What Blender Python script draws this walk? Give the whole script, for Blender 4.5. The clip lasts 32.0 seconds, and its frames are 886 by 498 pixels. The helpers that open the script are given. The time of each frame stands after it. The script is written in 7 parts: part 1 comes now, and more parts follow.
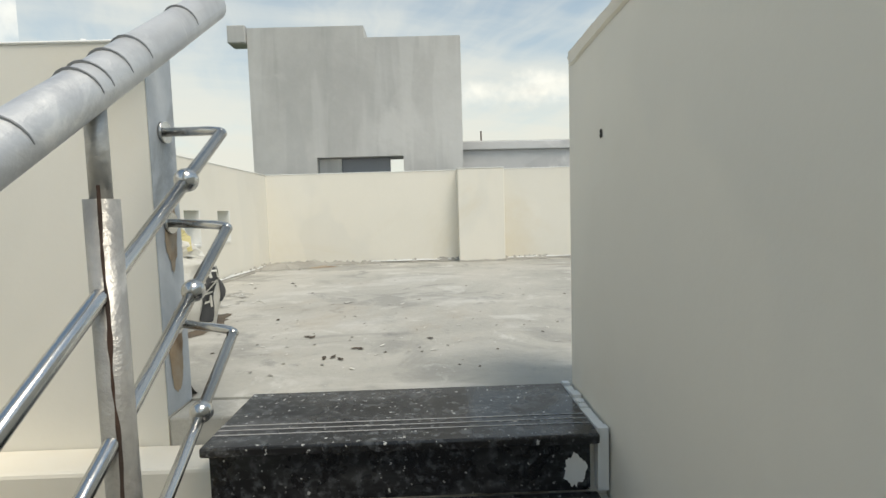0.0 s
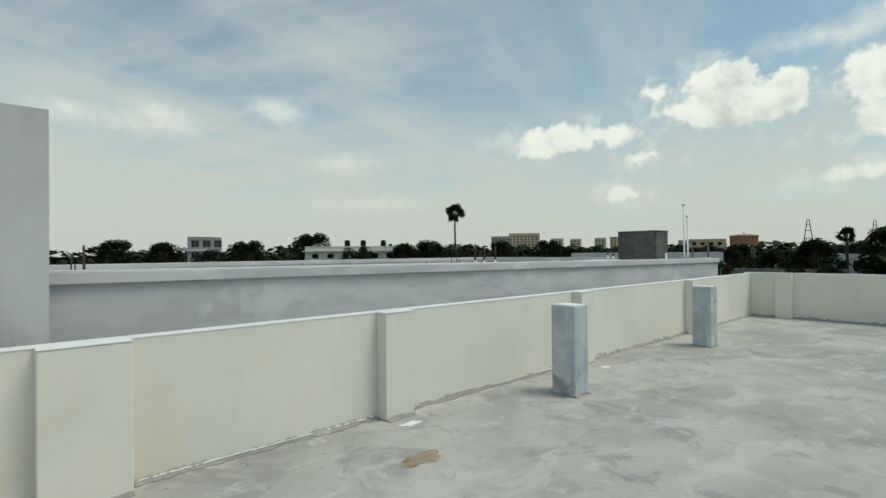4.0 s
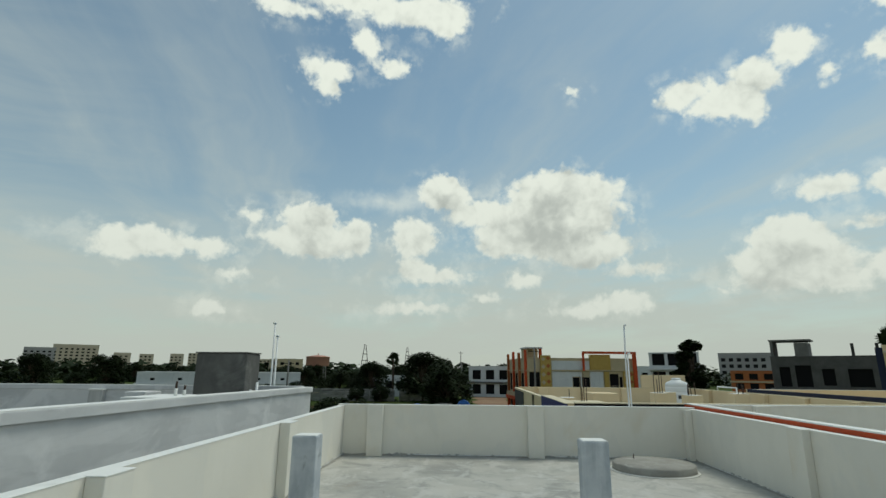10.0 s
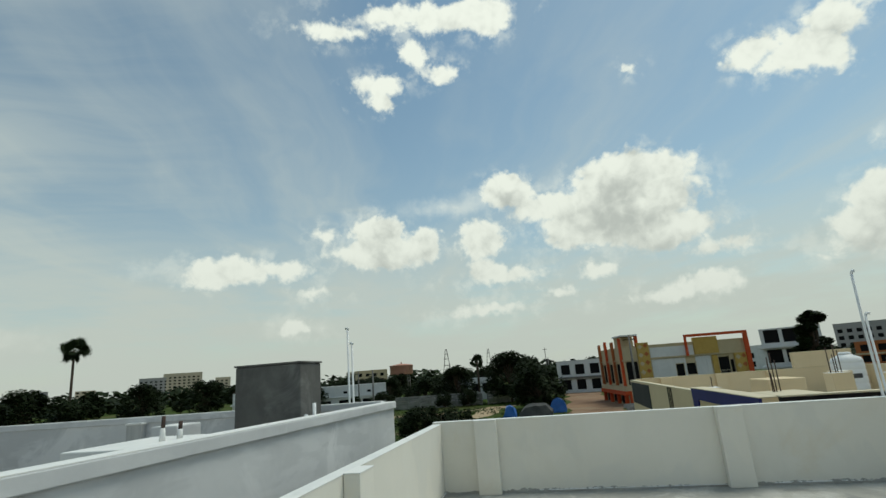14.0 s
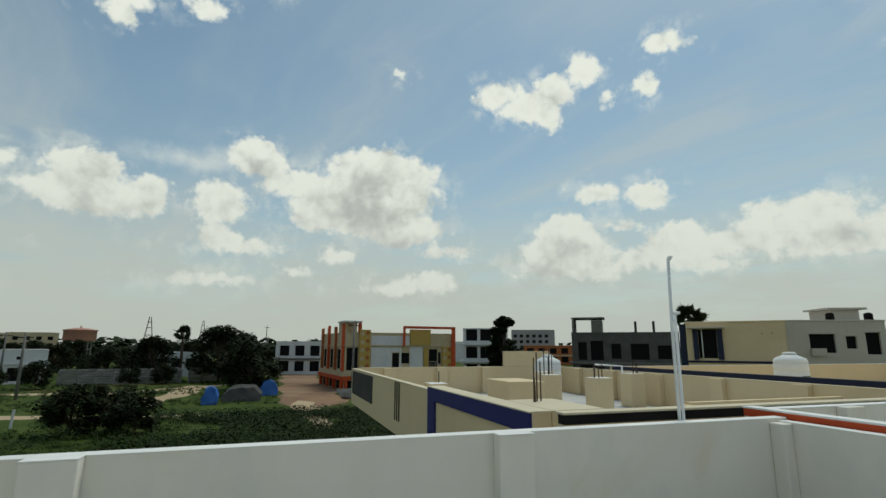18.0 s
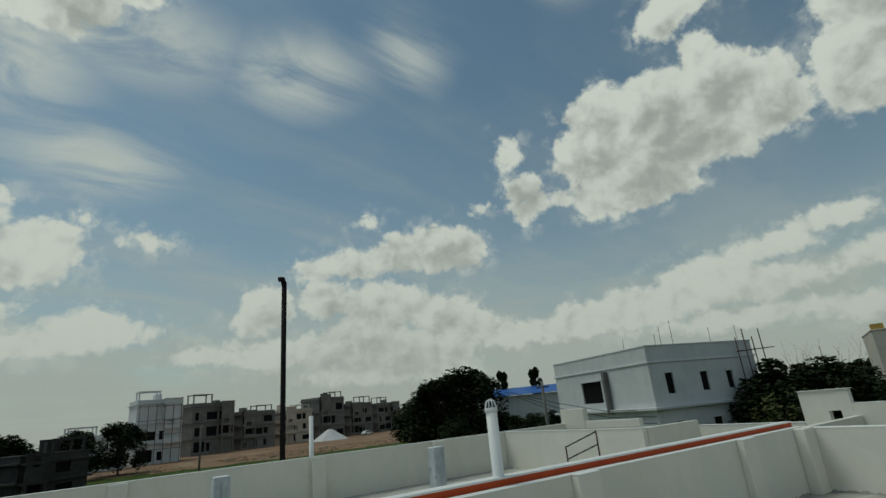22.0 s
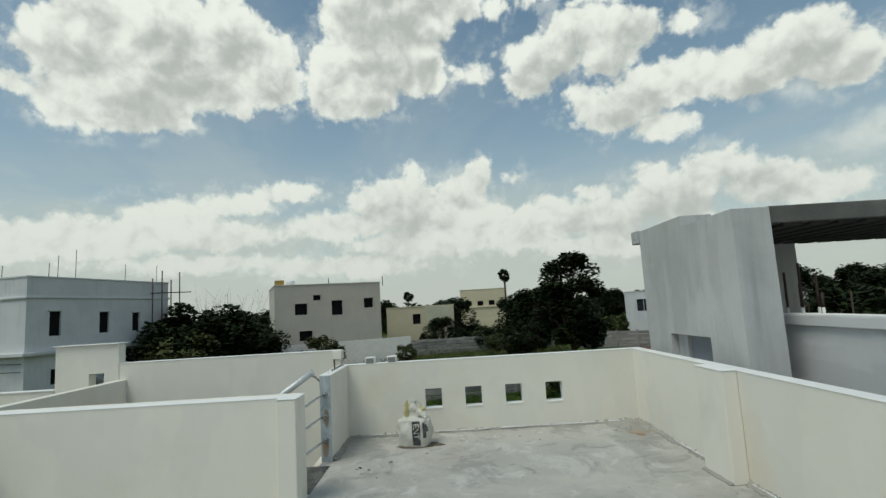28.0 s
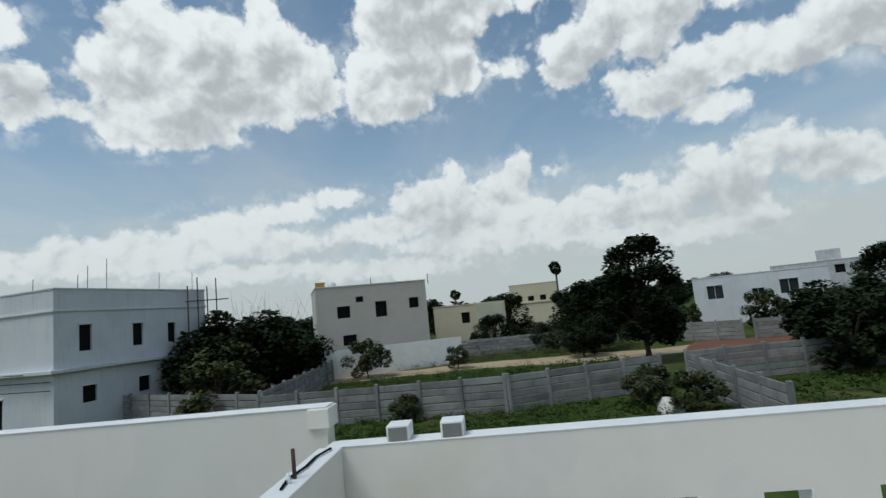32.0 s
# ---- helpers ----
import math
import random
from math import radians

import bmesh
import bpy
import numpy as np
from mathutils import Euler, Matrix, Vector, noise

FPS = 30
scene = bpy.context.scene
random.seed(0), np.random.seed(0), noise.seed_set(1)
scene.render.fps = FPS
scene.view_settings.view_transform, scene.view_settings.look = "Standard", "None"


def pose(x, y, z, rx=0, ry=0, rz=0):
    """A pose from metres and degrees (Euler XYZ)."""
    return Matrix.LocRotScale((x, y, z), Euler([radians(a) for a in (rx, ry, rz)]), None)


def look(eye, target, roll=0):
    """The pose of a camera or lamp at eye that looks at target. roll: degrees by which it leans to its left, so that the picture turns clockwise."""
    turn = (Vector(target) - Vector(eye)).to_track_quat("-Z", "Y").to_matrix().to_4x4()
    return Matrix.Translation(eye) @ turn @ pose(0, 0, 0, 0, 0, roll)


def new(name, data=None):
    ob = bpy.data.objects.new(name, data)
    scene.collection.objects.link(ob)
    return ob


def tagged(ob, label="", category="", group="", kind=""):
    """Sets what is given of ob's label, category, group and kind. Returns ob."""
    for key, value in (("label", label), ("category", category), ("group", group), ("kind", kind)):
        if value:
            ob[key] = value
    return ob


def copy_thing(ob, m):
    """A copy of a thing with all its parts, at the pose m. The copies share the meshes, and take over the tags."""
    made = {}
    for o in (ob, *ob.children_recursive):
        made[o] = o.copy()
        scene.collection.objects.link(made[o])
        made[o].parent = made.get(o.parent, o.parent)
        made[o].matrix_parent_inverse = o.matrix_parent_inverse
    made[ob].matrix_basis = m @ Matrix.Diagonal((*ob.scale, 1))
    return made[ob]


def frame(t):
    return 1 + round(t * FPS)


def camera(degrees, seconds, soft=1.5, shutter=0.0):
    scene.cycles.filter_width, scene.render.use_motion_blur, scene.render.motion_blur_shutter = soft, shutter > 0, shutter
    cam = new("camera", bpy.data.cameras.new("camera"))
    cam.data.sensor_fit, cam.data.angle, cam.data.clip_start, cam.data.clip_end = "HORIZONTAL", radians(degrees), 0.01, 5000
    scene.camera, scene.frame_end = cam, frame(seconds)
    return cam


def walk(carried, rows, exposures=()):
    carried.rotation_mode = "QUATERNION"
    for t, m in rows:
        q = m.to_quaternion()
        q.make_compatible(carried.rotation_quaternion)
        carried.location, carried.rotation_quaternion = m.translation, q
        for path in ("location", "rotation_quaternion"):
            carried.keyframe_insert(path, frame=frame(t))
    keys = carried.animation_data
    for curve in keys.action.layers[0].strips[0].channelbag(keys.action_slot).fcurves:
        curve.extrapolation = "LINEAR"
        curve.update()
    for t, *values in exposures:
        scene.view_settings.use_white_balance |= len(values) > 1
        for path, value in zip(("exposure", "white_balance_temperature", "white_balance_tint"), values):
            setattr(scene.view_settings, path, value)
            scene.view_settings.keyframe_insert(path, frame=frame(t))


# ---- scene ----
# ---- camera ----
cam = camera(82.9, 32.0)
PATH = [
    (0, (0.446, -0.149, 0.48), (0.48, 1.845, 0.338), -1.7),
    (0.5, (0.455, 0.03, 0.591), (0.507, 2.024, 0.447), -2.5),
    (1, (0.415, 0.213, 0.719), (0.602, 2.199, 0.567), -3.4),
    (1.5, (0.419, 0.36, 0.795), (0.776, 2.32, 0.621), -2.7),
    (2, (0.357, 0.555, 0.93), (0.794, 2.5, 0.769), -2.3),
    (2.5, (0.304, 0.731, 1.084), (0.947, 2.62, 0.941), -2.7),
    (3, (0.45, 0.895, 1.181), (1.428, 2.638, 1.109), -1.0),
    (3.5, (0.471, 1.035, 1.293), (1.57, 2.706, 1.255), -0.0),
    (4, (0.498, 1.279, 1.415), (1.843, 2.76, 1.43), -0.5),
    (4.5, (0.596, 1.361, 1.467), (2.184, 2.57, 1.584), -0.8),
    (6.5, (0.552, 2.207, 1.533), (2.44, 2.796, 1.829), -1.4),
    (7, (0.835, 2.296, 1.578), (2.763, 2.632, 1.991), 0.9),
    (7.5, (1.063, 2.414, 1.612), (3.001, 2.409, 2.107), 1.8),
    (8, (1.371, 2.382, 1.601), (3.309, 2.364, 2.096), 0.7),
    (8.5, (1.626, 2.359, 1.61), (3.555, 2.449, 2.127), -0.1),
    (9, (1.906, 2.457, 1.586), (3.835, 2.549, 2.106), 0.4),
    (9.5, (2.214, 2.452, 1.567), (4.147, 2.506, 2.077), 1.3),
    (10, (2.617, 2.419, 1.578), (4.558, 2.521, 2.05), 0.4),
    (10.5, (2.96, 2.532, 1.58), (4.882, 2.735, 2.095), -0.2),
    (11, (3.307, 2.625, 1.593), (5.202, 2.859, 2.187), -0.3),
    (11.5, (3.713, 2.763, 1.62), (5.604, 3.007, 2.224), -0.1),
    (12, (4.07, 2.957, 1.616), (5.978, 3.121, 2.19), -0.4),
    (12.5, (4.456, 3.008, 1.607), (6.366, 3.113, 2.19), -1.0),
    (13, (4.816, 3.072, 1.597), (6.725, 3.22, 2.173), -0.6),
    (13.5, (5.177, 3.195, 1.598), (7.09, 3.441, 2.125), -2.7),
    (14, (5.558, 3.242, 1.565), (7.462, 3.613, 2.053), -4.3),
    (14.5, (5.943, 3.347, 1.57), (7.865, 3.66, 2.026), -5.0),
    (15, (6.423, 3.32, 1.625), (8.369, 3.314, 2.088), -5.6),
    (15.5, (6.839, 3.273, 1.598), (8.767, 3.087, 2.098), -5.0),
    (17.5, (8.555, 3.092, 1.606), (10.442, 2.545, 1.979), 0.0),
    (18, (8.947, 3.022, 1.601), (10.81, 2.404, 1.985), 0.2),
    (18.5, (9.361, 3.043, 1.604), (11.22, 2.49, 2.09), -1.2),
    (19, (9.681, 3.078, 1.636), (11.529, 2.521, 2.157), -2.5),
    (19.5, (10.019, 2.998, 1.637), (11.833, 2.36, 2.187), -2.0),
    (20, (10.285, 2.859, 1.616), (11.961, 1.926, 2.181), -0.1),
    (20.5, (10.333, 2.759, 1.629), (11.486, 1.226, 2.193), -0.7),
    (21, (10.208, 2.548, 1.539), (10.686, 0.695, 2.123), -4.6),
    (21.5, (10.147, 2.277, 1.609), (9.797, 0.4, 2.205), -5.4),
    (22, (9.989, 2.281, 1.634), (8.927, 0.7, 2.246), -5.5),
    (22.5, (10.102, 2.322, 1.603), (8.524, 1.234, 2.175), -5.9),
    (23, (9.976, 2.233, 1.602), (8.219, 1.483, 2.198), -5.9),
    (23.5, (9.591, 2.199, 1.617), (7.789, 1.648, 2.287), -5.4),
    (24, (9.204, 2.261, 1.642), (7.391, 1.826, 2.365), -3.2),
    (24.5, (8.725, 2.198, 1.624), (6.895, 1.815, 2.334), -0.6),
    (25, (8.234, 2.272, 1.61), (6.322, 1.995, 2.125), 0.9),
    (25.5, (7.778, 2.292, 1.572), (5.81, 2.105, 1.875), 1.5),
    (26, (7.298, 2.327, 1.562), (5.319, 2.228, 1.833), -0.1),
    (26.5, (6.878, 2.417, 1.552), (4.896, 2.342, 1.808), -0.2),
    (28.5, (4.852, 2.496, 1.553), (2.866, 2.513, 1.787), -3.9),
    (29, (4.319, 2.499, 1.544), (2.332, 2.546, 1.768), -2.1),
    (29.5, (3.81, 2.413, 1.524), (1.821, 2.475, 1.726), -1.9),
    (30, (3.34, 2.405, 1.511), (1.352, 2.506, 1.705), -4.2),
    (30.5, (2.85, 2.358, 1.501), (0.875, 2.578, 1.722), -5.2),
    (31, (2.394, 2.31, 1.52), (0.428, 2.602, 1.736), -5.5),
    (31.5, (1.878, 2.258, 1.544), (-0.105, 2.371, 1.771), -6.3),
    (32, (1.41, 2.029, 1.542), (-0.568, 1.86, 1.786), -5.7),
]
EXPOSURES = [(0.0, 0.45, 7100, 10), (1.0, 0.2, 7000, 8), (2.0, 0.1, 6700, 5), (4.0, -0.03, 6600, 2), (7.0, 0.0, 6550, 0), (8.0, -0.28, 6600, 0), (9.0, -0.2, 6600, 0), (13.0, -0.28, 6600, 0), (14.0, -0.12, 6600, 0), (15.0, 0.0, 6600, 0), (17.5, -0.36, 6650, 2), (18.2, -0.23, 6600, 2), (19.0, -0.42, 6500, 1),
             (20.0, -0.47, 6500, 2), (21.0, -0.68, 6600, 1), (22.0, -0.75, 6500, -2), (23.0, -0.3, 6600, 0), (24.0, -0.18, 6500, 0), (26.0, -0.15, 6500, 1), (30.0, -0.2, 6600, 3), (31.0, -0.2, 6650, 2), (32.0, -0.2, 6000, 8)]
walk(cam, [(t, look(e, a, r)) for t, e, a, r in PATH], EXPOSURES)
SKY_POWER, SUN_POWER = 0.12, 1.9
SKY_TINT, VEIL, HAZE = (0.94, 1.06, 0.98), (5.1, 5.4, 5.3), (4.7, 4.9, 4.7)
CLOUD_LOW, CLOUD_TOP = (4.35, 4.5, 4.4), (8.3, 8.35, 7.9)
# ---- light: hazy sky with drifting cumulus, and a veiled high sun ----
SUN_AZ, SUN_EL = 138, 63
world = bpy.data.worlds.new("world")
scene.world = world
world.use_nodes = True
WT = world.node_tree


def node(tree, kind, ins=(), **props):
    n = tree.nodes.new("ShaderNode" + kind)
    for k, v in props.items():
        setattr_ok(n, k, v)
    for i, v in enumerate(ins):
        if v is None:
            continue
        if isinstance(v, bpy.types.NodeSocket):
            tree.links.new(v, n.inputs[i])
        else:
            n.inputs[i].default_value = v
    return n


def setattr_ok(n, k, v):
    if k == "op":
        n.operation = v
    elif k == "clamp":
        n.use_clamp = v
    elif k == "sky":
        n.sky_type = v


def math_node(tree, op, *ins, clamp=False):
    return node(tree, "Math", ins, op=op, clamp=clamp).outputs[0]


def vec_node(tree, op, *ins):
    n = node(tree, "VectorMath", ins, op=op)
    return n.outputs["Value"] if op in ("DOT_PRODUCT", "LENGTH") else n.outputs["Vector"]


def noise_node(tree, vec, scale, detail=4.0, rough=0.55, dist=0.0):
    n = tree.nodes.new("ShaderNodeTexNoise")
    tree.links.new(vec, n.inputs["Vector"])
    n.inputs["Scale"].default_value, n.inputs["Detail"].default_value = scale, detail
    n.inputs["Roughness"].default_value, n.inputs["Distortion"].default_value = rough, dist
    return n.outputs[0]


def span(tree, v, a, b, c=0.0, d=1.0):
    """v carried from a..b to c..d, held at both ends, with soft ends."""
    n = tree.nodes.new("ShaderNodeMapRange")
    n.interpolation_type = "SMOOTHSTEP"
    tree.links.new(v, n.inputs[0])
    for i, x in enumerate((a, b, c, d)):
        n.inputs[i + 1].default_value = x
    return n.outputs[0]


def mix(tree, fac, a, b, how="MIX"):
    n = tree.nodes.new("ShaderNodeMix")
    n.data_type, n.blend_type = "RGBA", how
    for i, v in ((0, fac), (6, a), (7, b)):
        if isinstance(v, bpy.types.NodeSocket):
            tree.links.new(v, n.inputs[i])
        else:
            n.inputs[i].default_value = v if i == 0 else (*v[:3], 1)
    return n.outputs[2]


way_out = WT.nodes.new("ShaderNodeTexCoord").outputs["Generated"]
split = WT.nodes.new("ShaderNodeSeparateXYZ")
WT.links.new(way_out, split.inputs[0])
MID = 142
cm, sm = math.cos(radians(MID)), math.sin(radians(MID))
ax = math_node(WT, "SUBTRACT", math_node(WT, "MULTIPLY", split.outputs[0], cm), math_node(WT, "MULTIPLY", split.outputs[1], sm))
ay = math_node(WT, "ADD", math_node(WT, "MULTIPLY", split.outputs[1], cm), math_node(WT, "MULTIPLY", split.outputs[0], sm))
AZ = math_node(WT, "MULTIPLY", math_node(WT, "ARCTAN2", ax, ay), 57.2958)
EL = math_node(WT, "MULTIPLY", math_node(WT, "ARCSINE", split.outputs[2]), 57.2958)
comb = node(WT, "CombineXYZ", (AZ, EL, 0.0))
SKY_AT = comb.outputs[0]
HEAPS, THIN = [], []


def puff(az, el, w, h, thin=False):
    """One heap of a cumulus: where it stands in the sky and its half sizes, in degrees."""
    (THIN if thin else HEAPS).append((az, el, w, h))


puff(100.7, 19.3, 6.5, 2.8)
puff(98.9, 16.2, 8.6, 2.9)
puff(103.0, 13.2, 5.6, 1.8)
puff(86.8, 20.1, 3.0, 2.0)
puff(92.6, 17.5, 5.4, 1.6)
puff(95.2, 14.4, 4.6, 1.8)
puff(71.7, 16.0, 3.4, 2.5)
puff(72.1, 13.9, 5.6, 1.8)
puff(76.8, 14.9, 2.0, 1.8)
puff(83.6, 15.1, 2.8, 2.0)
puff(55.3, 12.0, 4.8, 1.3)
puff(53.6, 12.7, 2.0, 0.8)
puff(60.5, 12.3, 2.8, 1.0)
puff(84.1, 11.1, 2.1, 1.2)
puff(86.4, 10.3, 3.4, 0.8)
puff(96.2, 9.8, 1.6, 0.8)
puff(106.6, 7.1, 3.2, 1.0)
puff(101.4, 6.6, 2.3, 0.5)
puff(110.2, 10.4, 1.5, 0.7)
puff(107.2, 10.4, 1.1, 0.6)
puff(83.9, 6.8, 3.7, 0.7)
puff(61.8, 6.0, 1.4, 0.6)
puff(91.9, 8.2, 1.2, 0.4)
puff(125.4, 29.6, 2.0, 1.5)
puff(122.0, 28.0, 2.6, 1.8)
puff(119.6, 26.1, 2.7, 1.5)
puff(114.9, 27.8, 2.8, 1.4)
puff(120.8, 24.8, 1.6, 1.0)
puff(117.7, 26.5, 2.2, 1.1)
puff(132.0, 27.2, 1.1, 1.2)
puff(127.8, 26.6, 0.7, 0.7)
puff(134.4, 30.7, 2.2, 1.1)
puff(126.1, 16.7, 2.4, 1.0)
puff(124.7, 16.7, 1.1, 0.7)
puff(131.3, 16.2, 2.3, 1.5)
puff(67.3, 37.7, 3.9, 0.8)
puff(75.5, 39.1, 6.4, 1.0)
puff(82.8, 38.8, 6.7, 1.4)
puff(87.4, 38.1, 3.3, 1.4)
puff(72.0, 32.3, 2.7, 1.1)
puff(72.9, 30.9, 1.3, 1.1)
puff(77.4, 35.3, 1.3, 1.3)
puff(79.9, 33.4, 1.8, 0.7)
puff(65.7, 16.0, 1.0, 0.5)
puff(128.3, 12.9, 1.1, 0.4)
puff(102.8, 30.2, 0.4, 0.3)
puff(64.2, 9.8, 1.3, 0.4)
puff(122.3, 11.5, 3.7, 3.1)
puff(120.4, 10.0, 3.1, 1.8)
puff(124.7, 10.1, 2.7, 1.9)
puff(133.0, 9.7, 3.8, 1.6)
puff(135.9, 8.6, 3.6, 0.9)
puff(129.4, 9.3, 2.3, 1.1)
puff(145.6, 11.1, 4.0, 1.8)
puff(141.5, 10.3, 3.7, 1.3)
puff(147.7, 11.6, 1.9, 1.1)
puff(122.8, 8.6, 5.5, 1.0)
puff(128.8, 13.3, 1.2, 0.5)
puff(107.8, 10.5, 1.4, 0.7)
puff(110.8, 10.5, 1.0, 0.7)
puff(145.7, 12.8, 3.6, 1.5)
puff(144.3, 11.1, 4.9, 1.5)
puff(142.2, 13.0, 1.9, 1.0)
puff(133.8, 11.3, 3.1, 1.5)
puff(137.6, 10.2, 3.8, 1.3)
puff(151.1, 10.8, 3.0, 1.4)
puff(148.5, 9.1, 7.8, 0.9)
puff(165.1, 19.5, 5.0, 1.8)
puff(161.2, 18.9, 2.7, 1.4)
puff(169.0, 16.1, 7.3, 2.0)
puff(164.3, 15.4, 3.9, 1.6)
puff(172.5, 18.1, 3.4, 1.3)
puff(169.3, 21.2, 1.5, 0.9)
puff(175.1, 16.9, 1.7, 1.0)
puff(166.7, 11.4, 4.5, 1.6)
puff(165.4, 9.3, 5.6, 1.5)
puff(178.3, 10.0, 4.2, 1.5)
puff(173.0, 8.7, 5.8, 1.3)
puff(181.7, 18.8, 1.9, 0.9)
puff(176.1, 20.4, 1.0, 0.5)
puff(156.1, 25.4, 1.7, 0.8)
puff(204.7, 21.6, 1.2, 0.5)
puff(214.0, 18.3, 4.6, 2.1)
puff(209.1, 17.7, 4.2, 2.1)
puff(203.6, 16.9, 3.9, 1.8)
puff(217.1, 18.5, 1.5, 1.2)
puff(198.9, 16.2, 2.5, 1.3)
puff(206.6, 12.1, 5.2, 2.4)
puff(212.8, 10.6, 4.1, 2.0)
puff(215.9, 9.8, 1.9, 1.7)
puff(194.0, 12.5, 2.8, 2.2)
puff(192.4, 10.6, 2.5, 1.3)
puff(199.9, 13.0, 3.2, 2.0)
puff(204.4, 9.1, 4.9, 2.2)
puff(209.7, 7.0, 5.6, 2.3)
puff(199.9, 7.6, 5.2, 1.8)
puff(188.2, 7.5, 3.3, 1.0)
puff(194.2, 7.3, 5.1, 1.4)
puff(205.9, 5.0, 7.9, 1.5)
puff(214.4, 7.1, 2.7, 1.9)
puff(213.6, 4.2, 3.1, 1.4)
puff(222.4, 27.3, 0.8, 1.2)
puff(234.9, 29.5, 4.2, 2.8)
puff(241.0, 28.8, 6.1, 3.1)
puff(233.9, 25.8, 5.6, 3.3)
puff(237.4, 22.4, 7.2, 3.8)
puff(243.2, 25.2, 6.8, 3.8)
puff(247.3, 28.5, 4.6, 3.5)
puff(250.8, 25.3, 4.2, 3.1)
puff(246.5, 32.2, 2.0, 2.2)
puff(233.2, 20.9, 3.6, 2.4)
puff(228.7, 21.7, 1.7, 0.9)
puff(252.3, 27.5, 2.3, 1.9)
puff(248.0, 22.8, 2.7, 1.8)
puff(243.5, 36.3, 2.8, 2.0)
puff(246.5, 37.0, 3.4, 1.2)
puff(251.5, 38.6, 2.8, 1.8)
puff(253.0, 36.5, 1.5, 1.1)
puff(264.0, 35.2, 5.2, 2.8)
puff(262.1, 31.7, 5.3, 3.7)
puff(270.6, 33.7, 5.0, 2.7)
puff(267.3, 31.8, 6.4, 3.6)
puff(263.2, 27.8, 6.0, 3.5)
puff(267.4, 27.4, 4.3, 3.1)
puff(258.5, 24.4, 3.4, 2.9)
puff(262.1, 24.1, 4.2, 2.2)
puff(274.0, 32.8, 2.9, 2.0)
puff(268.8, 25.0, 3.4, 1.4)
puff(258.1, 27.6, 2.9, 2.2)
puff(275.0, 25.8, 2.3, 0.9)
puff(278.3, 31.9, 1.2, 1.3)
puff(222.9, 27.0, 1.6, 1.1)
puff(223.3, 28.1, 1.1, 0.5)
puff(224.6, 23.3, 2.4, 1.8)
puff(223.8, 20.9, 1.4, 1.5)
puff(225.7, 21.8, 1.6, 1.3)
puff(287.3, 28.3, 4.9, 2.4)
puff(283.8, 26.6, 4.3, 2.7)
puff(291.7, 27.7, 4.0, 2.0)
puff(281.6, 24.8, 3.2, 2.3)
puff(293.5, 26.8, 2.6, 1.5)
puff(279.6, 27.4, 1.5, 0.8)
puff(290.4, 25.3, 3.5, 1.9)
puff(294.3, 21.2, 4.8, 2.6)
puff(298.3, 21.9, 4.0, 2.3)
puff(290.5, 20.1, 4.5, 2.4)
puff(300.7, 21.5, 2.6, 1.8)
puff(287.4, 22.1, 2.1, 1.4)
puff(295.2, 17.6, 3.3, 1.5)
puff(283.7, 33.2, 1.3, 1.3)
puff(282.1, 32.2, 1.4, 0.6)
puff(289.3, 31.1, 2.4, 0.7)
puff(298.5, 26.7, 1.6, 0.8)
puff(219.3, 21.9, 1.2, 0.5)
puff(213.8, 17.6, 3.3, 2.5)
puff(216.4, 17.0, 2.5, 1.7)
puff(213.1, 18.9, 1.7, 1.1)
puff(253.2, 13.6, 3.3, 1.0)
puff(247.3, 12.3, 4.5, 1.2)
puff(241.7, 10.8, 4.9, 1.5)
puff(235.9, 9.4, 5.1, 1.3)
puff(230.0, 9.0, 3.1, 1.0)
puff(244.2, 9.0, 8.5, 1.7)
puff(233.8, 7.9, 8.7, 1.4)
puff(214.9, 11.6, 1.9, 1.1)
puff(216.7, 9.1, 3.5, 1.1)
puff(220.7, 7.7, 4.7, 1.3)
puff(226.2, 7.4, 4.3, 1.1)
puff(267.1, 15.3, 1.4, 1.5)
puff(265.6, 13.2, 4.1, 2.1)
puff(262.3, 12.8, 2.9, 1.9)
puff(274.6, 14.7, 1.9, 1.8)
puff(272.5, 12.8, 3.3, 2.4)
puff(267.8, 10.8, 6.8, 2.4)
puff(258.8, 10.0, 5.7, 1.6)
puff(274.4, 10.1, 3.5, 2.1)
puff(269.3, 7.6, 8.9, 1.9)
puff(278.9, 6.7, 4.3, 1.0)
puff(282.0, 10.9, 1.4, 0.8)
puff(281.0, 8.8, 5.3, 1.9)
puff(287.8, 11.4, 2.1, 1.0)
puff(288.1, 8.9, 5.1, 2.1)
puff(293.3, 12.7, 1.7, 1.2)
puff(293.6, 10.5, 3.1, 2.0)
puff(297.9, 12.6, 1.7, 1.7)
puff(296.2, 9.5, 3.0, 2.8)
puff(290.2, 5.9, 6.9, 1.6)
puff(296.8, 5.9, 2.9, 1.8)
puff(278.7, 14.3, 0.8, 0.5)
puff(259.7, 5.3, 9.8, 1.1)
puff(244.3, 6.0, 9.5, 0.9)
for az, el, w, h in ((160, 43.5, 6, 2.8), (168, 42.5, 7, 3.4), (173.5, 39.6, 4, 2.0), (169.8, 37.4, 4.5, 1.5), (177.5, 41.5, 3.4, 1.5), (303.6, 20.6, 4.0, 2.4), (308.0, 21.8, 4.2, 2.8), (311.0, 19.6, 3.6, 2.4), (300.0, 12.6, 3.0, 1.8), (303.8, 10.4, 4.2, 1.8), (308.0, 9.0, 4.2, 1.6)):
    puff(az, el, w, h)
puff(11.7, 12.9, 4.2, 1.1, True)
puff(13.4, 13.9, 1.7, 0.8, True)
puff(24.2, 15.1, 2.8, 1.3, True)
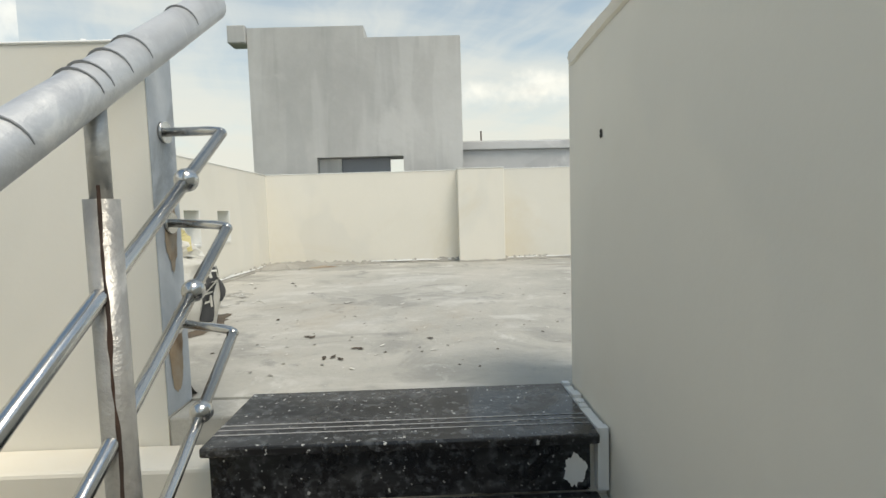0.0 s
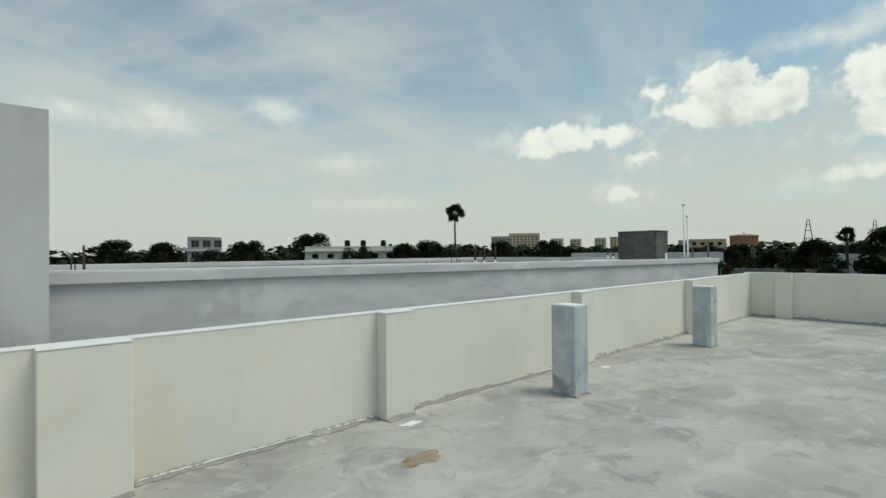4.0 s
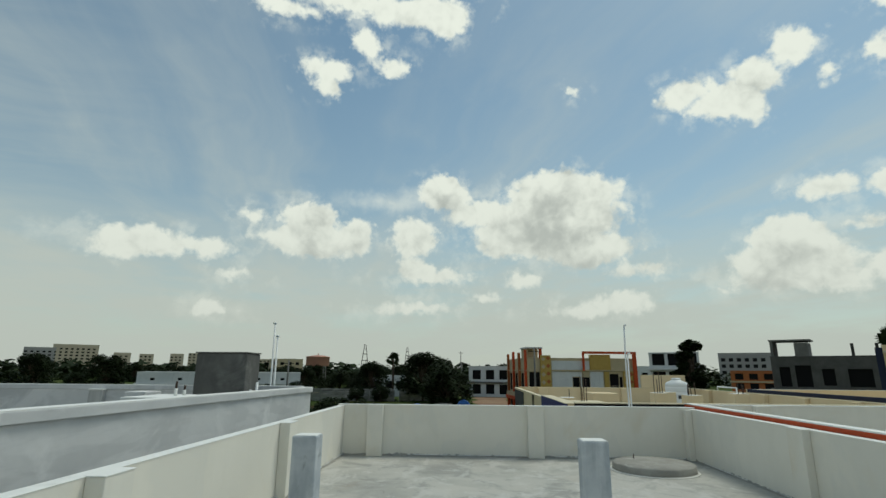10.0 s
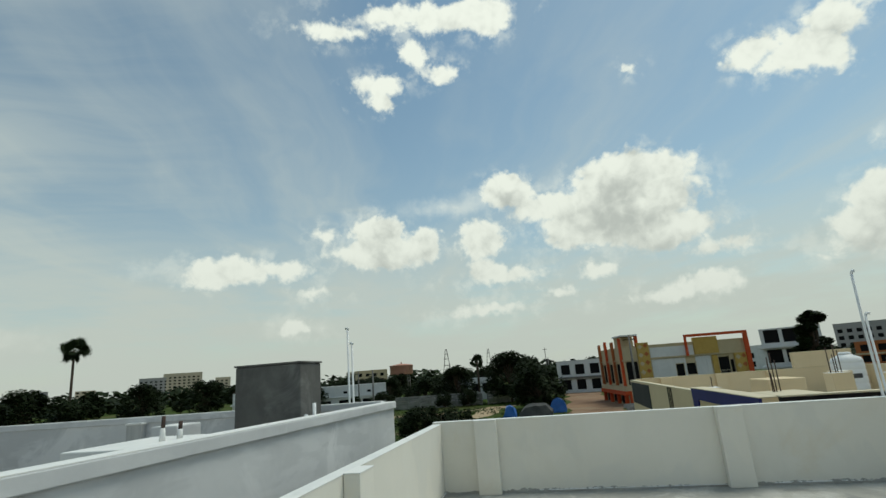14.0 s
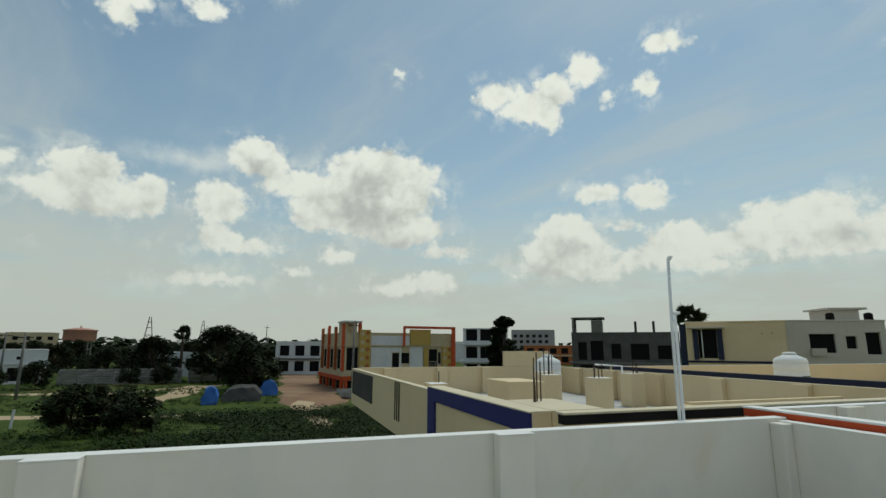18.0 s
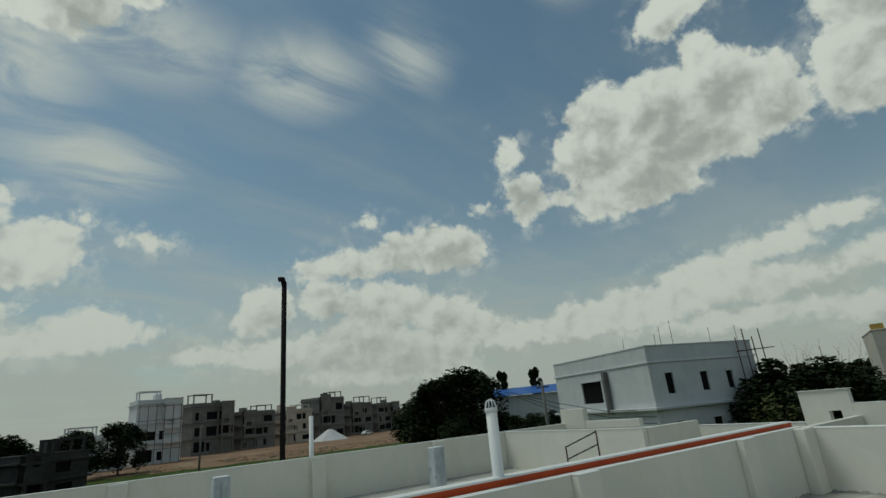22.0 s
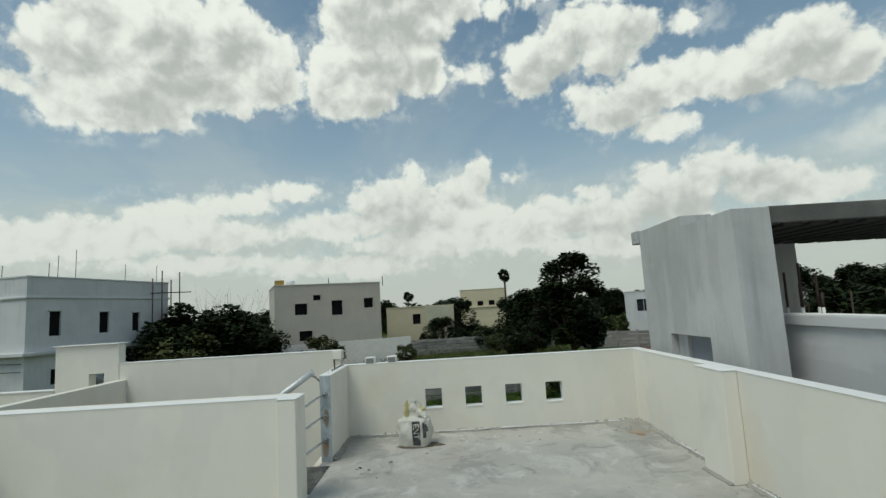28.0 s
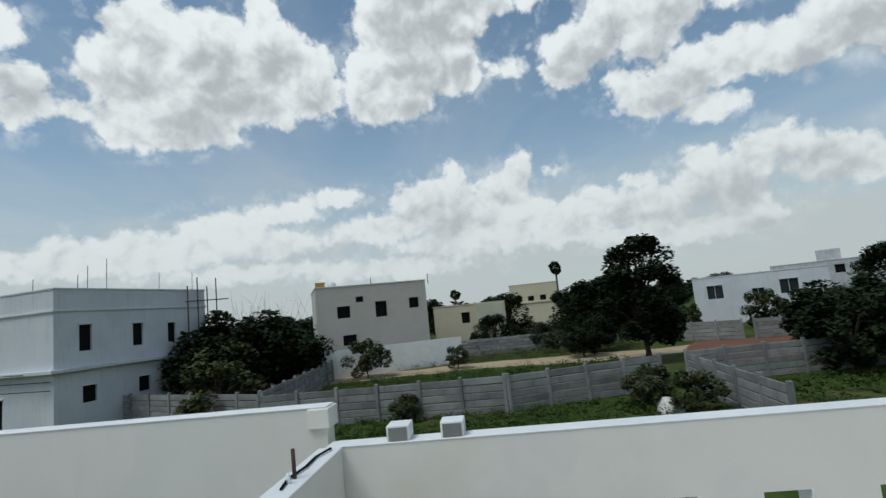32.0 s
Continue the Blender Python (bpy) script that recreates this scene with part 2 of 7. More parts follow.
puff(30.8, 9.8, 2.6, 0.9, True)
puff(52.3, 12.2, 3.4, 0.8, True)
puff(4.9, 12.9, 1.7, 0.6, True)
puff(34.4, 5.4, 3.9, 0.6, True)
puff(61.7, 5.9, 2.0, 0.6, True)
puff(319.4, 16.5, 2.6, 1.7, True)
puff(321.4, 17.4, 1.8, 1.8, True)
puff(315.7, 19.8, 3.8, 1.6, True)
puff(313.8, 13.1, 5.2, 1.5, True)
puff(308.2, 18.5, 3.0, 1.4, True)
puff(80.8, 18.9, 4.0, 0.9, True)
puff(84.1, 19.4, 2.7, 0.8, True)


def noise_vector(vec, scale, detail, size):
    n = WT.nodes.new("ShaderNodeTexNoise")
    WT.links.new(vec, n.inputs["Vector"])
    n.inputs["Scale"].default_value, n.inputs["Detail"].default_value, n.inputs["Roughness"].default_value = scale, detail, 0.6
    return node(WT, "VectorMath", (n.outputs[1], (size, size * 0.8, 0), (-size / 2, -size * 0.4, 0)), op="MULTIPLY_ADD").outputs[0]


def lumps(vec, scale, detail):
    """Rounded heads with creases between them."""
    n = noise_node(WT, vec, scale, detail, 0.5, 0.3)
    return math_node(WT, "ABSOLUTE", math_node(WT, "MULTIPLY_ADD", n, 2.0, -1.0))


def heap_field(at, heaps, soft):
    """How many degrees inside the nearest cumulus heap a way into the sky lies; below nought is clear air."""
    field = None
    for az, el, w, h in heaps:
        v = node(WT, "VectorMath", (at, (1 / w, 1 / h, 0), (-(az - MID) / w, -el / h, 0)), op="MULTIPLY_ADD").outputs[0]
        s = min(w * math.cos(radians(el)), h)
        r = math_node(WT, "MULTIPLY_ADD", vec_node(WT, "LENGTH", v), s, -s)
        field = r if field is None else node(WT, "Math", (field, r, soft), op="SMOOTH_MIN").outputs[0]
    return math_node(WT, "MULTIPLY", field, -1.0)


def heads_at(way):
    """Lumps of the cloud tops at two sizes."""
    return math_node(WT, "MULTIPLY_ADD", lumps(way, 11, 2.0), 1.0, math_node(WT, "MULTIPLY", lumps(way, 30, 3.0), 0.5))


bent = vec_node(WT, "ADD", SKY_AT, vec_node(WT, "ADD", noise_vector(way_out, 11, 4, 2.6), noise_vector(way_out, 44, 4, 1.5)))
solid = heap_field(bent, HEAPS, 0.5)
heads = heads_at(way_out)
fray = math_node(WT, "MULTIPLY_ADD", noise_node(WT, way_out, 60, 5, 0.55), 1.1, -0.55)
deep = math_node(WT, "ADD", solid, math_node(WT, "ADD", math_node(WT, "MULTIPLY_ADD", heads, 1.3, 0.0), fray))
toward = vec_node(WT, "ADD", way_out, (0.008, -0.009, 0.022))
lit = math_node(WT, "SUBTRACT", heads, heads_at(toward))
above = heap_field(vec_node(WT, "ADD", bent, (-0.3, 1.3, 0)), [p for p in HEAPS if p[3] > 1.6], 0.9)
blots = noise_node(WT, way_out, 6.5, 3, 0.5)
dens = span(WT, deep, -0.15, 0.65)
wisp = math_node(WT, "MULTIPLY", span(WT, deep, -1.6, 0.2, 0.0, 0.4), span(WT, noise_node(WT, way_out, 20, 5, 0.6), 0.48, 0.66))
thin = math_node(WT, "ADD", heap_field(bent, THIN, 0.8), math_node(WT, "ADD", heads, fray))
thin = span(WT, thin, -0.8, 1.6, 0.0, 0.6)
dens = math_node(WT, "MAXIMUM", math_node(WT, "MAXIMUM", dens, wisp), thin)
shade = math_node(WT, "ADD", span(WT, math_node(WT, "ADD", above, math_node(WT, "MULTIPLY_ADD", blots, 6.0, -3.0)), 3.2, -1.1, 0.12, 1.0), math_node(WT, "MULTIPLY", lit, 1.1))
shade = span(WT, shade, -0.1, 1.1)
sky = node(WT, "TexSky", (), sky="NISHITA")
sky.sun_disc, sky.sun_elevation, sky.sun_rotation = False, radians(SUN_EL), radians(SUN_AZ)
sky.air_density, sky.dust_density, sky.ozone_density = 1.0, 0.6, 1.0
base = mix(WT, 1.0, sky.outputs[0], SKY_TINT, "MULTIPLY")
lift = math_node(WT, "DIVIDE", 1.0, math_node(WT, "ADD", math_node(WT, "MAXIMUM", split.outputs[2], 0.0), 0.07))
px, py = math_node(WT, "MULTIPLY", split.outputs[0], lift), math_node(WT, "MULTIPLY", split.outputs[1], lift)


def streaks_along(az, long, wide):
    """Coordinates of a thin high cloud layer drawn out along one compass way."""
    c, k = math.cos(radians(az)), math.sin(radians(az))
    u = math_node(WT, "ADD", math_node(WT, "MULTIPLY", px, k * long), math_node(WT, "MULTIPLY", py, c * long))
    v = math_node(WT, "SUBTRACT", math_node(WT, "MULTIPLY", px, c * wide), math_node(WT, "MULTIPLY", py, k * wide))
    return node(WT, "CombineXYZ", (u, v, 0.0)).outputs[0]


flat = node(WT, "CombineXYZ", (px, py, 0.0)).outputs[0]
curl = node(WT, "VectorMath", (noise_vector(flat, 0.9, 3, 0.9), (1, 1, 0), (0, 0, 0)), op="MULTIPLY_ADD").outputs[0]
streak_v = vec_node(WT, "ADD", streaks_along(72, 0.3, 1.5), curl)
north_v = vec_node(WT, "ADD", streaks_along(338, 0.35, 1.7), curl)
cirrus = span(WT, noise_node(WT, streak_v, 1.0, 7, 0.55), 0.40, 0.72, 0.0, 0.62)
cirrus = math_node(WT, "MULTIPLY", cirrus, span(WT, AZ, 50, 105, 1.0, 0.55))
veil = span(WT, EL, 46, 12, 0.45, 1.0)
base = mix(WT, math_node(WT, "MULTIPLY", cirrus, veil), base, VEIL)
north_veil = math_node(WT, "MULTIPLY", span(WT, AZ, -72, -122, 0.0, 0.6), span(WT, noise_node(WT, north_v, 1.0, 7, 0.55), 0.38, 0.62, 0.15, 1.0))
base = mix(WT, north_veil, base, VEIL)
mares = west_mares = None
for az, el, w, h in ((176, 38, 17, 5), (168, 33, 9, 6), (197, 37, 10, 5), (212, 40, 8, 3.5), (176, 26, 10, 4), (150, 36, 9, 9), (211, 39, 7, 6), (234, 45, 9, 5), (259, 46, 10, 5), (276, 44, 8, 5), (287, 41, 7, 5)):
    v = node(WT, "VectorMath", (SKY_AT, (1 / w, 1 / h, 0), (-(az - MID) / w, -el / h, 0)), op="MULTIPLY_ADD").outputs[0]
    r = span(WT, vec_node(WT, "LENGTH", v), 1.25, 0.1)
    if az < 205:
        mares = r if mares is None else math_node(WT, "MAXIMUM", mares, r)
    else:
        west_mares = r if west_mares is None else math_node(WT, "MAXIMUM", west_mares, r)
west_tails = noise_node(WT, vec_node(WT, "ADD", streaks_along(262, 0.22, 2.3), vec_node(WT, "MULTIPLY", curl, (0.35, 0.35, 0))), 2.0, 6, 0.55, 0.2)
tails = noise_node(WT, vec_node(WT, "ADD", streaks_along(72, 0.8, 1.5), curl), 2.0, 9, 0.6, 0.6)
base = mix(WT, math_node(WT, "MULTIPLY", mares, span(WT, tails, 0.36, 0.62, 0.0, 0.9)), base, (6.8, 7.0, 6.7))
base = mix(WT, math_node(WT, "MULTIPLY", west_mares, span(WT, west_tails, 0.46, 0.68, 0.0, 0.75)), base, (6.8, 7.0, 6.7))
sheet = math_node(WT, "MULTIPLY", span(WT, EL, 19, 4), span(WT, noise_node(WT, vec_node(WT, "MULTIPLY", SKY_AT, (0.05, 0.22, 0)), 1.3, 6, 0.58), 0.34, 0.58, 0.25, 0.9))
base = mix(WT, sheet, base, (5.0, 5.25, 5.0))
haze = math_node(WT, "POWER", 2.718, math_node(WT, "MULTIPLY", math_node(WT, "MAXIMUM", EL, 0.0), -0.075))
base = mix(WT, math_node(WT, "MULTIPLY", haze, 0.92), base, HAZE)
white = mix(WT, shade, CLOUD_LOW, CLOUD_TOP)
white = mix(WT, math_node(WT, "MULTIPLY", haze, 0.75), white, HAZE)
full = mix(WT, dens, base, white)
back = WT.nodes["Background"]
WT.links.new(full, back.inputs[0])
back.inputs[1].default_value = SKY_POWER
lamp = new("sun", bpy.data.lights.new("sun", "SUN"))
lamp.data.energy, lamp.data.angle, lamp.data.color = SUN_POWER, radians(24), (1.0, 0.95, 0.87)
se = radians(SUN_EL)
lamp.matrix_world = look((60 * math.sin(radians(SUN_AZ)) * math.cos(se), 60 * math.cos(radians(SUN_AZ)) * math.cos(se), 60 * math.sin(se)), (0, 0, 0))

# ---- materials ----


def material(name, col, col2=None, rough=0.8, big=1.2, small=18, amount=0.6, bump=0.25, metal=0.0, stain=None, stain_at=(0.56, 0.7), streaks=0.0, spread=0.0, spec=0.35, strokes=None, along=(2.6, 2.6, 0.5), brush=0.34):
    """A surface of two close colours in broad and fine patches, with stains, runs of dirt and fine relief."""
    m = bpy.data.materials.new(name)
    m.use_nodes = True
    t = m.node_tree
    p = t.nodes["Principled BSDF"]
    at = t.nodes.new("ShaderNodeTexCoord").outputs["Object"]
    info = t.nodes.new("ShaderNodeObjectInfo").outputs["Random"]
    shift = node(t, "CombineXYZ", (math_node(t, "MULTIPLY", info, 37.0), math_node(t, "MULTIPLY", info, 11.0), 0.0)).outputs[0]
    at = vec_node(t, "ADD", at, shift)
    col2 = col2 or tuple(c * 0.82 for c in col)
    a = noise_node(t, at, big, 5, 0.6, 0.4)
    b = noise_node(t, at, small, 4, 0.6)
    f = math_node(t, "ADD", math_node(t, "MULTIPLY", span(t, a, 0.35, 0.65), 0.65), math_node(t, "MULTIPLY", b, 0.35))
    c = mix(t, math_node(t, "MULTIPLY", f, amount), col, col2)
    if streaks:
        runs = noise_node(t, vec_node(t, "MULTIPLY", at, (5, 5, 0.45)), 1.0, 4, 0.6)
        c = mix(t, span(t, runs, 0.52, 0.75, 0.0, streaks), c, tuple(v * 0.72 for v in col2))
    if strokes:
        for k, (sc, cut, soft, tone) in enumerate(((0.9, 0.52, 0.02, strokes[0]), (1.7, 0.56, 0.05, strokes[1]))):
            n = noise_node(t, vec_node(t, "MULTIPLY", vec_node(t, "ADD", at, (3.7 * k, 1.3, 5.1 * k)), along), sc, 3.5, 0.5, 0.25)
            c = mix(t, span(t, n, cut - soft, cut + soft, 0.0, brush), c, tone)
    if stain:
        s = noise_node(t, vec_node(t, "ADD", at, (7.3, 2.1, 4.4)), big * 0.8, 6, 0.62, 0.8)
        c = mix(t, span(t, s, stain_at[0], stain_at[1], 0.0, 0.8), c, stain)
    if spread:
        k = math_node(t, "ADD", math_node(t, "MULTIPLY", info, 2 * spread), 1 - spread)
        c = mix(t, 1.0, c, node(t, "CombineXYZ", (k, k, k)).outputs[0], "MULTIPLY")
    t.links.new(c, p.inputs["Base Color"])
    p.inputs["Roughness"].default_value, p.inputs["Metallic"].default_value = rough, metal
    p.inputs["Specular IOR Level"].default_value = spec
    if bump:
        bn = t.nodes.new("ShaderNodeBump")
        bn.inputs["Strength"].default_value, bn.inputs["Distance"].default_value = bump, 0.01
        t.links.new(math_node(t, "ADD", b, math_node(t, "MULTIPLY", a, 0.6)), bn.inputs["Height"])
        t.links.new(bn.outputs[0], p.inputs["Normal"])
    return m


def glassy(name, col, rough=0.1):
    m = bpy.data.materials.new(name)
    m.use_nodes = True
    p = m.node_tree.nodes["Principled BSDF"]
    p.inputs["Base Color"].default_value = (*col, 1)
    p.inputs["Roughness"].default_value = rough
    if rough > 0.3:
        p.inputs["Specular IOR Level"].default_value = 0.05
    return m


def leafy(name, col, col2):
    m = bpy.data.materials.new(name)
    m.use_nodes = True
    t = m.node_tree
    p = t.nodes["Principled BSDF"]
    isl = t.nodes.new("ShaderNodeNewGeometry").outputs["Random Per Island"]
    at = t.nodes.new("ShaderNodeTexCoord").outputs["Object"]
    f = math_node(t, "ADD", math_node(t, "MULTIPLY", isl, 0.6), math_node(t, "MULTIPLY", noise_node(t, at, 0.7, 3), 0.5))
    t.links.new(mix(t, f, col, col2), p.inputs["Base Color"])
    p.inputs["Roughness"].default_value = 0.65
    p.inputs["Specular IOR Level"].default_value = 0.06
    return m


CREAM = material("cream_wall_paint", (0.79, 0.76, 0.68), (0.71, 0.69, 0.615), 0.85, 0.7, 30, 0.6, 0.06, streaks=0.06, stain=(0.70, 0.645, 0.53), stain_at=(0.54, 0.72), strokes=((0.66, 0.655, 0.61), (0.81, 0.785, 0.71)), along=(1.2, 1.2, 0.7), brush=0.3)
WHITE = material("white_cap_paint", (0.80, 0.80, 0.77), (0.68, 0.69, 0.68), 0.8, 2.5, 30, 0.7, 0.2, stain=(0.60, 0.60, 0.57), stain_at=(0.6, 0.76))
COLUMN = material("thin_white_wash", (0.62, 0.65, 0.67), (0.36, 0.40, 0.44), 0.85, 3.5, 26, 0.95, 0.3, streaks=0.75, stain=(0.27, 0.29, 0.30), stain_at=(0.56, 0.66), strokes=((0.30, 0.34, 0.39), (0.66, 0.69, 0.71)))
GREY_PAINT = material("grey_primer", (0.54, 0.545, 0.535), (0.40, 0.405, 0.40), 0.85, 0.9, 14, 0.95, 0.2, streaks=0.5, stain=(0.57, 0.575, 0.565), stain_at=(0.54, 0.66), strokes=((0.36, 0.37, 0.375), (0.66, 0.67, 0.66)), along=(2.4, 2.4, 0.28), brush=0.26)
GREY_BRUSHED = material("grey_primer_brushed", (0.62, 0.63, 0.635), (0.51, 0.52, 0.53), 0.85, 0.9, 14, 0.95, 0.15, streaks=0.0, stain=(0.70, 0.705, 0.71), stain_at=(0.54, 0.62), strokes=((0.43, 0.44, 0.45), (0.72, 0.725, 0.73)), along=(0.7, 0.7, 3.2))
# darker, bluer grey for the panel set back in the head room opening
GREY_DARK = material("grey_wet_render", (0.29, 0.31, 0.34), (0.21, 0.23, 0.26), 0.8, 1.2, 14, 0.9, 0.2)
CEMENT_RAW = material("raw_cement_render", (0.155, 0.155, 0.145), (0.085, 0.085, 0.08), 0.9, 1.6, 20, 0.9, 0.35, stain=(0.21, 0.21, 0.2), stain_at=(0.55, 0.7))
FILLET = material("cement_fillet", (0.37, 0.36, 0.325), (0.25, 0.24, 0.215), 0.95, 3.0, 30, 0.9, 0.6, stain=(0.52, 0.51, 0.47), stain_at=(0.6, 0.72))
GROOVE = material("tread_groove_line", (0.42, 0.42, 0.42), None, 0.5, 8, 60, 0.6, 0.1)
STEEL = material("stainless_steel", (0.62, 0.62, 0.61), (0.45, 0.45, 0.44), 0.22, 9, 60, 0.8, 0.06, metal=1.0)
WRAP = material("plastic_wrapped_steel", (0.66, 0.67, 0.675), (0.44, 0.45, 0.465), 0.42, 9, 34, 0.9, 0.3, metal=0.4, stain=(0.75, 0.75, 0.74), stain_at=(0.55, 0.66))
CREASE = material("wrap_edge", (0.33, 0.34, 0.35), (0.24, 0.25, 0.26), 0.4, 9, 60, 0.8, 0.1, metal=0.3)
TORN = material("torn_film_on_steel", (0.50, 0.49, 0.46), (0.30, 0.295, 0.28), 0.38, 7, 60, 1.0, 0.3, metal=0.45, streaks=0.5, stain=(0.62, 0.61, 0.58), stain_at=(0.55, 0.66))
RUST = material("rust_stain", (0.33, 0.24, 0.155), (0.36, 0.32, 0.26), 0.9, 5, 40, 1.0, 0.2, stain=(0.25, 0.15, 0.08), stain_at=(0.5, 0.6))
REBAR = material("dark_steel_bar", (0.045, 0.035, 0.03), (0.09, 0.05, 0.035), 0.8, 9, 60, 0.8, 0.3)
BEIGE = material("beige_wall_paint", (0.70, 0.57, 0.365), (0.63, 0.505, 0.315), 0.85, 0.8, 24, 0.7, 0.15, streaks=0.08)
BLUE = material("deep_blue_paint", (0.016, 0.018, 0.145), (0.012, 0.014, 0.10), 0.6, 2, 30, 0.7, 0.1)
NAVY = material("navy_paint", (0.010, 0.018, 0.055), (0.007, 0.012, 0.04), 0.6, 2, 30, 0.7, 0.1)
ORANGE = material("orange_red_paint", (0.52, 0.075, 0.018), (0.42, 0.055, 0.014), 0.7, 2, 30, 0.7, 0.1)
BLACK = material("black_paint", (0.010, 0.0095, 0.009), (0.02, 0.018, 0.017), 0.85, 2, 30, 0.7, 0.1, spec=0.12)
PLASTIC = material("white_plastic", (0.78, 0.80, 0.80), (0.70, 0.72, 0.73), 0.45, 3, 30, 0.6, 0.05)
MUSTARD = material("mustard_paint", (0.48, 0.33, 0.09), (0.40, 0.26, 0.07), 0.8, 2, 20, 0.7, 0.1)
TERRA = material("brown_orange_paint", (0.40, 0.13, 0.045), (0.30, 0.10, 0.035), 0.8, 2, 20, 0.7, 0.1)
BUFF = material("buff_paint", (0.50, 0.42, 0.28), (0.42, 0.35, 0.23), 0.85, 1.0, 20, 0.7, 0.15, streaks=0.25)
OFFWHITE = material("off_white_render", (0.66, 0.67, 0.68), (0.54, 0.56, 0.58), 0.85, 0.5, 12, 0.8, 0.15, streaks=0.35)
CONC_MID = material("grey_raw_concrete", (0.115, 0.112, 0.108), (0.07, 0.068, 0.065), 0.95, 0.6, 10, 0.9, 0.3, streaks=0.3)
STONE = material("pale_beige_render", (0.56, 0.52, 0.455), (0.48, 0.445, 0.39), 0.85, 0.5, 12, 0.7, 0.15, streaks=0.25)
WARMGREY = material("warm_grey_render", (0.47, 0.42, 0.36), (0.40, 0.355, 0.30), 0.85, 0.5, 12, 0.7, 0.15, streaks=0.2)
CONC = material("unfinished_concrete", (0.20, 0.195, 0.185), (0.12, 0.118, 0.112), 0.95, 0.6, 10, 0.9, 0.3, streaks=0.35)
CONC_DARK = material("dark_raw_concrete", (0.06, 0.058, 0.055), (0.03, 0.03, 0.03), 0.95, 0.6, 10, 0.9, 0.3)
YELLOW = material("pale_yellow_paint", (0.64, 0.57, 0.41), (0.56, 0.50, 0.36), 0.85, 0.6, 12, 0.7, 0.1)
LIME = material("pale_green_paint", (0.60, 0.59, 0.44), None, 0.85, 0.6, 12, 0.7, 0.1)
PINK = material("pink_paint", (0.52, 0.27, 0.2), (0.42, 0.22, 0.17), 0.8, 0.5, 8, 0.7, 0.1)
TARP = material("blue_tarpaulin", (0.03, 0.14, 0.46), (0.02, 0.09, 0.34), 0.5, 1.5, 12, 0.8, 0.4)
TARP_GREY = material("grey_tarpaulin", (0.065, 0.065, 0.06), (0.035, 0.035, 0.035), 0.7, 1.5, 12, 0.8, 0.4)
SHEET = material("pale_sheet", (0.70, 0.70, 0.69), (0.5, 0.5, 0.5), 0.6, 1.5, 12, 0.8, 0.4)
FENCE = material("precast_concrete", (0.30, 0.298, 0.285), (0.155, 0.153, 0.146), 0.95, 0.8, 14, 0.9, 0.3, streaks=0.5, spread=0.22)
FAR_TAN = material("distant_apartment_paint", (0.55, 0.47, 0.36), (0.48, 0.41, 0.32), 0.9, 0.1, 1, 0.6, 0.0)
FAR_GREY = material("distant_grey_block", (0.36, 0.35, 0.35), (0.3, 0.29, 0.29), 0.9, 0.1, 1, 0.6, 0.0)
# near-black sheet for window holes: the darkness of the rooms painted as colour
INSIDE_SHADE = glassy("dark_opening", (0.012, 0.012, 0.013), 0.9)
GLASS = glassy("window_glass", (0.03, 0.035, 0.04), 0.08)
BARK = material("bark", (0.10, 0.075, 0.055), (0.06, 0.045, 0.035), 0.95, 3, 30, 0.8, 0.5)
LEAF = leafy("tree_leaves", (0.010, 0.018, 0.006), (0.026, 0.042, 0.012))
LEAF_DARK = leafy("dark_tree_leaves", (0.012, 0.018, 0.009), (0.026, 0.040, 0.015))
LEAF_OLIVE = leafy("olive_scrub_leaves", (0.035, 0.045, 0.018), (0.085, 0.095, 0.038))
WEED = leafy("dark_weed_leaves", (0.014, 0.028, 0.006), (0.040, 0.066, 0.014))
GRASS = leafy("grass_blades", (0.022, 0.042, 0.009), (0.062, 0.098, 0.022))
PAPER = material("woven_sack", (0.66, 0.65, 0.60), (0.52, 0.50, 0.44), 0.8, 5, 60, 0.8, 0.4)
SACK_YELLOW = material("yellowed_sack", (0.62, 0.55, 0.26), (0.5, 0.45, 0.25), 0.8, 5, 60, 0.8, 0.4)
INK = material("faded_black_print", (0.05, 0.052, 0.055), (0.09, 0.09, 0.09), 0.8, 8, 60, 0.7, 0.1)
DEBRIS = material("dark_crumbs", (0.07, 0.06, 0.05), (0.14, 0.11, 0.08), 0.9, 9, 60, 0.8, 0.3, spread=0.4)
CHIP = material("pale_mortar_chips", (0.60, 0.59, 0.55), (0.45, 0.44, 0.41), 0.9, 9, 60, 0.8, 0.3, spread=0.25)


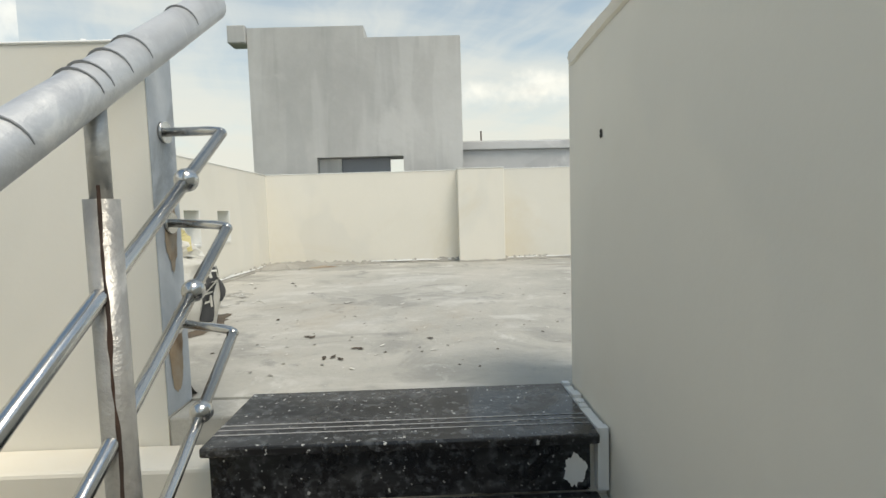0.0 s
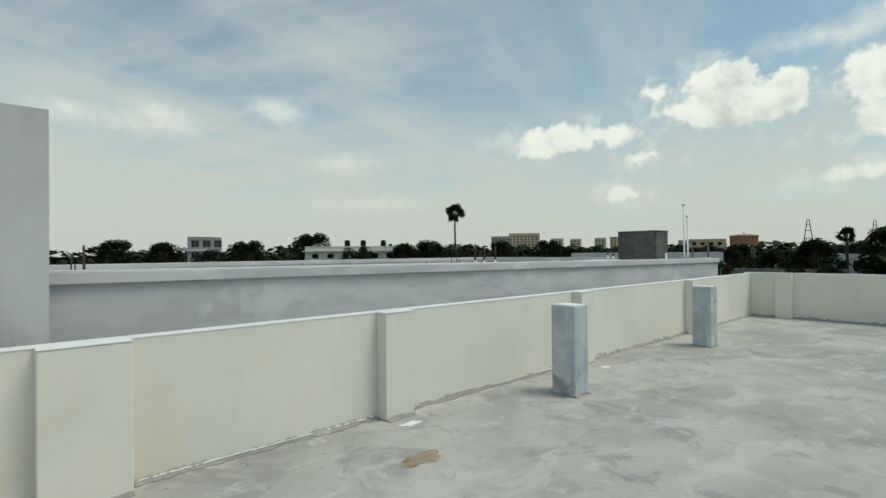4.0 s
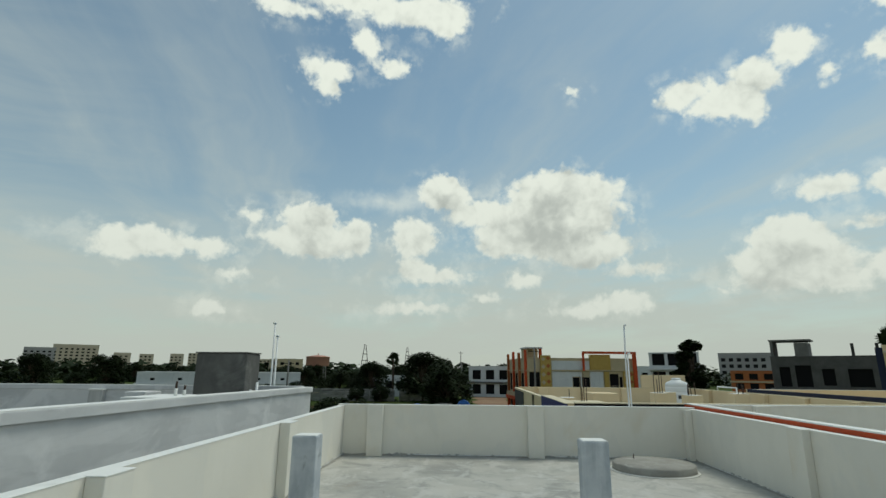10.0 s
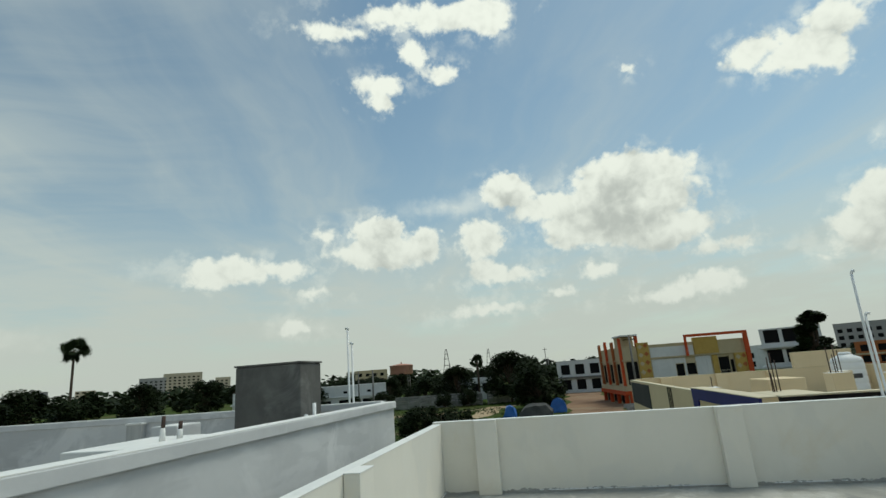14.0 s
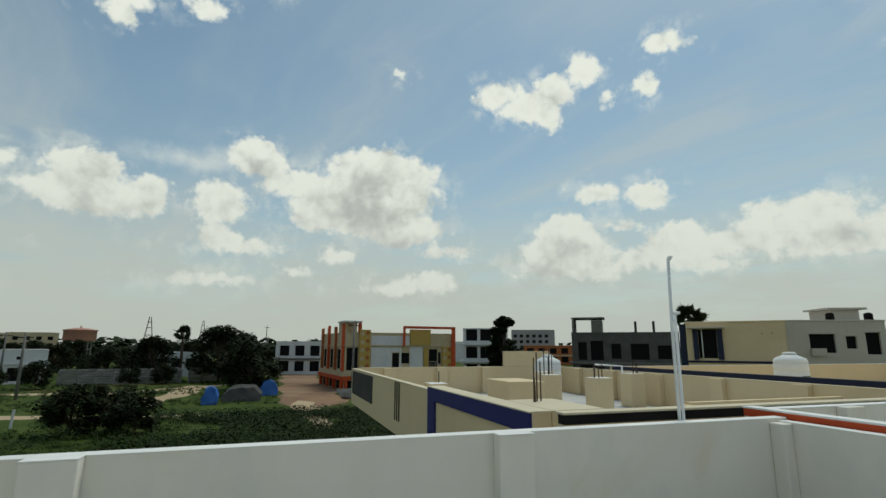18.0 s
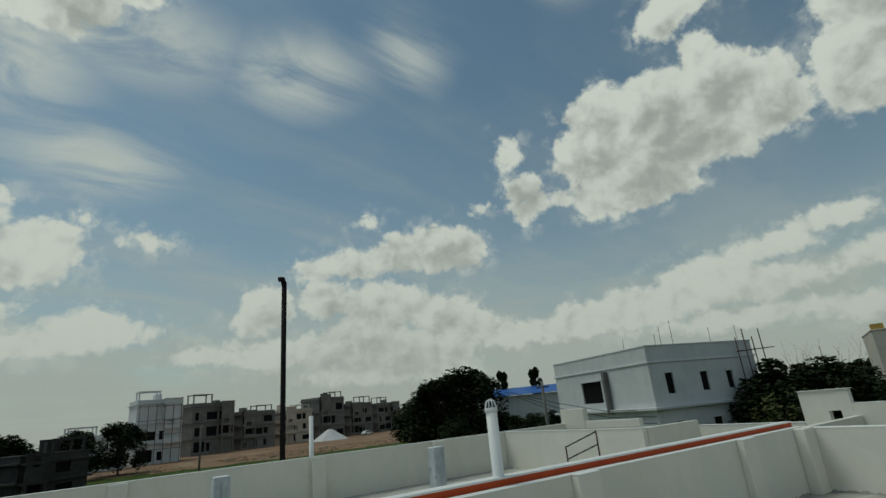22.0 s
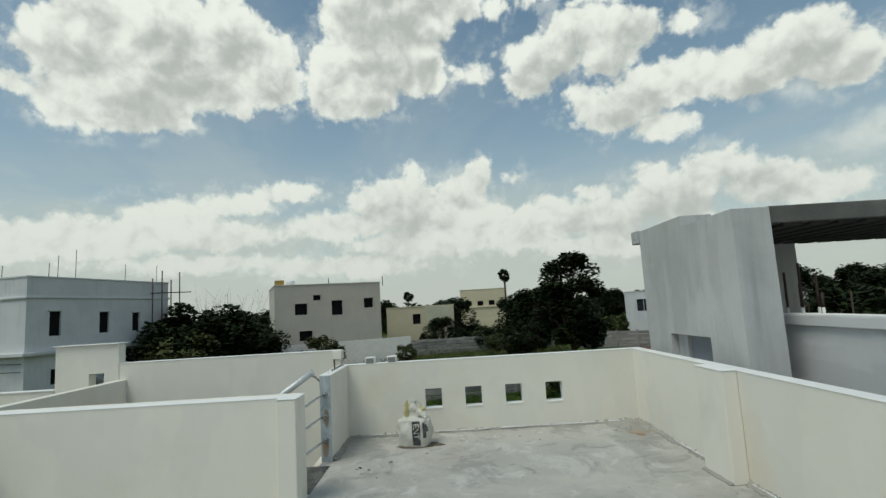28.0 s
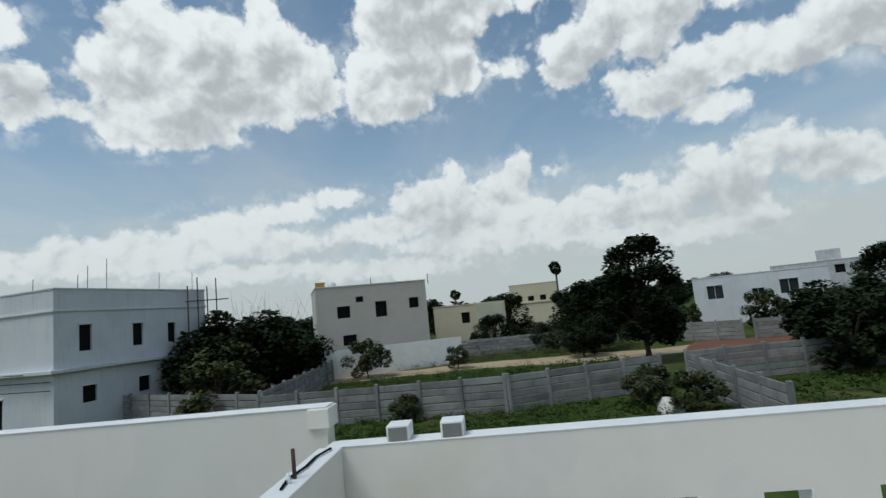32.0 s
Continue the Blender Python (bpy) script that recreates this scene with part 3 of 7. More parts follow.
def floor_material():
    m = bpy.data.materials.new("worn_cement_floor")
    m.use_nodes = True
    t = m.node_tree
    p = t.nodes["Principled BSDF"]
    at = t.nodes.new("ShaderNodeTexCoord").outputs["Object"]
    big = noise_node(t, at, 0.55, 6, 0.6, 1.0)
    mid = noise_node(t, vec_node(t, "ADD", at, (3.1, 8.2, 0)), 1.7, 7, 0.65, 0.9)
    fine = noise_node(t, at, 28, 5, 0.65)
    sweep = noise_node(t, vec_node(t, "MULTIPLY", at, (0.8, 1.5, 1)), 1.5, 6, 0.6, 0.6)
    c = mix(t, span(t, big, 0.38, 0.62), (0.385, 0.377, 0.34), (0.51, 0.495, 0.445))
    c = mix(t, span(t, mid, 0.50, 0.62, 0.0, 0.8), c, (0.29, 0.287, 0.265))
    c = mix(t, span(t, sweep, 0.52, 0.64, 0.0, 0.75), c, (0.59, 0.58, 0.54))
    blotch = noise_node(t, vec_node(t, "ADD", at, (5.0, -2.0, 0)), 3.2, 7, 0.68, 0.5)
    c = mix(t, span(t, blotch, 0.56, 0.66, 0.0, 0.6), c, (0.64, 0.635, 0.595))
    c = mix(t, span(t, blotch, 0.42, 0.33, 0.0, 0.6), c, (0.23, 0.23, 0.22))
    rusty = noise_node(t, vec_node(t, "ADD", at, (-9.0, 4.0, 0)), 0.7, 6, 0.66, 0.5)
    c = mix(t, span(t, rusty, 0.57, 0.72, 0.0, 0.5), c, (0.40, 0.33, 0.245))
    c = mix(t, math_node(t, "MULTIPLY", fine, 0.4), c, (0.26, 0.26, 0.245))
    speck = noise_node(t, at, 60, 2, 0.5)
    c = mix(t, span(t, speck, 0.70, 0.76, 0.0, 0.7), c, (0.62, 0.62, 0.6))
    dust = span(t, noise_node(t, vec_node(t, "ADD", at, (1.0, -4.0, 0)), 0.8, 5, 0.62, 0.6), 0.48, 0.66, 0.0, 0.5)
    c = mix(t, dust, c, (0.50, 0.48, 0.43))
    t.links.new(c, p.inputs["Base Color"])
    t.links.new(span(t, mid, 0.4, 0.7, 0.9, 0.72), p.inputs["Roughness"])
    p.inputs["Specular IOR Level"].default_value = 0.3
    bn = t.nodes.new("ShaderNodeBump")
    bn.inputs["Strength"].default_value, bn.inputs["Distance"].default_value = 0.35, 0.012
    t.links.new(math_node(t, "ADD", fine, math_node(t, "MULTIPLY", mid, 1.5)), bn.inputs["Height"])
    t.links.new(bn.outputs[0], p.inputs["Normal"])
    return m


def ground_material():
    m = bpy.data.materials.new("scrub_ground")
    m.use_nodes = True
    t = m.node_tree
    p = t.nodes["Principled BSDF"]
    at = t.nodes.new("ShaderNodeTexCoord").outputs["Object"]
    a = noise_node(t, at, 0.045, 6, 0.62, 0.6)
    b = noise_node(t, at, 0.5, 6, 0.65, 0.5)
    c = noise_node(t, at, 5, 4, 0.6)
    col = mix(t, span(t, b, 0.35, 0.65), (0.038, 0.068, 0.012), (0.080, 0.112, 0.022))
    col = mix(t, span(t, a, 0.55, 0.68), col, (0.15, 0.11, 0.055))
    col = mix(t, math_node(t, "MULTIPLY", c, 0.5), col, (0.03, 0.045, 0.014))
    t.links.new(col, p.inputs["Base Color"])
    p.inputs["Roughness"].default_value = 0.95
    p.inputs["Specular IOR Level"].default_value = 0.08
    return m


def granite_material():
    m = bpy.data.materials.new("black_granite")
    m.use_nodes = True
    t = m.node_tree
    p = t.nodes["Principled BSDF"]
    at = t.nodes.new("ShaderNodeTexCoord").outputs["Object"]
    c = mix(t, span(t, noise_node(t, at, 45, 4, 0.6), 0.48, 0.68), (0.010, 0.010, 0.011), (0.065, 0.070, 0.075))
    c = mix(t, span(t, noise_node(t, at, 70, 3, 0.6), 0.62, 0.68, 0.0, 0.7), c, (0.16, 0.17, 0.18))
    c = mix(t, span(t, noise_node(t, vec_node(t, "ADD", at, (3.0, 1.0, 2.0)), 62, 3, 0.55), 0.655, 0.69, 0.0, 0.8), c, (0.55, 0.56, 0.55))
    # faint blue-grey streaks: the polished stone's sheen put into its colour
    smear = span(t, noise_node(t, vec_node(t, "MULTIPLY", at, (3, 9, 9)), 1.0, 5, 0.6), 0.5, 0.7, 0.0, 0.10)
    c = mix(t, smear, c, (0.4, 0.41, 0.42))
    t.links.new(c, p.inputs["Base Color"])
    t.links.new(span(t, noise_node(t, at, 5, 4, 0.6), 0.4, 0.65, 0.14, 0.42), p.inputs["Roughness"])
    return m


GRANITE = granite_material()
FLOOR = floor_material()
GROUND = ground_material()
DIRT = material("red_brown_earth", (0.29, 0.175, 0.10), (0.15, 0.085, 0.05), 0.95, 0.15, 3, 0.9, 0.4, stain=(0.30, 0.22, 0.14), stain_at=(0.5, 0.65))
SAND = material("pale_track_earth", (0.46, 0.36, 0.23), (0.36, 0.27, 0.16), 0.95, 0.2, 4, 0.9, 0.4)
REDSOIL = material("red_soil", (0.20, 0.09, 0.05), (0.13, 0.06, 0.035), 0.95, 0.4, 4, 0.9, 0.4)

# ---- building blocks ----


def slab(bm, x0, x1, y0, y1, z0, z1, bevel=0.0, seg=2):
    """A block between two corners, its edges rounded by bevel."""
    r = bmesh.ops.create_cube(bm, size=1, matrix=Matrix.LocRotScale(((x0 + x1) / 2, (y0 + y1) / 2, (z0 + z1) / 2), None, (abs(x1 - x0), abs(y1 - y0), abs(z1 - z0))))
    if bevel:
        es = {e for v in r["verts"] for e in v.link_edges}
        bmesh.ops.bevel(bm, geom=list(es), offset=bevel, segments=seg, affect="EDGES", profile=0.5)
    return bm


def box(x0, x1, y0, y1, z0, z1, bevel=0.0, seg=2):
    return slab(bmesh.new(), x0, x1, y0, y1, z0, z1, bevel, seg)


def tube(bm, pts, r, n=10, r_end=None, caps=True):
    """A round rod along pts, from radius r to r_end."""
    pts = [Vector(p) for p in pts]
    rings = []
    for i, p in enumerate(pts):
        d = (pts[min(i + 1, len(pts) - 1)] - pts[max(i - 1, 0)]).normalized()
        u = d.orthogonal().normalized() if abs(d.z) < 0.99 else Vector((1, 0, 0))
        if i and abs(d.z) < 0.99:
            u = (prev_u - d * prev_u.dot(d)).normalized()
        prev_u = u
        w = d.cross(u)
        rad = r + ((r_end if r_end is not None else r) - r) * i / max(1, len(pts) - 1)
        rings.append([bm.verts.new(p + rad * (math.cos(2 * math.pi * k / n) * u + math.sin(2 * math.pi * k / n) * w)) for k in range(n)])
    for a, b in zip(rings, rings[1:]):
        for k in range(n):
            f = bm.faces.new((a[k], a[(k + 1) % n], b[(k + 1) % n], b[k]))
            f.smooth = True
    if caps:
        bm.faces.new(rings[0][::-1])
        bm.faces.new(rings[-1])
    return bm


def lathe(bm, profile, n=24, at=(0, 0, 0)):
    """A turned body: profile is a row of (radius, height)."""
    rings = [[bm.verts.new((at[0] + r * math.cos(2 * math.pi * k / n), at[1] + r * math.sin(2 * math.pi * k / n), at[2] + z)) for k in range(n)] for r, z in profile]
    for a, b in zip(rings, rings[1:]):
        for k in range(n):
            bm.faces.new((a[k], a[(k + 1) % n], b[(k + 1) % n], b[k])).smooth = True
    bm.faces.new(rings[0][::-1])
    bm.faces.new(rings[-1])
    return bm


def part(name, bm, mat, parent=None, label="", at=None):
    me = bpy.data.meshes.new(name)
    bmesh.ops.recalc_face_normals(bm, faces=bm.faces)
    bm.to_mesh(me)
    bm.free()
    me.materials.append(mat)
    ob = new(name, me)
    if parent is not None:
        ob.parent = parent
    if at is not None:
        ob.matrix_basis = at if isinstance(at, Matrix) else Matrix.Translation(at)
    if label:
        ob["label"] = label
    return ob


def again(ob, m, parent=None):
    """One more object on ob's mesh, at the pose m."""
    o = new(ob.name.split(".")[0], ob.data)
    o.parent = parent if parent is not None else ob.parent
    o.matrix_basis = m
    return o


def thing(name, at, label, category, group="", kind="", yaw=0):
    e = new(name)
    e.empty_display_size = 0.2
    e.matrix_basis = pose(*at, 0, 0, yaw)
    return tagged(e, label, category, group, kind)


def single(name, bm, mat, label, category, group="", kind="", at=None):
    return tagged(part(name, bm, mat, None, "", at), label, category, group, kind)


def pierced(bm, length, height, holes, thick, base=0.0):
    """An upright wall along x, its outer face on y = 0 and its body behind it, in one piece, with real openings (u0, u1, z0, z1)."""
    us = sorted({0.0, length, *(v for h in holes for v in h[:2])})
    zs = sorted({base, base + height, *(v for h in holes for v in h[2:4])})
    nu, nz = len(us) - 1, len(zs) - 1
    made = {}

    def corner(i, j, back):
        if (i, j, back) not in made:
            made[i, j, back] = bm.verts.new((us[i], thick * back, zs[j]))
        return made[i, j, back]

    def solid(i, j):
        if not (0 <= i < nu and 0 <= j < nz):
            return False
        um, zm = (us[i] + us[i + 1]) / 2, (zs[j] + zs[j + 1]) / 2
        return not any(h[0] < um < h[1] and h[2] < zm < h[3] for h in holes)

    for i in range(nu):
        for j in range(nz):
            if not solid(i, j):
                continue
            ring = [(i, j), (i + 1, j), (i + 1, j + 1), (i, j + 1)]
            bm.faces.new([corner(*c, 0) for c in ring])
            bm.faces.new([corner(*c, 1) for c in reversed(ring)])
            for (p, q), n in zip(zip(ring, ring[1:] + ring[:1]), ((i, j - 1), (i + 1, j), (i, j + 1), (i - 1, j))):
                if not solid(*n):
                    bm.faces.new((corner(*p, 0), corner(*p, 1), corner(*q, 1), corner(*q, 0)))
    return bm


def rough_strip(bm, p, q, inward, rng, width=0.09, height=0.05, step=0.12):
    """A ragged bank of mortar along the foot of a wall from p to q."""
    p, q, inward = Vector(p), Vector(q), Vector(inward)
    n = max(2, int((q - p).length / step))
    rows, w, h = [], width, height
    wave = rng.uniform(0, 50)
    for i in range(n + 1):
        s = p.lerp(q, i / n)
        k = (s - p).length
        w += (width * rng.uniform(0.3, 1.8) - w) * 0.6
        h += (height * rng.uniform(0.3, 1.9) - h) * 0.6
        broad = 1 + 0.55 * noise.noise(Vector((k * 1.3, wave, 0)))
        ww, hh = w * broad, h * broad
        rows.append([bm.verts.new(s + Vector((0, 0, hh))), bm.verts.new(s + inward * ww * 0.4 + Vector((0, 0, hh * 0.5))), bm.verts.new(s + inward * ww * 0.75 + Vector((0, 0, hh * 0.16))), bm.verts.new(s + inward * ww + Vector((0, 0, 0.002))), bm.verts.new(s - inward * 0.01)])
    for a, b in zip(rows, rows[1:]):
        for k in range(4):
            bm.faces.new((a[k], b[k], b[k + 1], a[k + 1])).smooth = True
    return bm


def blot(bm, r, seed, z=0.003, rough=0.45, sx=1.0, sy=1.0, high=0.0, n=48):
    """A thin patch with a frayed outline; high gives it a crown."""
    mid = bm.verts.new((0, 0, z + high))
    rings = []
    for f in (0.35, 0.7, 1.0):
        ring = []
        for k in range(n):
            a = 2 * math.pi * k / n
            d = Vector((math.cos(a), math.sin(a), 0))
            e = 1 + rough * (noise.noise(d * 1.4 + Vector((seed, 0, 0))) + 0.6 * noise.noise(d * 4 + Vector((0, seed, 0))) + 0.35 * noise.noise(d * 9 + Vector((0, 0, seed))))
            ring.append(bm.verts.new((d.x * r * f * e * sx, d.y * r * f * e * sy, z + high * (1 - f) * (1 + 0.5 * noise.noise(d * 3 * f)))))
        rings.append(ring)
    for k in range(n):
        j = (k + 1) % n
        bm.faces.new((mid, rings[0][k], rings[0][j]))
        for a, b in zip(rings, rings[1:]):
            bm.faces.new((a[k], b[k], b[j], a[j]))
    return bm


def bmesh_ball(c, r, n=14):
    bm = bmesh.new()
    bmesh.ops.create_uvsphere(bm, u_segments=n, v_segments=n // 2 + 2, radius=r, matrix=Matrix.Translation(c))
    for f in bm.faces:
        f.smooth = True
    return bm

# ---- the roof terrace: setting ----
XW, XE, YS, YN, H, TH = -1.2, 12.8, -1.72, 4.87, 0.9, 0.12
HS = 0.875                              # top of the stair wall
XR = -0.225                             # free end of the short return wall
SX, SXO, SY = 0.815, 1.0, 1.20          # stair wall: inner face, outer face, free end
rng = random.Random(4)


def structure(name, bm, mat, label="", category="wall"):
    return tagged(part(name, bm, mat), label, category, "", "structure")


bm = bmesh.new()
slab(bm, XW, SXO - 0.03, 1.19, YN, -0.25, 0)
slab(bm, SXO - 0.03, XE, YS, YN, -0.25, 0)
floor = structure("floor", bm, FLOOR, "worn grey cement roof floor with stains", "floor")


def coping(x0, x1, y0, y1, z, parent):
    part("coping", box(x0, x1, y0, y1, z, z + 0.008, 0.003, 1), WHITE, parent, "bright white painted wall top")


def pilaster(x0, x1, y0, y1, parent, z=H):
    part("pilaster", box(x0, x1, y0, y1, 0, z + 0.004, 0.008), CREAM, parent)
    part("pilaster_cap", box(x0 - 0.004, x1 + 0.004, y0 - 0.004, y1 + 0.004, z + 0.004, z + 0.012, 0.002, 1), WHITE, parent)


wn = structure("wall_north", box(XW - TH, XE - 0.001, YN, YN + TH, -0.9, H), CREAM, "cream painted parapet wall with flat pilasters")
coping(XW - TH, XE - 0.005, YN - 0.004, YN + TH + 0.004, H, wn)
for x in (0.69, 2.98, 5.95, 9.35):
    pilaster(x, x + 0.45 if x < 1 else x + 0.3, YN - 0.135, YN - 0.001, wn)
HE = 0.925
we = structure("wall_east", box(XE, XE + TH, YS - TH, YN + TH, -0.9, HE), CREAM, "cream painted parapet wall with flat pilasters")
coping(XE - 0.004, XE + TH + 0.004, YS - TH, YN + TH + 0.004, HE, we)
for y in (4.09, 1.02):
    pilaster(XE - 0.125, XE - 0.001, y, y + 0.3, we, HE)
ws = structure("wall_south", box(SXO, XE - 0.001, YS - TH, YS, -0.9, H), CREAM, "cream painted parapet wall beside the next house")
coping(SXO, XE - 0.006, YS - TH - 0.004, YS + 0.004, H, ws)
for x in (9.3, 5.7, 2.6):
    pilaster(x, x + 0.32, YS + 0.001, YS + 0.1, ws)
part("corner_pilaster", box(SXO + 0.001, SXO + 0.32, YS + 0.001, YS + 0.16, 0, H - 0.004, 0.012), CREAM, ws)
part("corner_pilaster", box(XE - 0.15, XE - 0.001, YS + 0.001, YS + 0.12, 0, H - 0.004, 0.012), CREAM, ws)
holes = [(1.07 + 0.515 * k, 1.29 + 0.515 * k, 0.31, 0.55) for k in range(4)]
bm = bmesh.new()
pierced(bm, YN - 1.1, H + 0.9, holes, TH, -0.9)
bmesh.ops.transform(bm, matrix=Matrix.Translation((XW, 1.1, 0)) @ Matrix.Rotation(radians(90), 4, "Z"), verts=bm.verts)
ww = structure("wall_west", bm, CREAM, "cream painted parapet wall with four square drain openings")
coping(XW - TH - 0.004, XW + 0.004, 1.1, YN - 0.006, H, ww)
# white strips paint in the sunlight on each opening's sill and north jamb
for u0, u1, z0, z1 in holes:
    part("opening_sill", box(XW - TH - 0.003, XW + 0.006, 1.1 + u0 + 0.002, 1.1 + u1 - 0.002, z0 - 0.014, z0 + 0.006, 0.003, 1), WHITE, ww)
    part("opening_jamb", box(XW - TH - 0.002, XW + 0.004, 1.1 + u1 - 0.006, 1.1 + u1 + 0.004, z0 + 0.007, z1, 0.002, 1), WHITE, ww)
for y in (1.42, 1.70):
    part("block", box(XW - TH - 0.02, XW - 0.01, y, y + 0.12, H + 0.009, H + 0.085, 0.006), WHITE, ww, "small white painted block on the wall top")
    part("block_face", box(XW - 0.0095, XW - 0.006, y + 0.012, y + 0.108, H + 0.011, H + 0.075), FENCE, ww, "bare grey end")
# stair well walls
st = structure("wall_stair", box(SX, SXO, YS - TH, SY, -2.6, HS), CREAM, "cream painted stair wall with a thick end post")
coping(SX - 0.004, SXO + 0.004, YS - TH, SY + 0.004, HS, st)
part("end_post", box(SXO - 0.02, SXO + 0.085, SY - 0.17, SY - 0.003, -2.6, HS - 0.002, 0.01), CREAM, st)
part("end_post_cap", box(SXO + 0.005, SXO + 0.089, SY - 0.174, SY + 0.001, HS - 0.001, HS + 0.007, 0.003), WHITE, st)
# flat dark blot on the wall, its colour standing for the hole's shaded depth
bm = blot(bmesh.new(), 0.010, 3.0, 0.0, 0.5, 1.25, 0.85, 0.0, 40)
bmesh.ops.transform(bm, matrix=Matrix.Translation((SX - 0.0015, 0.945, 0.642)) @ Matrix.Rotation(radians(-90), 4, "Y"), verts=bm.verts)
part("broken_hole", bm, CONC_DARK, st, "flat dark patch painting the shade inside a chipped plaster hole")
bm, ring = bmesh.new(), None
for k in range(70):
    y = YS + (SY - 0.02 - YS) * k / 69
    low = 0.014 + 0.009 * noise.noise(Vector((y * 3.1, 0, 0))) + 0.006 * noise.noise(Vector((y * 11, 2, 0)))
    top = 0.0115 + 0.0025 * noise.noise(Vector((y * 7, 5, 0))) + 0.0025 * noise.noise(Vector((y * 23, 8, 0)))
    now = [bm.verts.new(p) for p in ((SX - 0.001, y, HS - low - 0.006), (SX - 0.006, y, HS - low), (SX - 0.007, y, HS + top), (SX + 0.035, y, HS + top), (SX + 0.045, y, HS + 0.004))]
    if ring:
        for j in range(4):
            bm.faces.new((ring[j], now[j], now[j + 1], ring[j + 1]))
    ring = now
bmesh.ops.recalc_face_normals(bm, faces=bm.faces)
part("plaster_lip", bm, CREAM, st, "ragged lip of plaster along the wall top")
ret = structure("wall_return", box(XW - TH + 0.13, XR, 1.07, 1.19, -2.6, H), CREAM, "cream painted short wall carrying the stair rail")
coping(XW - TH + 0.13, XR + 0.002, 1.066, 1.194, H, ret)
part("bare_end", box(XR + 0.0005, XR + 0.004, 1.071, 1.189, 0.0, H - 0.002, 0.001, 1), COLUMN, ret, "unpainted grey end face")
for k, (y, z, r, tall) in enumerate(((1.135, 0.46, 0.028, 3.4), (1.12, 0.15, 0.034, 3.0))):
    bm = blot(bmesh.new(), r, 11.0 + k, 0.0, 0.22, 1.0, tall)
    bmesh.ops.transform(bm, matrix=Matrix.Translation((XR + 0.0055, y, z)) @ Matrix.Rotation(radians(90), 4, "Z") @ Matrix.Rotation(radians(90), 4, "X"), verts=bm.verts)
    part("rust_patch", bm, RUST, ret, "rust stain")
part("sill_fill", box(XR + 0.002, -0.062, 1.07, 1.188, -0.3, -0.004, 0.006), FLOOR, ret, "rough mortar beside the top step")
part("beam_ledge", box(XW, -0.055, 0.94, 1.069, -2.6, -0.07, 0.01), CREAM, ret)
vw = structure("wall_stairwell", box(XW - 0.22, XW - 0.1, -1.82, 1.08, -2.6, 1.09), CREAM, "higher cream painted outer wall of the stairwell")
coping(XW - 0.225, XW - 0.095, -1.82, 1.085, 1.09, vw)
part("overhang", box(XW - 0.24, XW - 0.08, 0.98, 1.10, 0.98, 1.089, 0.008), CREAM, vw)
bm = bmesh.new()
pierced(bm, 0.83, 3.95, [(0.44, 0.64, 0.75, 0.98)], 0.14, -2.6)
bmesh.ops.transform(bm, matrix=Matrix.Translation((XW - 0.09, -2.65, 0)) @ Matrix.Rotation(radians(90), 4, "Z"), verts=bm.verts)
tp = structure("wall_tall_post", bm, CREAM, "taller cream post with a small square opening")
coping(XW - 0.26, XW - 0.06, -2.68, -1.79, 1.352, tp)
sw = structure("wall_stair_south", box(XW - 0.1, SX - 0.001, YS - TH, YS, -2.6, H - 0.02), CREAM, "cream wall closing the stairwell")
# mortar banks along the foot of the walls
bm = bmesh.new()
for a, b, d in (((XW, YN, 0), (XE, YN, 0), (0, -1, 0)), ((XE, YN, 0), (XE, YS, 0), (-1, 0, 0)), ((XE, YS, 0), (SXO, YS, 0), (0, 1, 0)), ((SXO, YS, 0), (SXO, SY - 0.18, 0), (1, 0, 0)), ((XW, 1.19, 0), (XW, YN, 0), (1, 0, 0)), ((XW, 1.19, 0), (XR, 1.19, 0), (0, 1, 0))):
    rough_strip(bm, a, b, d, rng, 0.042, 0.026, 0.025)
for x in (0.69, 2.98, 5.95, 9.35):
    w = 0.45 if x < 1 else 0.3
    rough_strip(bm, (x, YN - 0.135, 0), (x + w, YN - 0.135, 0), (0, -1, 0), rng, 0.04, 0.02, 0.06)
tagged(part("baseboard", bm, FILLET), "ragged grey mortar bank along the walls", "skirting", "", "structure")
bm = bmesh.new()
for x0, y0, x1, y1, d in ((XW, YN, XE, YN, (0, -1, 0)), (XE, YN, XE, YS, (-1, 0, 0)), (XE, YS, SXO, YS, (0, 1, 0)), (XW, 1.3, XW, YN, (1, 0, 0))):
    L = math.hypot(x1 - x0, y1 - y0)
    s = 0.0
    while s < L - 0.5:
        s += rng.choice((0.05, 0.15, 0.5, 1.0))
        e = min(L, s + rng.uniform(0.3, 1.8))
        p0, p1 = Vector((x0, y0, 0)).lerp(Vector((x1, y1, 0)), s / L), Vector((x0, y0, 0)).lerp(Vector((x1, y1, 0)), e / L)
        rough_strip(bm, p0 + Vector(d) * 0.012 + Vector((0, 0, 0.018)), p1 + Vector(d) * 0.012 + Vector((0, 0, 0.018)), d, rng, 0.005, 0.010, 0.02)
        s = e
tagged(part("trim", bm, WHITE), "drips of white paint on the mortar bank", "paint", "", "structure")

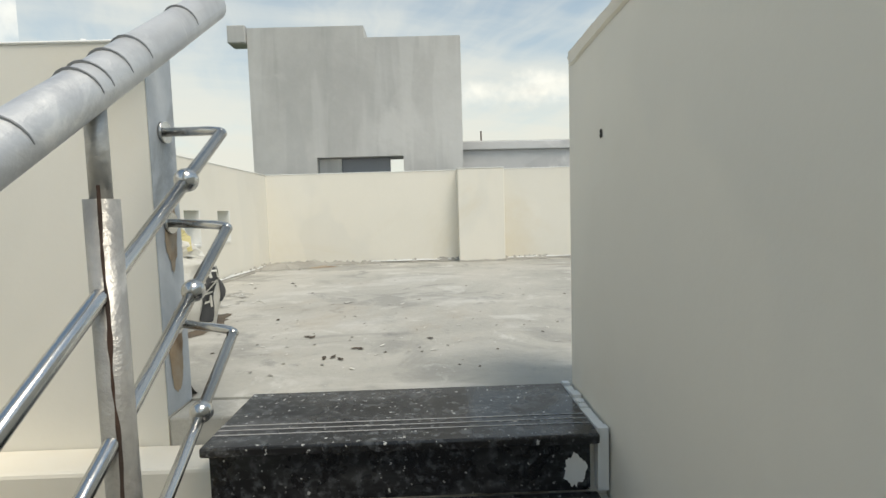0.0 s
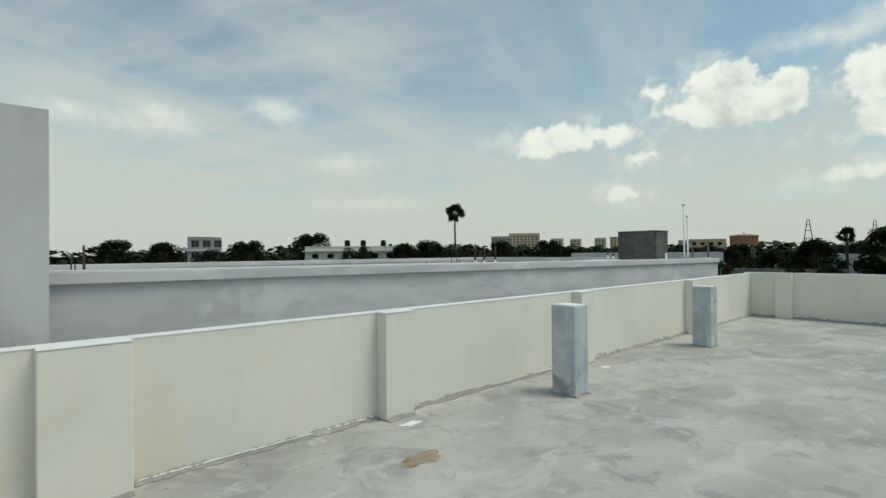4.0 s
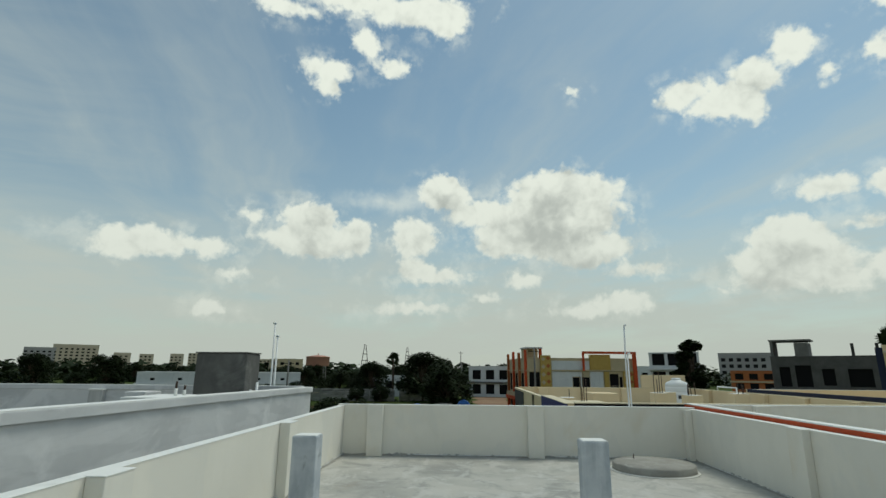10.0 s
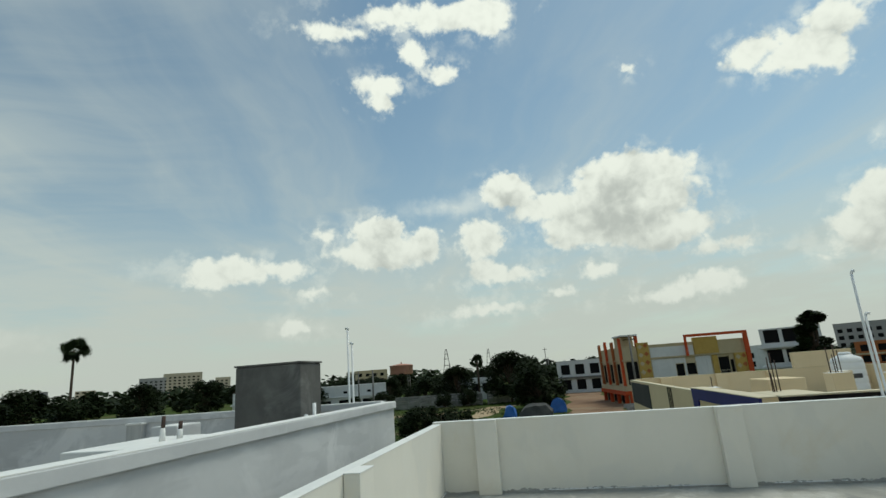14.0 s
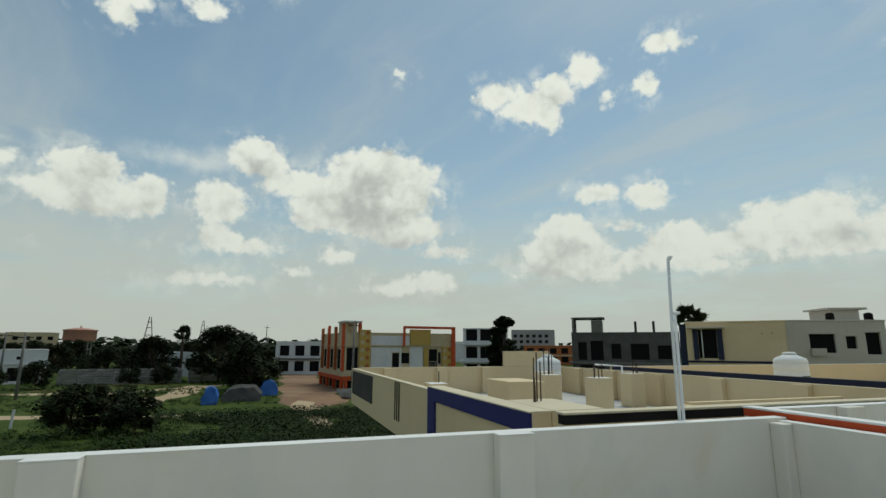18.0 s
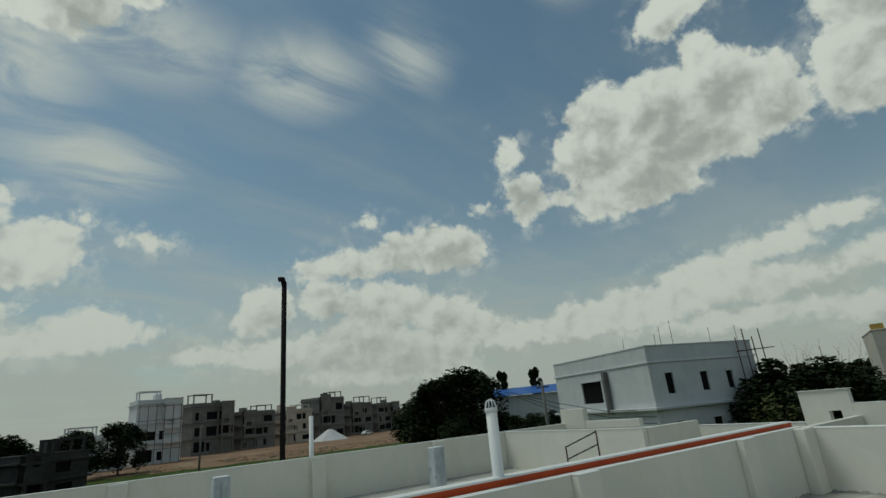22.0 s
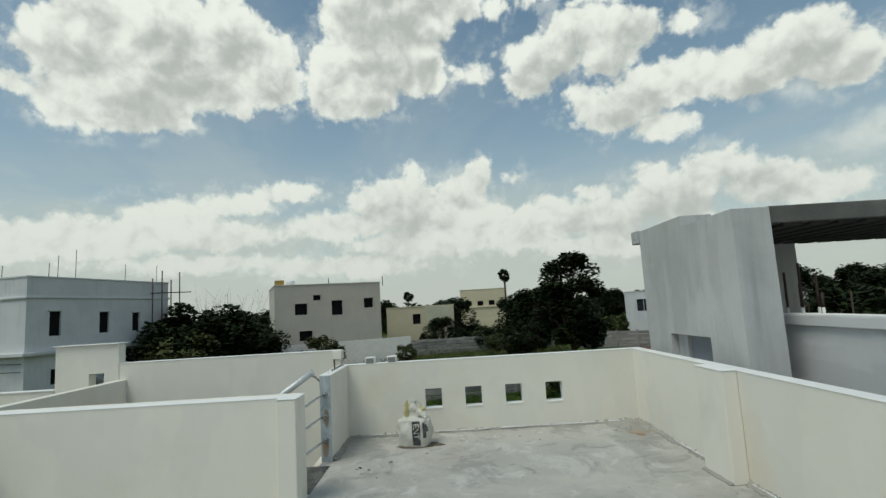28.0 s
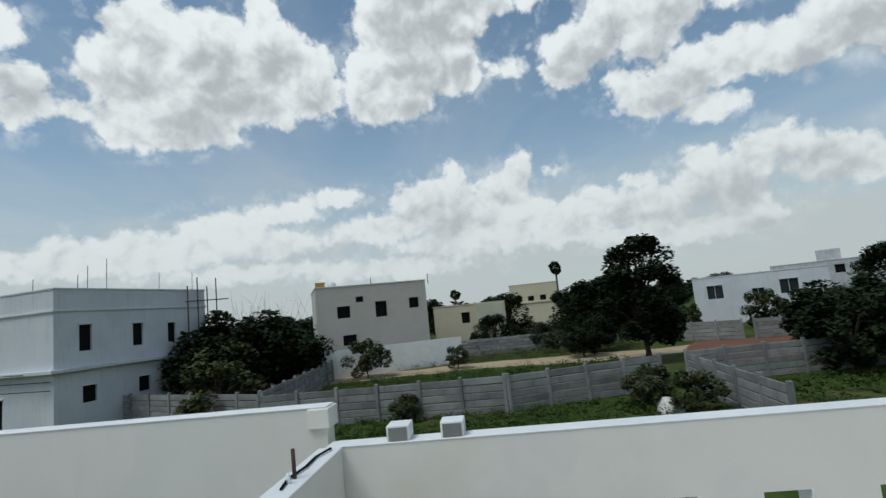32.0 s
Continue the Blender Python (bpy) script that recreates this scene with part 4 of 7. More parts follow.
# ---- stairs ----
stair = thing("staircase", (0.39, 0.9, -1.3), "black granite stair steps rising to the roof", "stairs", "", "structure")
RISE = 0.135
for k in range(9):
    z, y = -RISE * k, 0.9 - 0.265 * k
    o = Vector((0.39, 0.9, -1.3))
    tr = part("tread", box(-0.06 - o.x, SX - 0.03 - o.x, y - 0.025 - o.y, y + (0.30 if k == 0 else 0.262) - o.y, z - 0.018 - o.z, z + 0.004 - o.z, 0.005), GRANITE, stair)
    for g in (0.035, 0.06, 0.085):
        part("groove", box(-0.055 - o.x, SX - 0.034 - o.x, y + g - o.y, y + g + 0.003 - o.y, z + 0.0042 - o.z, z + 0.0052 - o.z), GROOVE, tr)
    part("riser", box(-0.05 - o.x, SX - 0.045 - o.x, y - o.y, y + 0.02 - o.y, z - RISE + 0.0045 - o.z, z - 0.0185 - o.z), GRANITE, stair)
    part("stringer", box(-0.05 - o.x, SX - 0.002 - o.x, y + 0.0205 - o.y, y + 0.3 - o.y, z - 0.33 - o.z, z - 0.019 - o.z), CREAM, stair)
bm = blot(bmesh.new(), 0.028, 4.0, 0.0, 0.35, 0.8, 1.3)
bmesh.ops.transform(bm, matrix=Matrix.Translation((SX - 0.078 - 0.39, -0.002, 1.3 - 0.085)) @ Matrix.Rotation(radians(90), 4, "X"), verts=bm.verts)
part("paint_smear", bm, WHITE, stair, "white paint smear on the riser")
bm = bmesh.new()
for j in range(14):
    y0 = -0.004 + 0.022 * j
    slab(bm, SX - 0.029 - 0.39, SX - 0.004 - 0.39 - rng.uniform(0, 0.008), y0, y0 + 0.021, 1.3 - 0.132, 1.3 + rng.uniform(0.0, 0.009))
part("plaster_strip", bm, WHITE, stair, "chipped white plaster edge")

rail = thing("stair_railing", (0.0, 0.5, -0.3), "steel stair railing, handrail still in plastic wrap", "railing")
o = Vector((0.0, 0.5, -0.3))
slope, RX = 0.665, -0.05


def rail_at(y, z_top):
    return Vector((RX, y, z_top - (1.05 - y) * slope)) - o


hr = part("handrail", tube(bmesh.new(), [rail_at(1.05, 0.973), rail_at(0.62, 0.973), rail_at(0.2, 0.973), rail_at(-0.6, 0.973)], 0.034, 20), WRAP, rail, "thick handrail in clear plastic wrap")
# thin dark rings: the shade in the wrap's creases drawn as colour
for y in (0.9, 0.72, 0.66, 0.61, 0.585, 0.45, 0.38, 0.2, 0.02):
    c, d = rail_at(y, 0.973), Vector((0, 1, slope)).normalized()
    part("tape_band", tube(bmesh.new(), [c - d * 0.0012 + Vector((0, 0, 0.004)), c + d * 0.0012 + Vector((0, 0, 0.004))], 0.0345, 20), CREASE, hr)
part("handrail_bracket", tube(bmesh.new(), [Vector((-0.337, 1.068, 0.795)) - o, Vector((-0.333, 1.05, 0.83)) - o, Vector((-0.31, 1.045, 0.845)) - o, Vector((-0.17, 1.035, 0.905)) - o, rail_at(0.99, 0.975)], 0.011, 10), TORN, rail, "bare metal arm from the wall to the handrail")
for zt in (0.675, 0.45, 0.195):
    b = part("bar", tube(bmesh.new(), [rail_at(1.062, zt), rail_at(0.5, zt), rail_at(-0.6, zt)], 0.0125, 12), STEEL, rail)
    part("bracket_arm", tube(bmesh.new(), [Vector((XR + 0.002, 1.13, zt + 0.026)) - o, Vector((RX - 0.03, 1.078, zt + 0.018)) - o, Vector((RX - 0.006, 1.07, zt + 0.014)) - o, rail_at(1.062, zt)], 0.011, 12), STEEL, b)
    part("elbow", bmesh_ball(rail_at(1.064, zt), 0.013), STEEL, b)
    part("flange", tube(bmesh.new(), [Vector((XR + 0.005, 1.13, zt + 0.026)) - o, Vector((XR + 0.014, 1.13, zt + 0.026)) - o], 0.027, 16), STEEL, b)
    part("ball_joint", bmesh_ball(rail_at(0.88, zt), 0.024), STEEL, b)
bal = part("baluster", tube(bmesh.new(), [rail_at(0.615, 0.0) + Vector((0, 0, -0.1)), rail_at(0.615, 0.805)], 0.0245, 16), TORN, rail, "upright post in torn plastic film")
bm, last = bmesh.new(), None
for k in range(60):
    z = -0.06 + 0.015 * k
    mid = -1.12 + 0.22 * noise.noise(Vector((z * 6, 1, 0)))
    half = 0.10 + 0.16 * noise.noise(Vector((z * 21, 3, 0)))
    if half < 0.03:
        last = None
        continue
    c = rail_at(0.615, 0.0) + Vector((0, 0, z))
    now = [bm.verts.new(c + 0.0249 * Vector((math.cos(a), math.sin(a), 0))) for a in (mid - half, mid, mid + half)]
    if last:
        for q in range(2):
            bm.faces.new((last[q], last[q + 1], now[q + 1], now[q]))
    last = now
part("film_tear", bm, REBAR, bal, "dark tear in the plastic film")
part("baluster_neck", tube(bmesh.new(), [rail_at(0.615, 0.805), rail_at(0.615, 0.95)], 0.0155, 14), TORN, bal)

# ---- stub columns, manhole and loose things on the terrace ----


def stub(x, y, w, d, h, lean=0.0):
    c = thing("stub_column", (x, y, 0), "short square concrete column stub washed with thin white paint", "column", "column stubs on the roof")
    bm = box(-w / 2, w / 2, -d / 2, d / 2, 0, h, 0.018, 2)
    for v in bm.verts:
        k = noise.noise(Vector((x + v.co.x * 3, y + v.co.y * 3, v.co.z * 2)))
        v.co.x += 0.006 * k + lean * v.co.z
        v.co.y += 0.006 * k
    part("shaft", bm, COLUMN, c)
    part("column_top", box(-w / 2 + 0.012, w / 2 - 0.012, -d / 2 + 0.012, d / 2 - 0.012, h - 0.004, h + 0.004, 0.003, 1), WHITE, c, "white painted top")
    f = bmesh.new()
    for a, b, n in (((-w / 2, -d / 2), (w / 2, -d / 2), (0, -1, 0)), ((w / 2, -d / 2), (w / 2, d / 2), (1, 0, 0)), ((w / 2, d / 2), (-w / 2, d / 2), (0, 1, 0)), ((-w / 2, d / 2), (-w / 2, -d / 2), (-1, 0, 0))):
        rough_strip(f, (*a, 0), (*b, 0), n, rng, 0.018, 0.012, 0.03)
    part("mortar_foot", f, FILLET, c)
    return c


for x, y, h in ((4.82, 4.16, 0.885), (8.4, 4.2, 0.885), (8.28, 1.13, 0.885), (4.8, 1.08, 0.755)):
    stub(x, y, 0.25, 0.27, h)

man = thing("manhole_cover", (11.7, -0.62, 0), "low round cement tank cover on the floor", "tank cover")
bm = bmesh.new()
lathe(bm, [(0.66, 0.0), (0.65, 0.05), (0.645, 0.105), (0.63, 0.125), (0.4, 0.135), (0.05, 0.14)], 40)
for v in bm.verts:
    v.co.x *= 1 + 0.012 * noise.noise(v.co * 4)
    v.co.z += 0.006 * noise.noise(v.co * 5)
part("lid", bm, FILLET, man, "rough grey cement disc")
part("lid_rim", lathe(bmesh.new(), [(0.70, 0.0), (0.69, 0.012), (0.67, 0.016)], 40), CHIP, man)
part("lifting_loop", tube(bmesh.new(), [(0.30, 0.22, 0.12), (0.31, 0.22, 0.19), (0.38, 0.2, 0.2), (0.39, 0.2, 0.13)], 0.008, 8), REBAR, man)

sack = thing("cement_bag", (-0.71, 2.06, 0), "half-empty white woven cement bag with crumpled top", "bag", yaw=-14)

sack.scale = (0.9, 0.93, 0.95)


def sack_point(a, f):
    """A point of the sack's skin: a is the angle round it, f the height from foot to shoulder."""
    ca, sa = math.cos(a), math.sin(a)
    sq = 1 / max(abs(ca) ** 5 + abs(sa) ** 5, 1e-6) ** 0.2
    grow = 0.86 + 0.22 * f - 0.16 * f * f + 0.05 * math.sin(math.pi * f)
    p = Vector((ca * sq * 0.155 * grow, sa * sq * 0.205 * grow, 0.31 * f))
    crease = 0.012 * math.sin(5 * a + 7 * f) + 0.010 * math.sin(9 * a - 11 * f)
    p += Vector((ca, sa, 0)) * crease * (0.3 + f)
    return p + 0.014 * Vector((noise.noise(p * 8), noise.noise(p * 8 + Vector((4, 0, 0))), 0.4 * noise.noise(p * 9)))


def skin(bm, rows):
    for a, b in zip(rows, rows[1:]):
        for k in range(len(a)):
            j = (k + 1) % len(a)
            bm.faces.new((a[k], a[j], b[j], b[k])).smooth = True


bm = bmesh.new()
rows = [[bm.verts.new(sack_point(2 * math.pi * k / 48, f)) for k in range(48)] for f in (0, 0.03, 0.15, 0.3, 0.45, 0.6, 0.75, 0.88, 0.97, 1.0)]
rows.append([bm.verts.new(v.co * 0.86 + Vector((0, 0, 0.045))) for v in rows[-1]])
rows.append([bm.verts.new(Vector((v.co.x * 0.45 - 0.02, v.co.y * 0.8, v.co.z + 0.02 + 0.03 * noise.noise(v.co * 13)))) for v in rows[-1]])
skin(bm, rows)
bm.faces.new(rows[-1])
bm.faces.new(rows[0][::-1])
part("body", bm, PAPER, sack)


def flap(name, mat, base, wide, tall, yaw, lean, seed, label=""):
    """A stiff crumpled flap of the torn sack mouth."""
    bm = bmesh.new()
    grid = []
    for j in range(7):
        row = []
        for k in range(9):
            u, v = k / 8 - 0.5, j / 6
            w = wide * (1 - 0.45 * v * v)
            p = Vector((0.05 * math.sin(3.1 * u + 2 * v) + lean * v * tall, u * w, v * tall * (1 - 0.5 * abs(u + 0.15 * math.sin(seed)) * v)))
            p += 0.03 * Vector((noise.noise(p * 14 + Vector((seed, 0, 0))), noise.noise(p * 12 + Vector((0, seed, 0))), noise.noise(p * 13)))
            row.append(bm.verts.new(p))
        grid.append(row)
    for a, b in zip(grid, grid[1:]):
        for k in range(8):
            bm.faces.new((a[k], a[k + 1], b[k + 1], b[k]))
    ob = part(name, bm, mat, sack, label, pose(*base, 0, 0, yaw))
    ob.modifiers.new("thick", "SOLIDIFY").thickness = 0.004
    return ob


flap("mouth_flap", PAPER, (0.03, 0.0, 0.33), 0.30, 0.17, 8, -0.55, 1.0, "torn open sack mouth")
flap("mouth_flap", PAPER, (-0.07, 0.0, 0.33), 0.30, 0.2, 172, -0.3, 2.0, "torn open sack mouth")
flap("inner_flap", SACK_YELLOW, (-0.02, -0.07, 0.34), 0.16, 0.19, 100, -0.4, 3.0, "yellowed inner flap")
flap("inner_flap", SACK_YELLOW, (-0.03, 0.09, 0.35), 0.14, 0.12, -70, -0.3, 4.0, "yellowed inner flap")


def print_on(name, a0, a1, f0, f1, label):
    """A printed field that follows the sack's skin."""
    bm = bmesh.new()
    grid = [[bm.verts.new(sack_point(a0 + (a1 - a0) * k / 8, f0 + (f1 - f0) * j / 8) * 1.0 + 0.0025 * Vector((math.cos(a0), math.sin(a0), 0))) for k in range(9)] for j in range(9)]
    for a, b in zip(grid, grid[1:]):
        for k in range(8):
            bm.faces.new((a[k], a[k + 1], b[k + 1], b[k])).smooth = True
    return part(name, bm, INK, sack, label)


def lettering(text, size, mat, parent, m, name="lettering", thick=0.001):
    cu = bpy.data.curves.new("text", "FONT")
    cu.body, cu.size, cu.extrude, cu.align_x, cu.align_y = text, size, thick, "CENTER", "CENTER"
    tmp = bpy.data.objects.new("text", cu)
    me = bpy.data.meshes.new_from_object(tmp)
    bpy.data.objects.remove(tmp)
    bpy.data.curves.remove(cu)
    me.materials.append(mat)
    me.name = name
    ob = new(name, me)
    ob.parent = parent
    ob.matrix_basis = m
    return ob


band = print_on("print_band", 0.0, 0.5, 0.08, 0.98, "dark printed band")
word = lettering("ENT", 0.098, PAPER, sack, Matrix.Identity(4))
for v in word.data.vertices:
    v.co = sack_point(0.25 + v.co.y / 0.19, 0.60 - v.co.x / 0.31) + Vector((0.006 + v.co.z, 0.001, 0))
print_on("print_mark", 0.62, 0.78, 0.35, 0.92, "dark printed letter shape")
print_on("print_mark", 0.78, 0.95, 0.6, 0.85, "dark printed letter shape")
print_on("print_mark", -1.75, -1.5, 0.3, 0.8, "dark printed letter shape")
print_on("print_mark", -2.0, -1.8, 0.5, 0.9, "dark printed letter shape")
print_on("print_mark", -1.4, -1.05, 0.78, 0.98, "dark printed letter shape")

bm = blot(bmesh.new(), 0.15, 2.0, 0.002, 0.3, 0.75, 1.9, 0.01)
single("spilled_cement", bm, DEBRIS, "dark patch of spilled soil and cement round the bag", "spill", at=(-0.655, 2.12, 0))
bm = blot(bmesh.new(), 0.115, 5.0, 0.002, 0.42, 1.3, 0.85)
single("rust_puddle", bm, RUST, "shallow rust-brown stain on the cement floor", "stain", at=(2.72, 3.95, 0))
for x, y, r, k in ((3.1, 4.55, 0.07, 7.0), (XW + 0.5, YN - 0.2, 0.13, 8.0), (6.1, 4.5, 0.06, 9.0)):
    single("paint_spill", blot(bmesh.new(), r, k, 0.0025, 0.55, 1.3, 0.8), WHITE if r < 0.1 else RUST, "thin dried splash on the cement floor", "stain", "splashes", at=(x, y, 0))
bm = blot(bmesh.new(), 0.24, 6.0, 0.002, 0.7, 1.2, 0.9, 0.055)
single("sand_mound", bm, FILLET, "small brown sand heap in the wall corner", "sand", at=(XW + 0.2, YN - 0.18, 0))
crumb = []
for k in range(4):
    bm = bmesh.new()
    bmesh.ops.create_icosphere(bm, subdivisions=1, radius=0.012)
    for v in bm.verts:
        v.co = Vector((v.co.x * (1 + 0.5 * k), v.co.y, abs(v.co.z) * 0.7)) * (1 + 0.5 * noise.noise(v.co * 90 + Vector((k, 0, 0))))
    crumb.append(bm)
base_crumbs = [tagged(part("mortar_crumb", b, DEBRIS if k == 1 else CHIP if k % 2 else FILLET, None, "", (0, 0, -0.2)), "small crumb of dried mortar on the floor", "debris", "crumbs on the floor") for k, b in enumerate(crumb)]
spots = random.Random(9)
for k in range(260):
    b = base_crumbs[k % 4]
    if k < 180:
        x, y = spots.gauss(0.2, 0.75), 1.35 + abs(spots.gauss(0, 1.2))
    else:
        x, y = spots.uniform(1.5, 12), spots.uniform(-1.3, 4.5)
    x, y = min(max(x, XW + 0.1), XE - 0.3), min(max(y, 1.3 if x < 1.3 else YS + 0.2), YN - 0.2)
    s = spots.uniform(0.12, 0.62) * (1.0 if k < 180 else 1.4)
    if k < 4:
        b.matrix_basis = pose(x, y, 0.001, 0, 0, spots.uniform(0, 360))
    else:
        copy_thing(b, pose(x, y, 0.001, 0, 0, spots.uniform(0, 360)) @ Matrix.Diagonal((s, s, s, 1)))
for x, y, n in ((-0.82, 3.07, 16), (-0.77, 2.64, 18), (-0.92, 3.5, 6), (-0.66, 2.74, 6), (-0.75, 2.95, 7)):
    for k in range(n):
        copy_thing(base_crumbs[3 if k % 5 else 2], pose(x + spots.gauss(0, 0.045), y + spots.gauss(0, 0.04), 0.001, 0, 0, spots.uniform(0, 360)) @ Matrix.Diagonal((spots.uniform(0.4, 1.3), spots.uniform(0.4, 0.9), 0.5, 1)))
for x, y in ((-0.79, 4.43), (-0.59, 3.49), (-0.79, 3.29), (-0.07, 1.84), (-0.05, 1.83), (0.09, 1.54), (0.06, 1.53), (0.12, 1.51), (0.15, 1.64), (0.17, 1.63), (-0.53, 3.35), (0.42, 1.75), (-0.3, 2.2)):
    copy_thing(base_crumbs[1], pose(x, y, 0.001, 0, 0, spots.uniform(0, 360)) @ Matrix.Diagonal((spots.uniform(0.7, 1.3), 0.7, 0.8, 1)))
# cable and bars on the return wall
part_c = thing("loose_cable", (-0.9, 1.13, H), "black cable end lying on the wall top", "cable")
part("cable", tube(bmesh.new(), [(-0.3, 0.0, 0.0), (-0.22, 0.02, 0.02), (-0.1, -0.01, 0.016), (0.05, 0.0, 0.018), (0.2, -0.02, 0.016), (0.32, 0.0, 0.014)], 0.006, 8), BLACK, part_c)
for x, h in ((0.18, 0.13), (0.24, 0.05), (0.5, 0.03)):
    part("pipe_end", tube(bmesh.new(), [(x, 0, 0.005), (x + 0.005, 0, h)], 0.009, 8), REBAR if h > 0.1 else PLASTIC, part_c)

pole = thing("drain_pipe_mast", (XE + TH + 0.03, -0.67, -0.8), "tall white plastic pipe rising beside the parapet", "pipe")
part("pipe", tube(bmesh.new(), [(0, 0, 0), (0, 0, 2.55), (0.0, -0.02, 3.28)], 0.0155, 14), PLASTIC, pole)
part("pipe", tube(bmesh.new(), [(0, -0.055, 0), (0, -0.045, 2.72)], 0.0135, 14), PLASTIC, pole)
part("pipe_cap", tube(bmesh.new(), [(0, -0.02, 3.27), (0, -0.045, 3.30), (0, -0.06, 3.295)], 0.019, 14), PLASTIC, pole)
part("pipe_cap", tube(bmesh.new(), [(0, -0.05, 2.71), (0, -0.06, 2.74), (0, -0.10, 2.74)], 0.017, 14), PLASTIC, pole)
part("wall_anchor", box(-0.03, 0.03, -0.12, 0.045, 1.55, 1.58, 0.004), PLASTIC, pole)
# the house body under the terrace
house = structure("house_body", box(XW - TH, XE + TH, YS - TH, YN + TH, -3.6, -2.7), CREAM, "cream house wall below the roof")
part("upper_wall", box(SX + 0.3, XE + TH - 0.002, YS - TH + 0.002, YN + TH - 0.002, -2.7, -0.905), CREAM, house)
part("upper_wall", box(XW - TH + 0.002, SX + 0.299, 1.3, YN + TH - 0.002, -2.7, -0.905), CREAM, house)

GZ = -3.6
# ---- next house to the north: grey primed, unfinished ----
n_roof = structure("roof_north", box(-1.5, 13.6, 5.76, 13.8, -3.6, -0.05), GREY_PAINT, "grey primed house below its roof terrace", "house")
part("screed", box(-1.4, 13.5, 5.9, 13.7, -0.05, 0.0), FILLET, n_roof, "rough cement terrace floor")


def ledge_wall(name, x0, x1, y0, y1, z, mat, label, lip=0.035, cap=0.10):
    w = structure(name, box(x0, x1, y0, y1, -0.9, z - cap), mat, label)
    part("ledge", box(x0 - lip, x1 + lip, y0 - lip, y1 + lip, z - cap + 0.001, z, 0.01), mat, w, "projecting top band")
    part("ledge_top", box(x0 - lip + 0.006, x1 + lip - 0.006, y0 - lip + 0.006, y1 + lip - 0.006, z + 0.0005, z + 0.006), WHITE, w)
    return w


wg = ledge_wall("wall_grey_south", 0.40, 13.55, 5.79, 5.92, 1.24, GREY_BRUSHED, "grey primed parapet with a projecting top band")
for piece in [wg] + list(wg.children):
    for v in piece.data.vertices:
        if v.co.z > 0.5:
            v.co.z += 0.065 - 0.085 * (v.co.x - 0.8) / 12.7
part("cross_slab", box(8.45, 9.25, 5.96, 6.45, 1.17, 1.258, 0.01), WHITE, wg, "white washed slab butting on the wall top")
part("slab_leg", box(8.6, 9.1, 6.02, 6.4, 0.0, 1.169), GREY_BRUSHED, wg)
for x, y, h in ((8.86, 6.03, 0.17), (9.0, 6.0, 0.12)):
    foot = part("bar_foot", tube(bmesh.new(), [(x, y, 1.255), (x, y, 1.27 + h * 0.45)], 0.022, 8, 0.016), WHITE, wg)
    part("bar", tube(bmesh.new(), [(x, y, 1.26 + h * 0.45), (x + 0.004, y, 1.26 + h)], 0.014, 6), REBAR, foot, "dark cut steel bar")
part("cross_slab", box(5.2, 5.95, 5.96, 6.3, 1.17, 1.262, 0.01), WHITE, wg, "white washed slab butting on the wall top")
part("slab_leg", box(5.3, 5.85, 6.0, 6.26, 0.0, 1.169), GREY_BRUSHED, wg)
for x, y, h in ((5.36, 5.99, 0.25), (5.57, 6.02, 0.2), (5.76, 5.99, 0.22)):
    foot = part("bar_foot", tube(bmesh.new(), [(x, y, 1.258), (x, y, 1.31)], 0.02, 8, 0.014), WHITE, wg)
    part("bar", tube(bmesh.new(), [(x, y, 1.3), (x + 0.006, y, 1.28 + h)], 0.013, 6), REBAR, foot, "dark cut steel bar")
for x, y, h in ((0.20, 6.0, 0.42), (0.32, 6.06, 0.3), (0.42, 6.0, 0.5), (0.54, 6.07, 0.38), (0.66, 6.02, 0.2)):
    foot = part("bar_foot", tube(bmesh.new(), [(x, y, 0.0), (x, y, 1.36)], 0.018, 8, 0.013), WHITE, wg)
    part("bar", tube(bmesh.new(), [(x, y, 1.35), (x + 0.006, y, 1.3 + h)], 0.012, 6), REBAR, foot, "dark cut steel bar")
we2 = ledge_wall("wall_grey_east", 13.42, 13.55, 5.96, 13.6, 1.24, GREY_BRUSHED, "grey primed parapet, inner side patchy", 0.02)
wn2 = ledge_wall("wall_grey_north", -1.4, 13.38, 13.45, 13.58, 1.24, GREY_BRUSHED, "grey primed far parapet", 0.02)
for y in (7.8, 10.2):
    part("pilaster", box(13.3, 13.419, y, y + 0.3, 0, 1.13, 0.008), GREY_PAINT, we2)
    part("pilaster_cap", box(13.28, 13.419, y - 0.01, y + 0.31, 1.1305, 1.16), WHITE, we2)
for x in (2.0, 5.0, 8.0, 10.8):
    part("pilaster", box(x, x + 0.3, 13.33, 13.449, 0, 1.13, 0.008), GREY_PAINT, wn2)
head_room = thing("stair_head_room", (-0.3, 6.5, 0), "grey primed concrete stair head room with open sides", "stair housing")
o = Vector((-0.3, 6.5, 0))
bm = bmesh.new()
pierced(bm, 2.2, 3.34, [(0.66, 1.57, 0.78, 1.10), (1.2, 2.2, 2.32, 2.44)], 0.36, -0.9)
bmesh.ops.translate(bm, verts=bm.verts, vec=Vector((-1.42, 5.2, 0)) - o)
front = part("front_wall", bm, GREY_PAINT, head_room)
part("stub_beam", box(-1.61 + 0.3, -1.425 + 0.3, 5.16 - 6.5, 5.36 - 6.5, 2.28, 2.46, 0.012), GREY_PAINT, front, "projecting beam end")
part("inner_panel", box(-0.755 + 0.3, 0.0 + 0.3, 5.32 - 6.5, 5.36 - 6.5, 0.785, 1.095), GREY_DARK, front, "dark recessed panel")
part("panel_side", box(-0.755 + 0.3, -0.52 + 0.3, 5.28 - 6.5, 5.3195 - 6.5, 0.785, 1.095), GREY_PAINT, front)
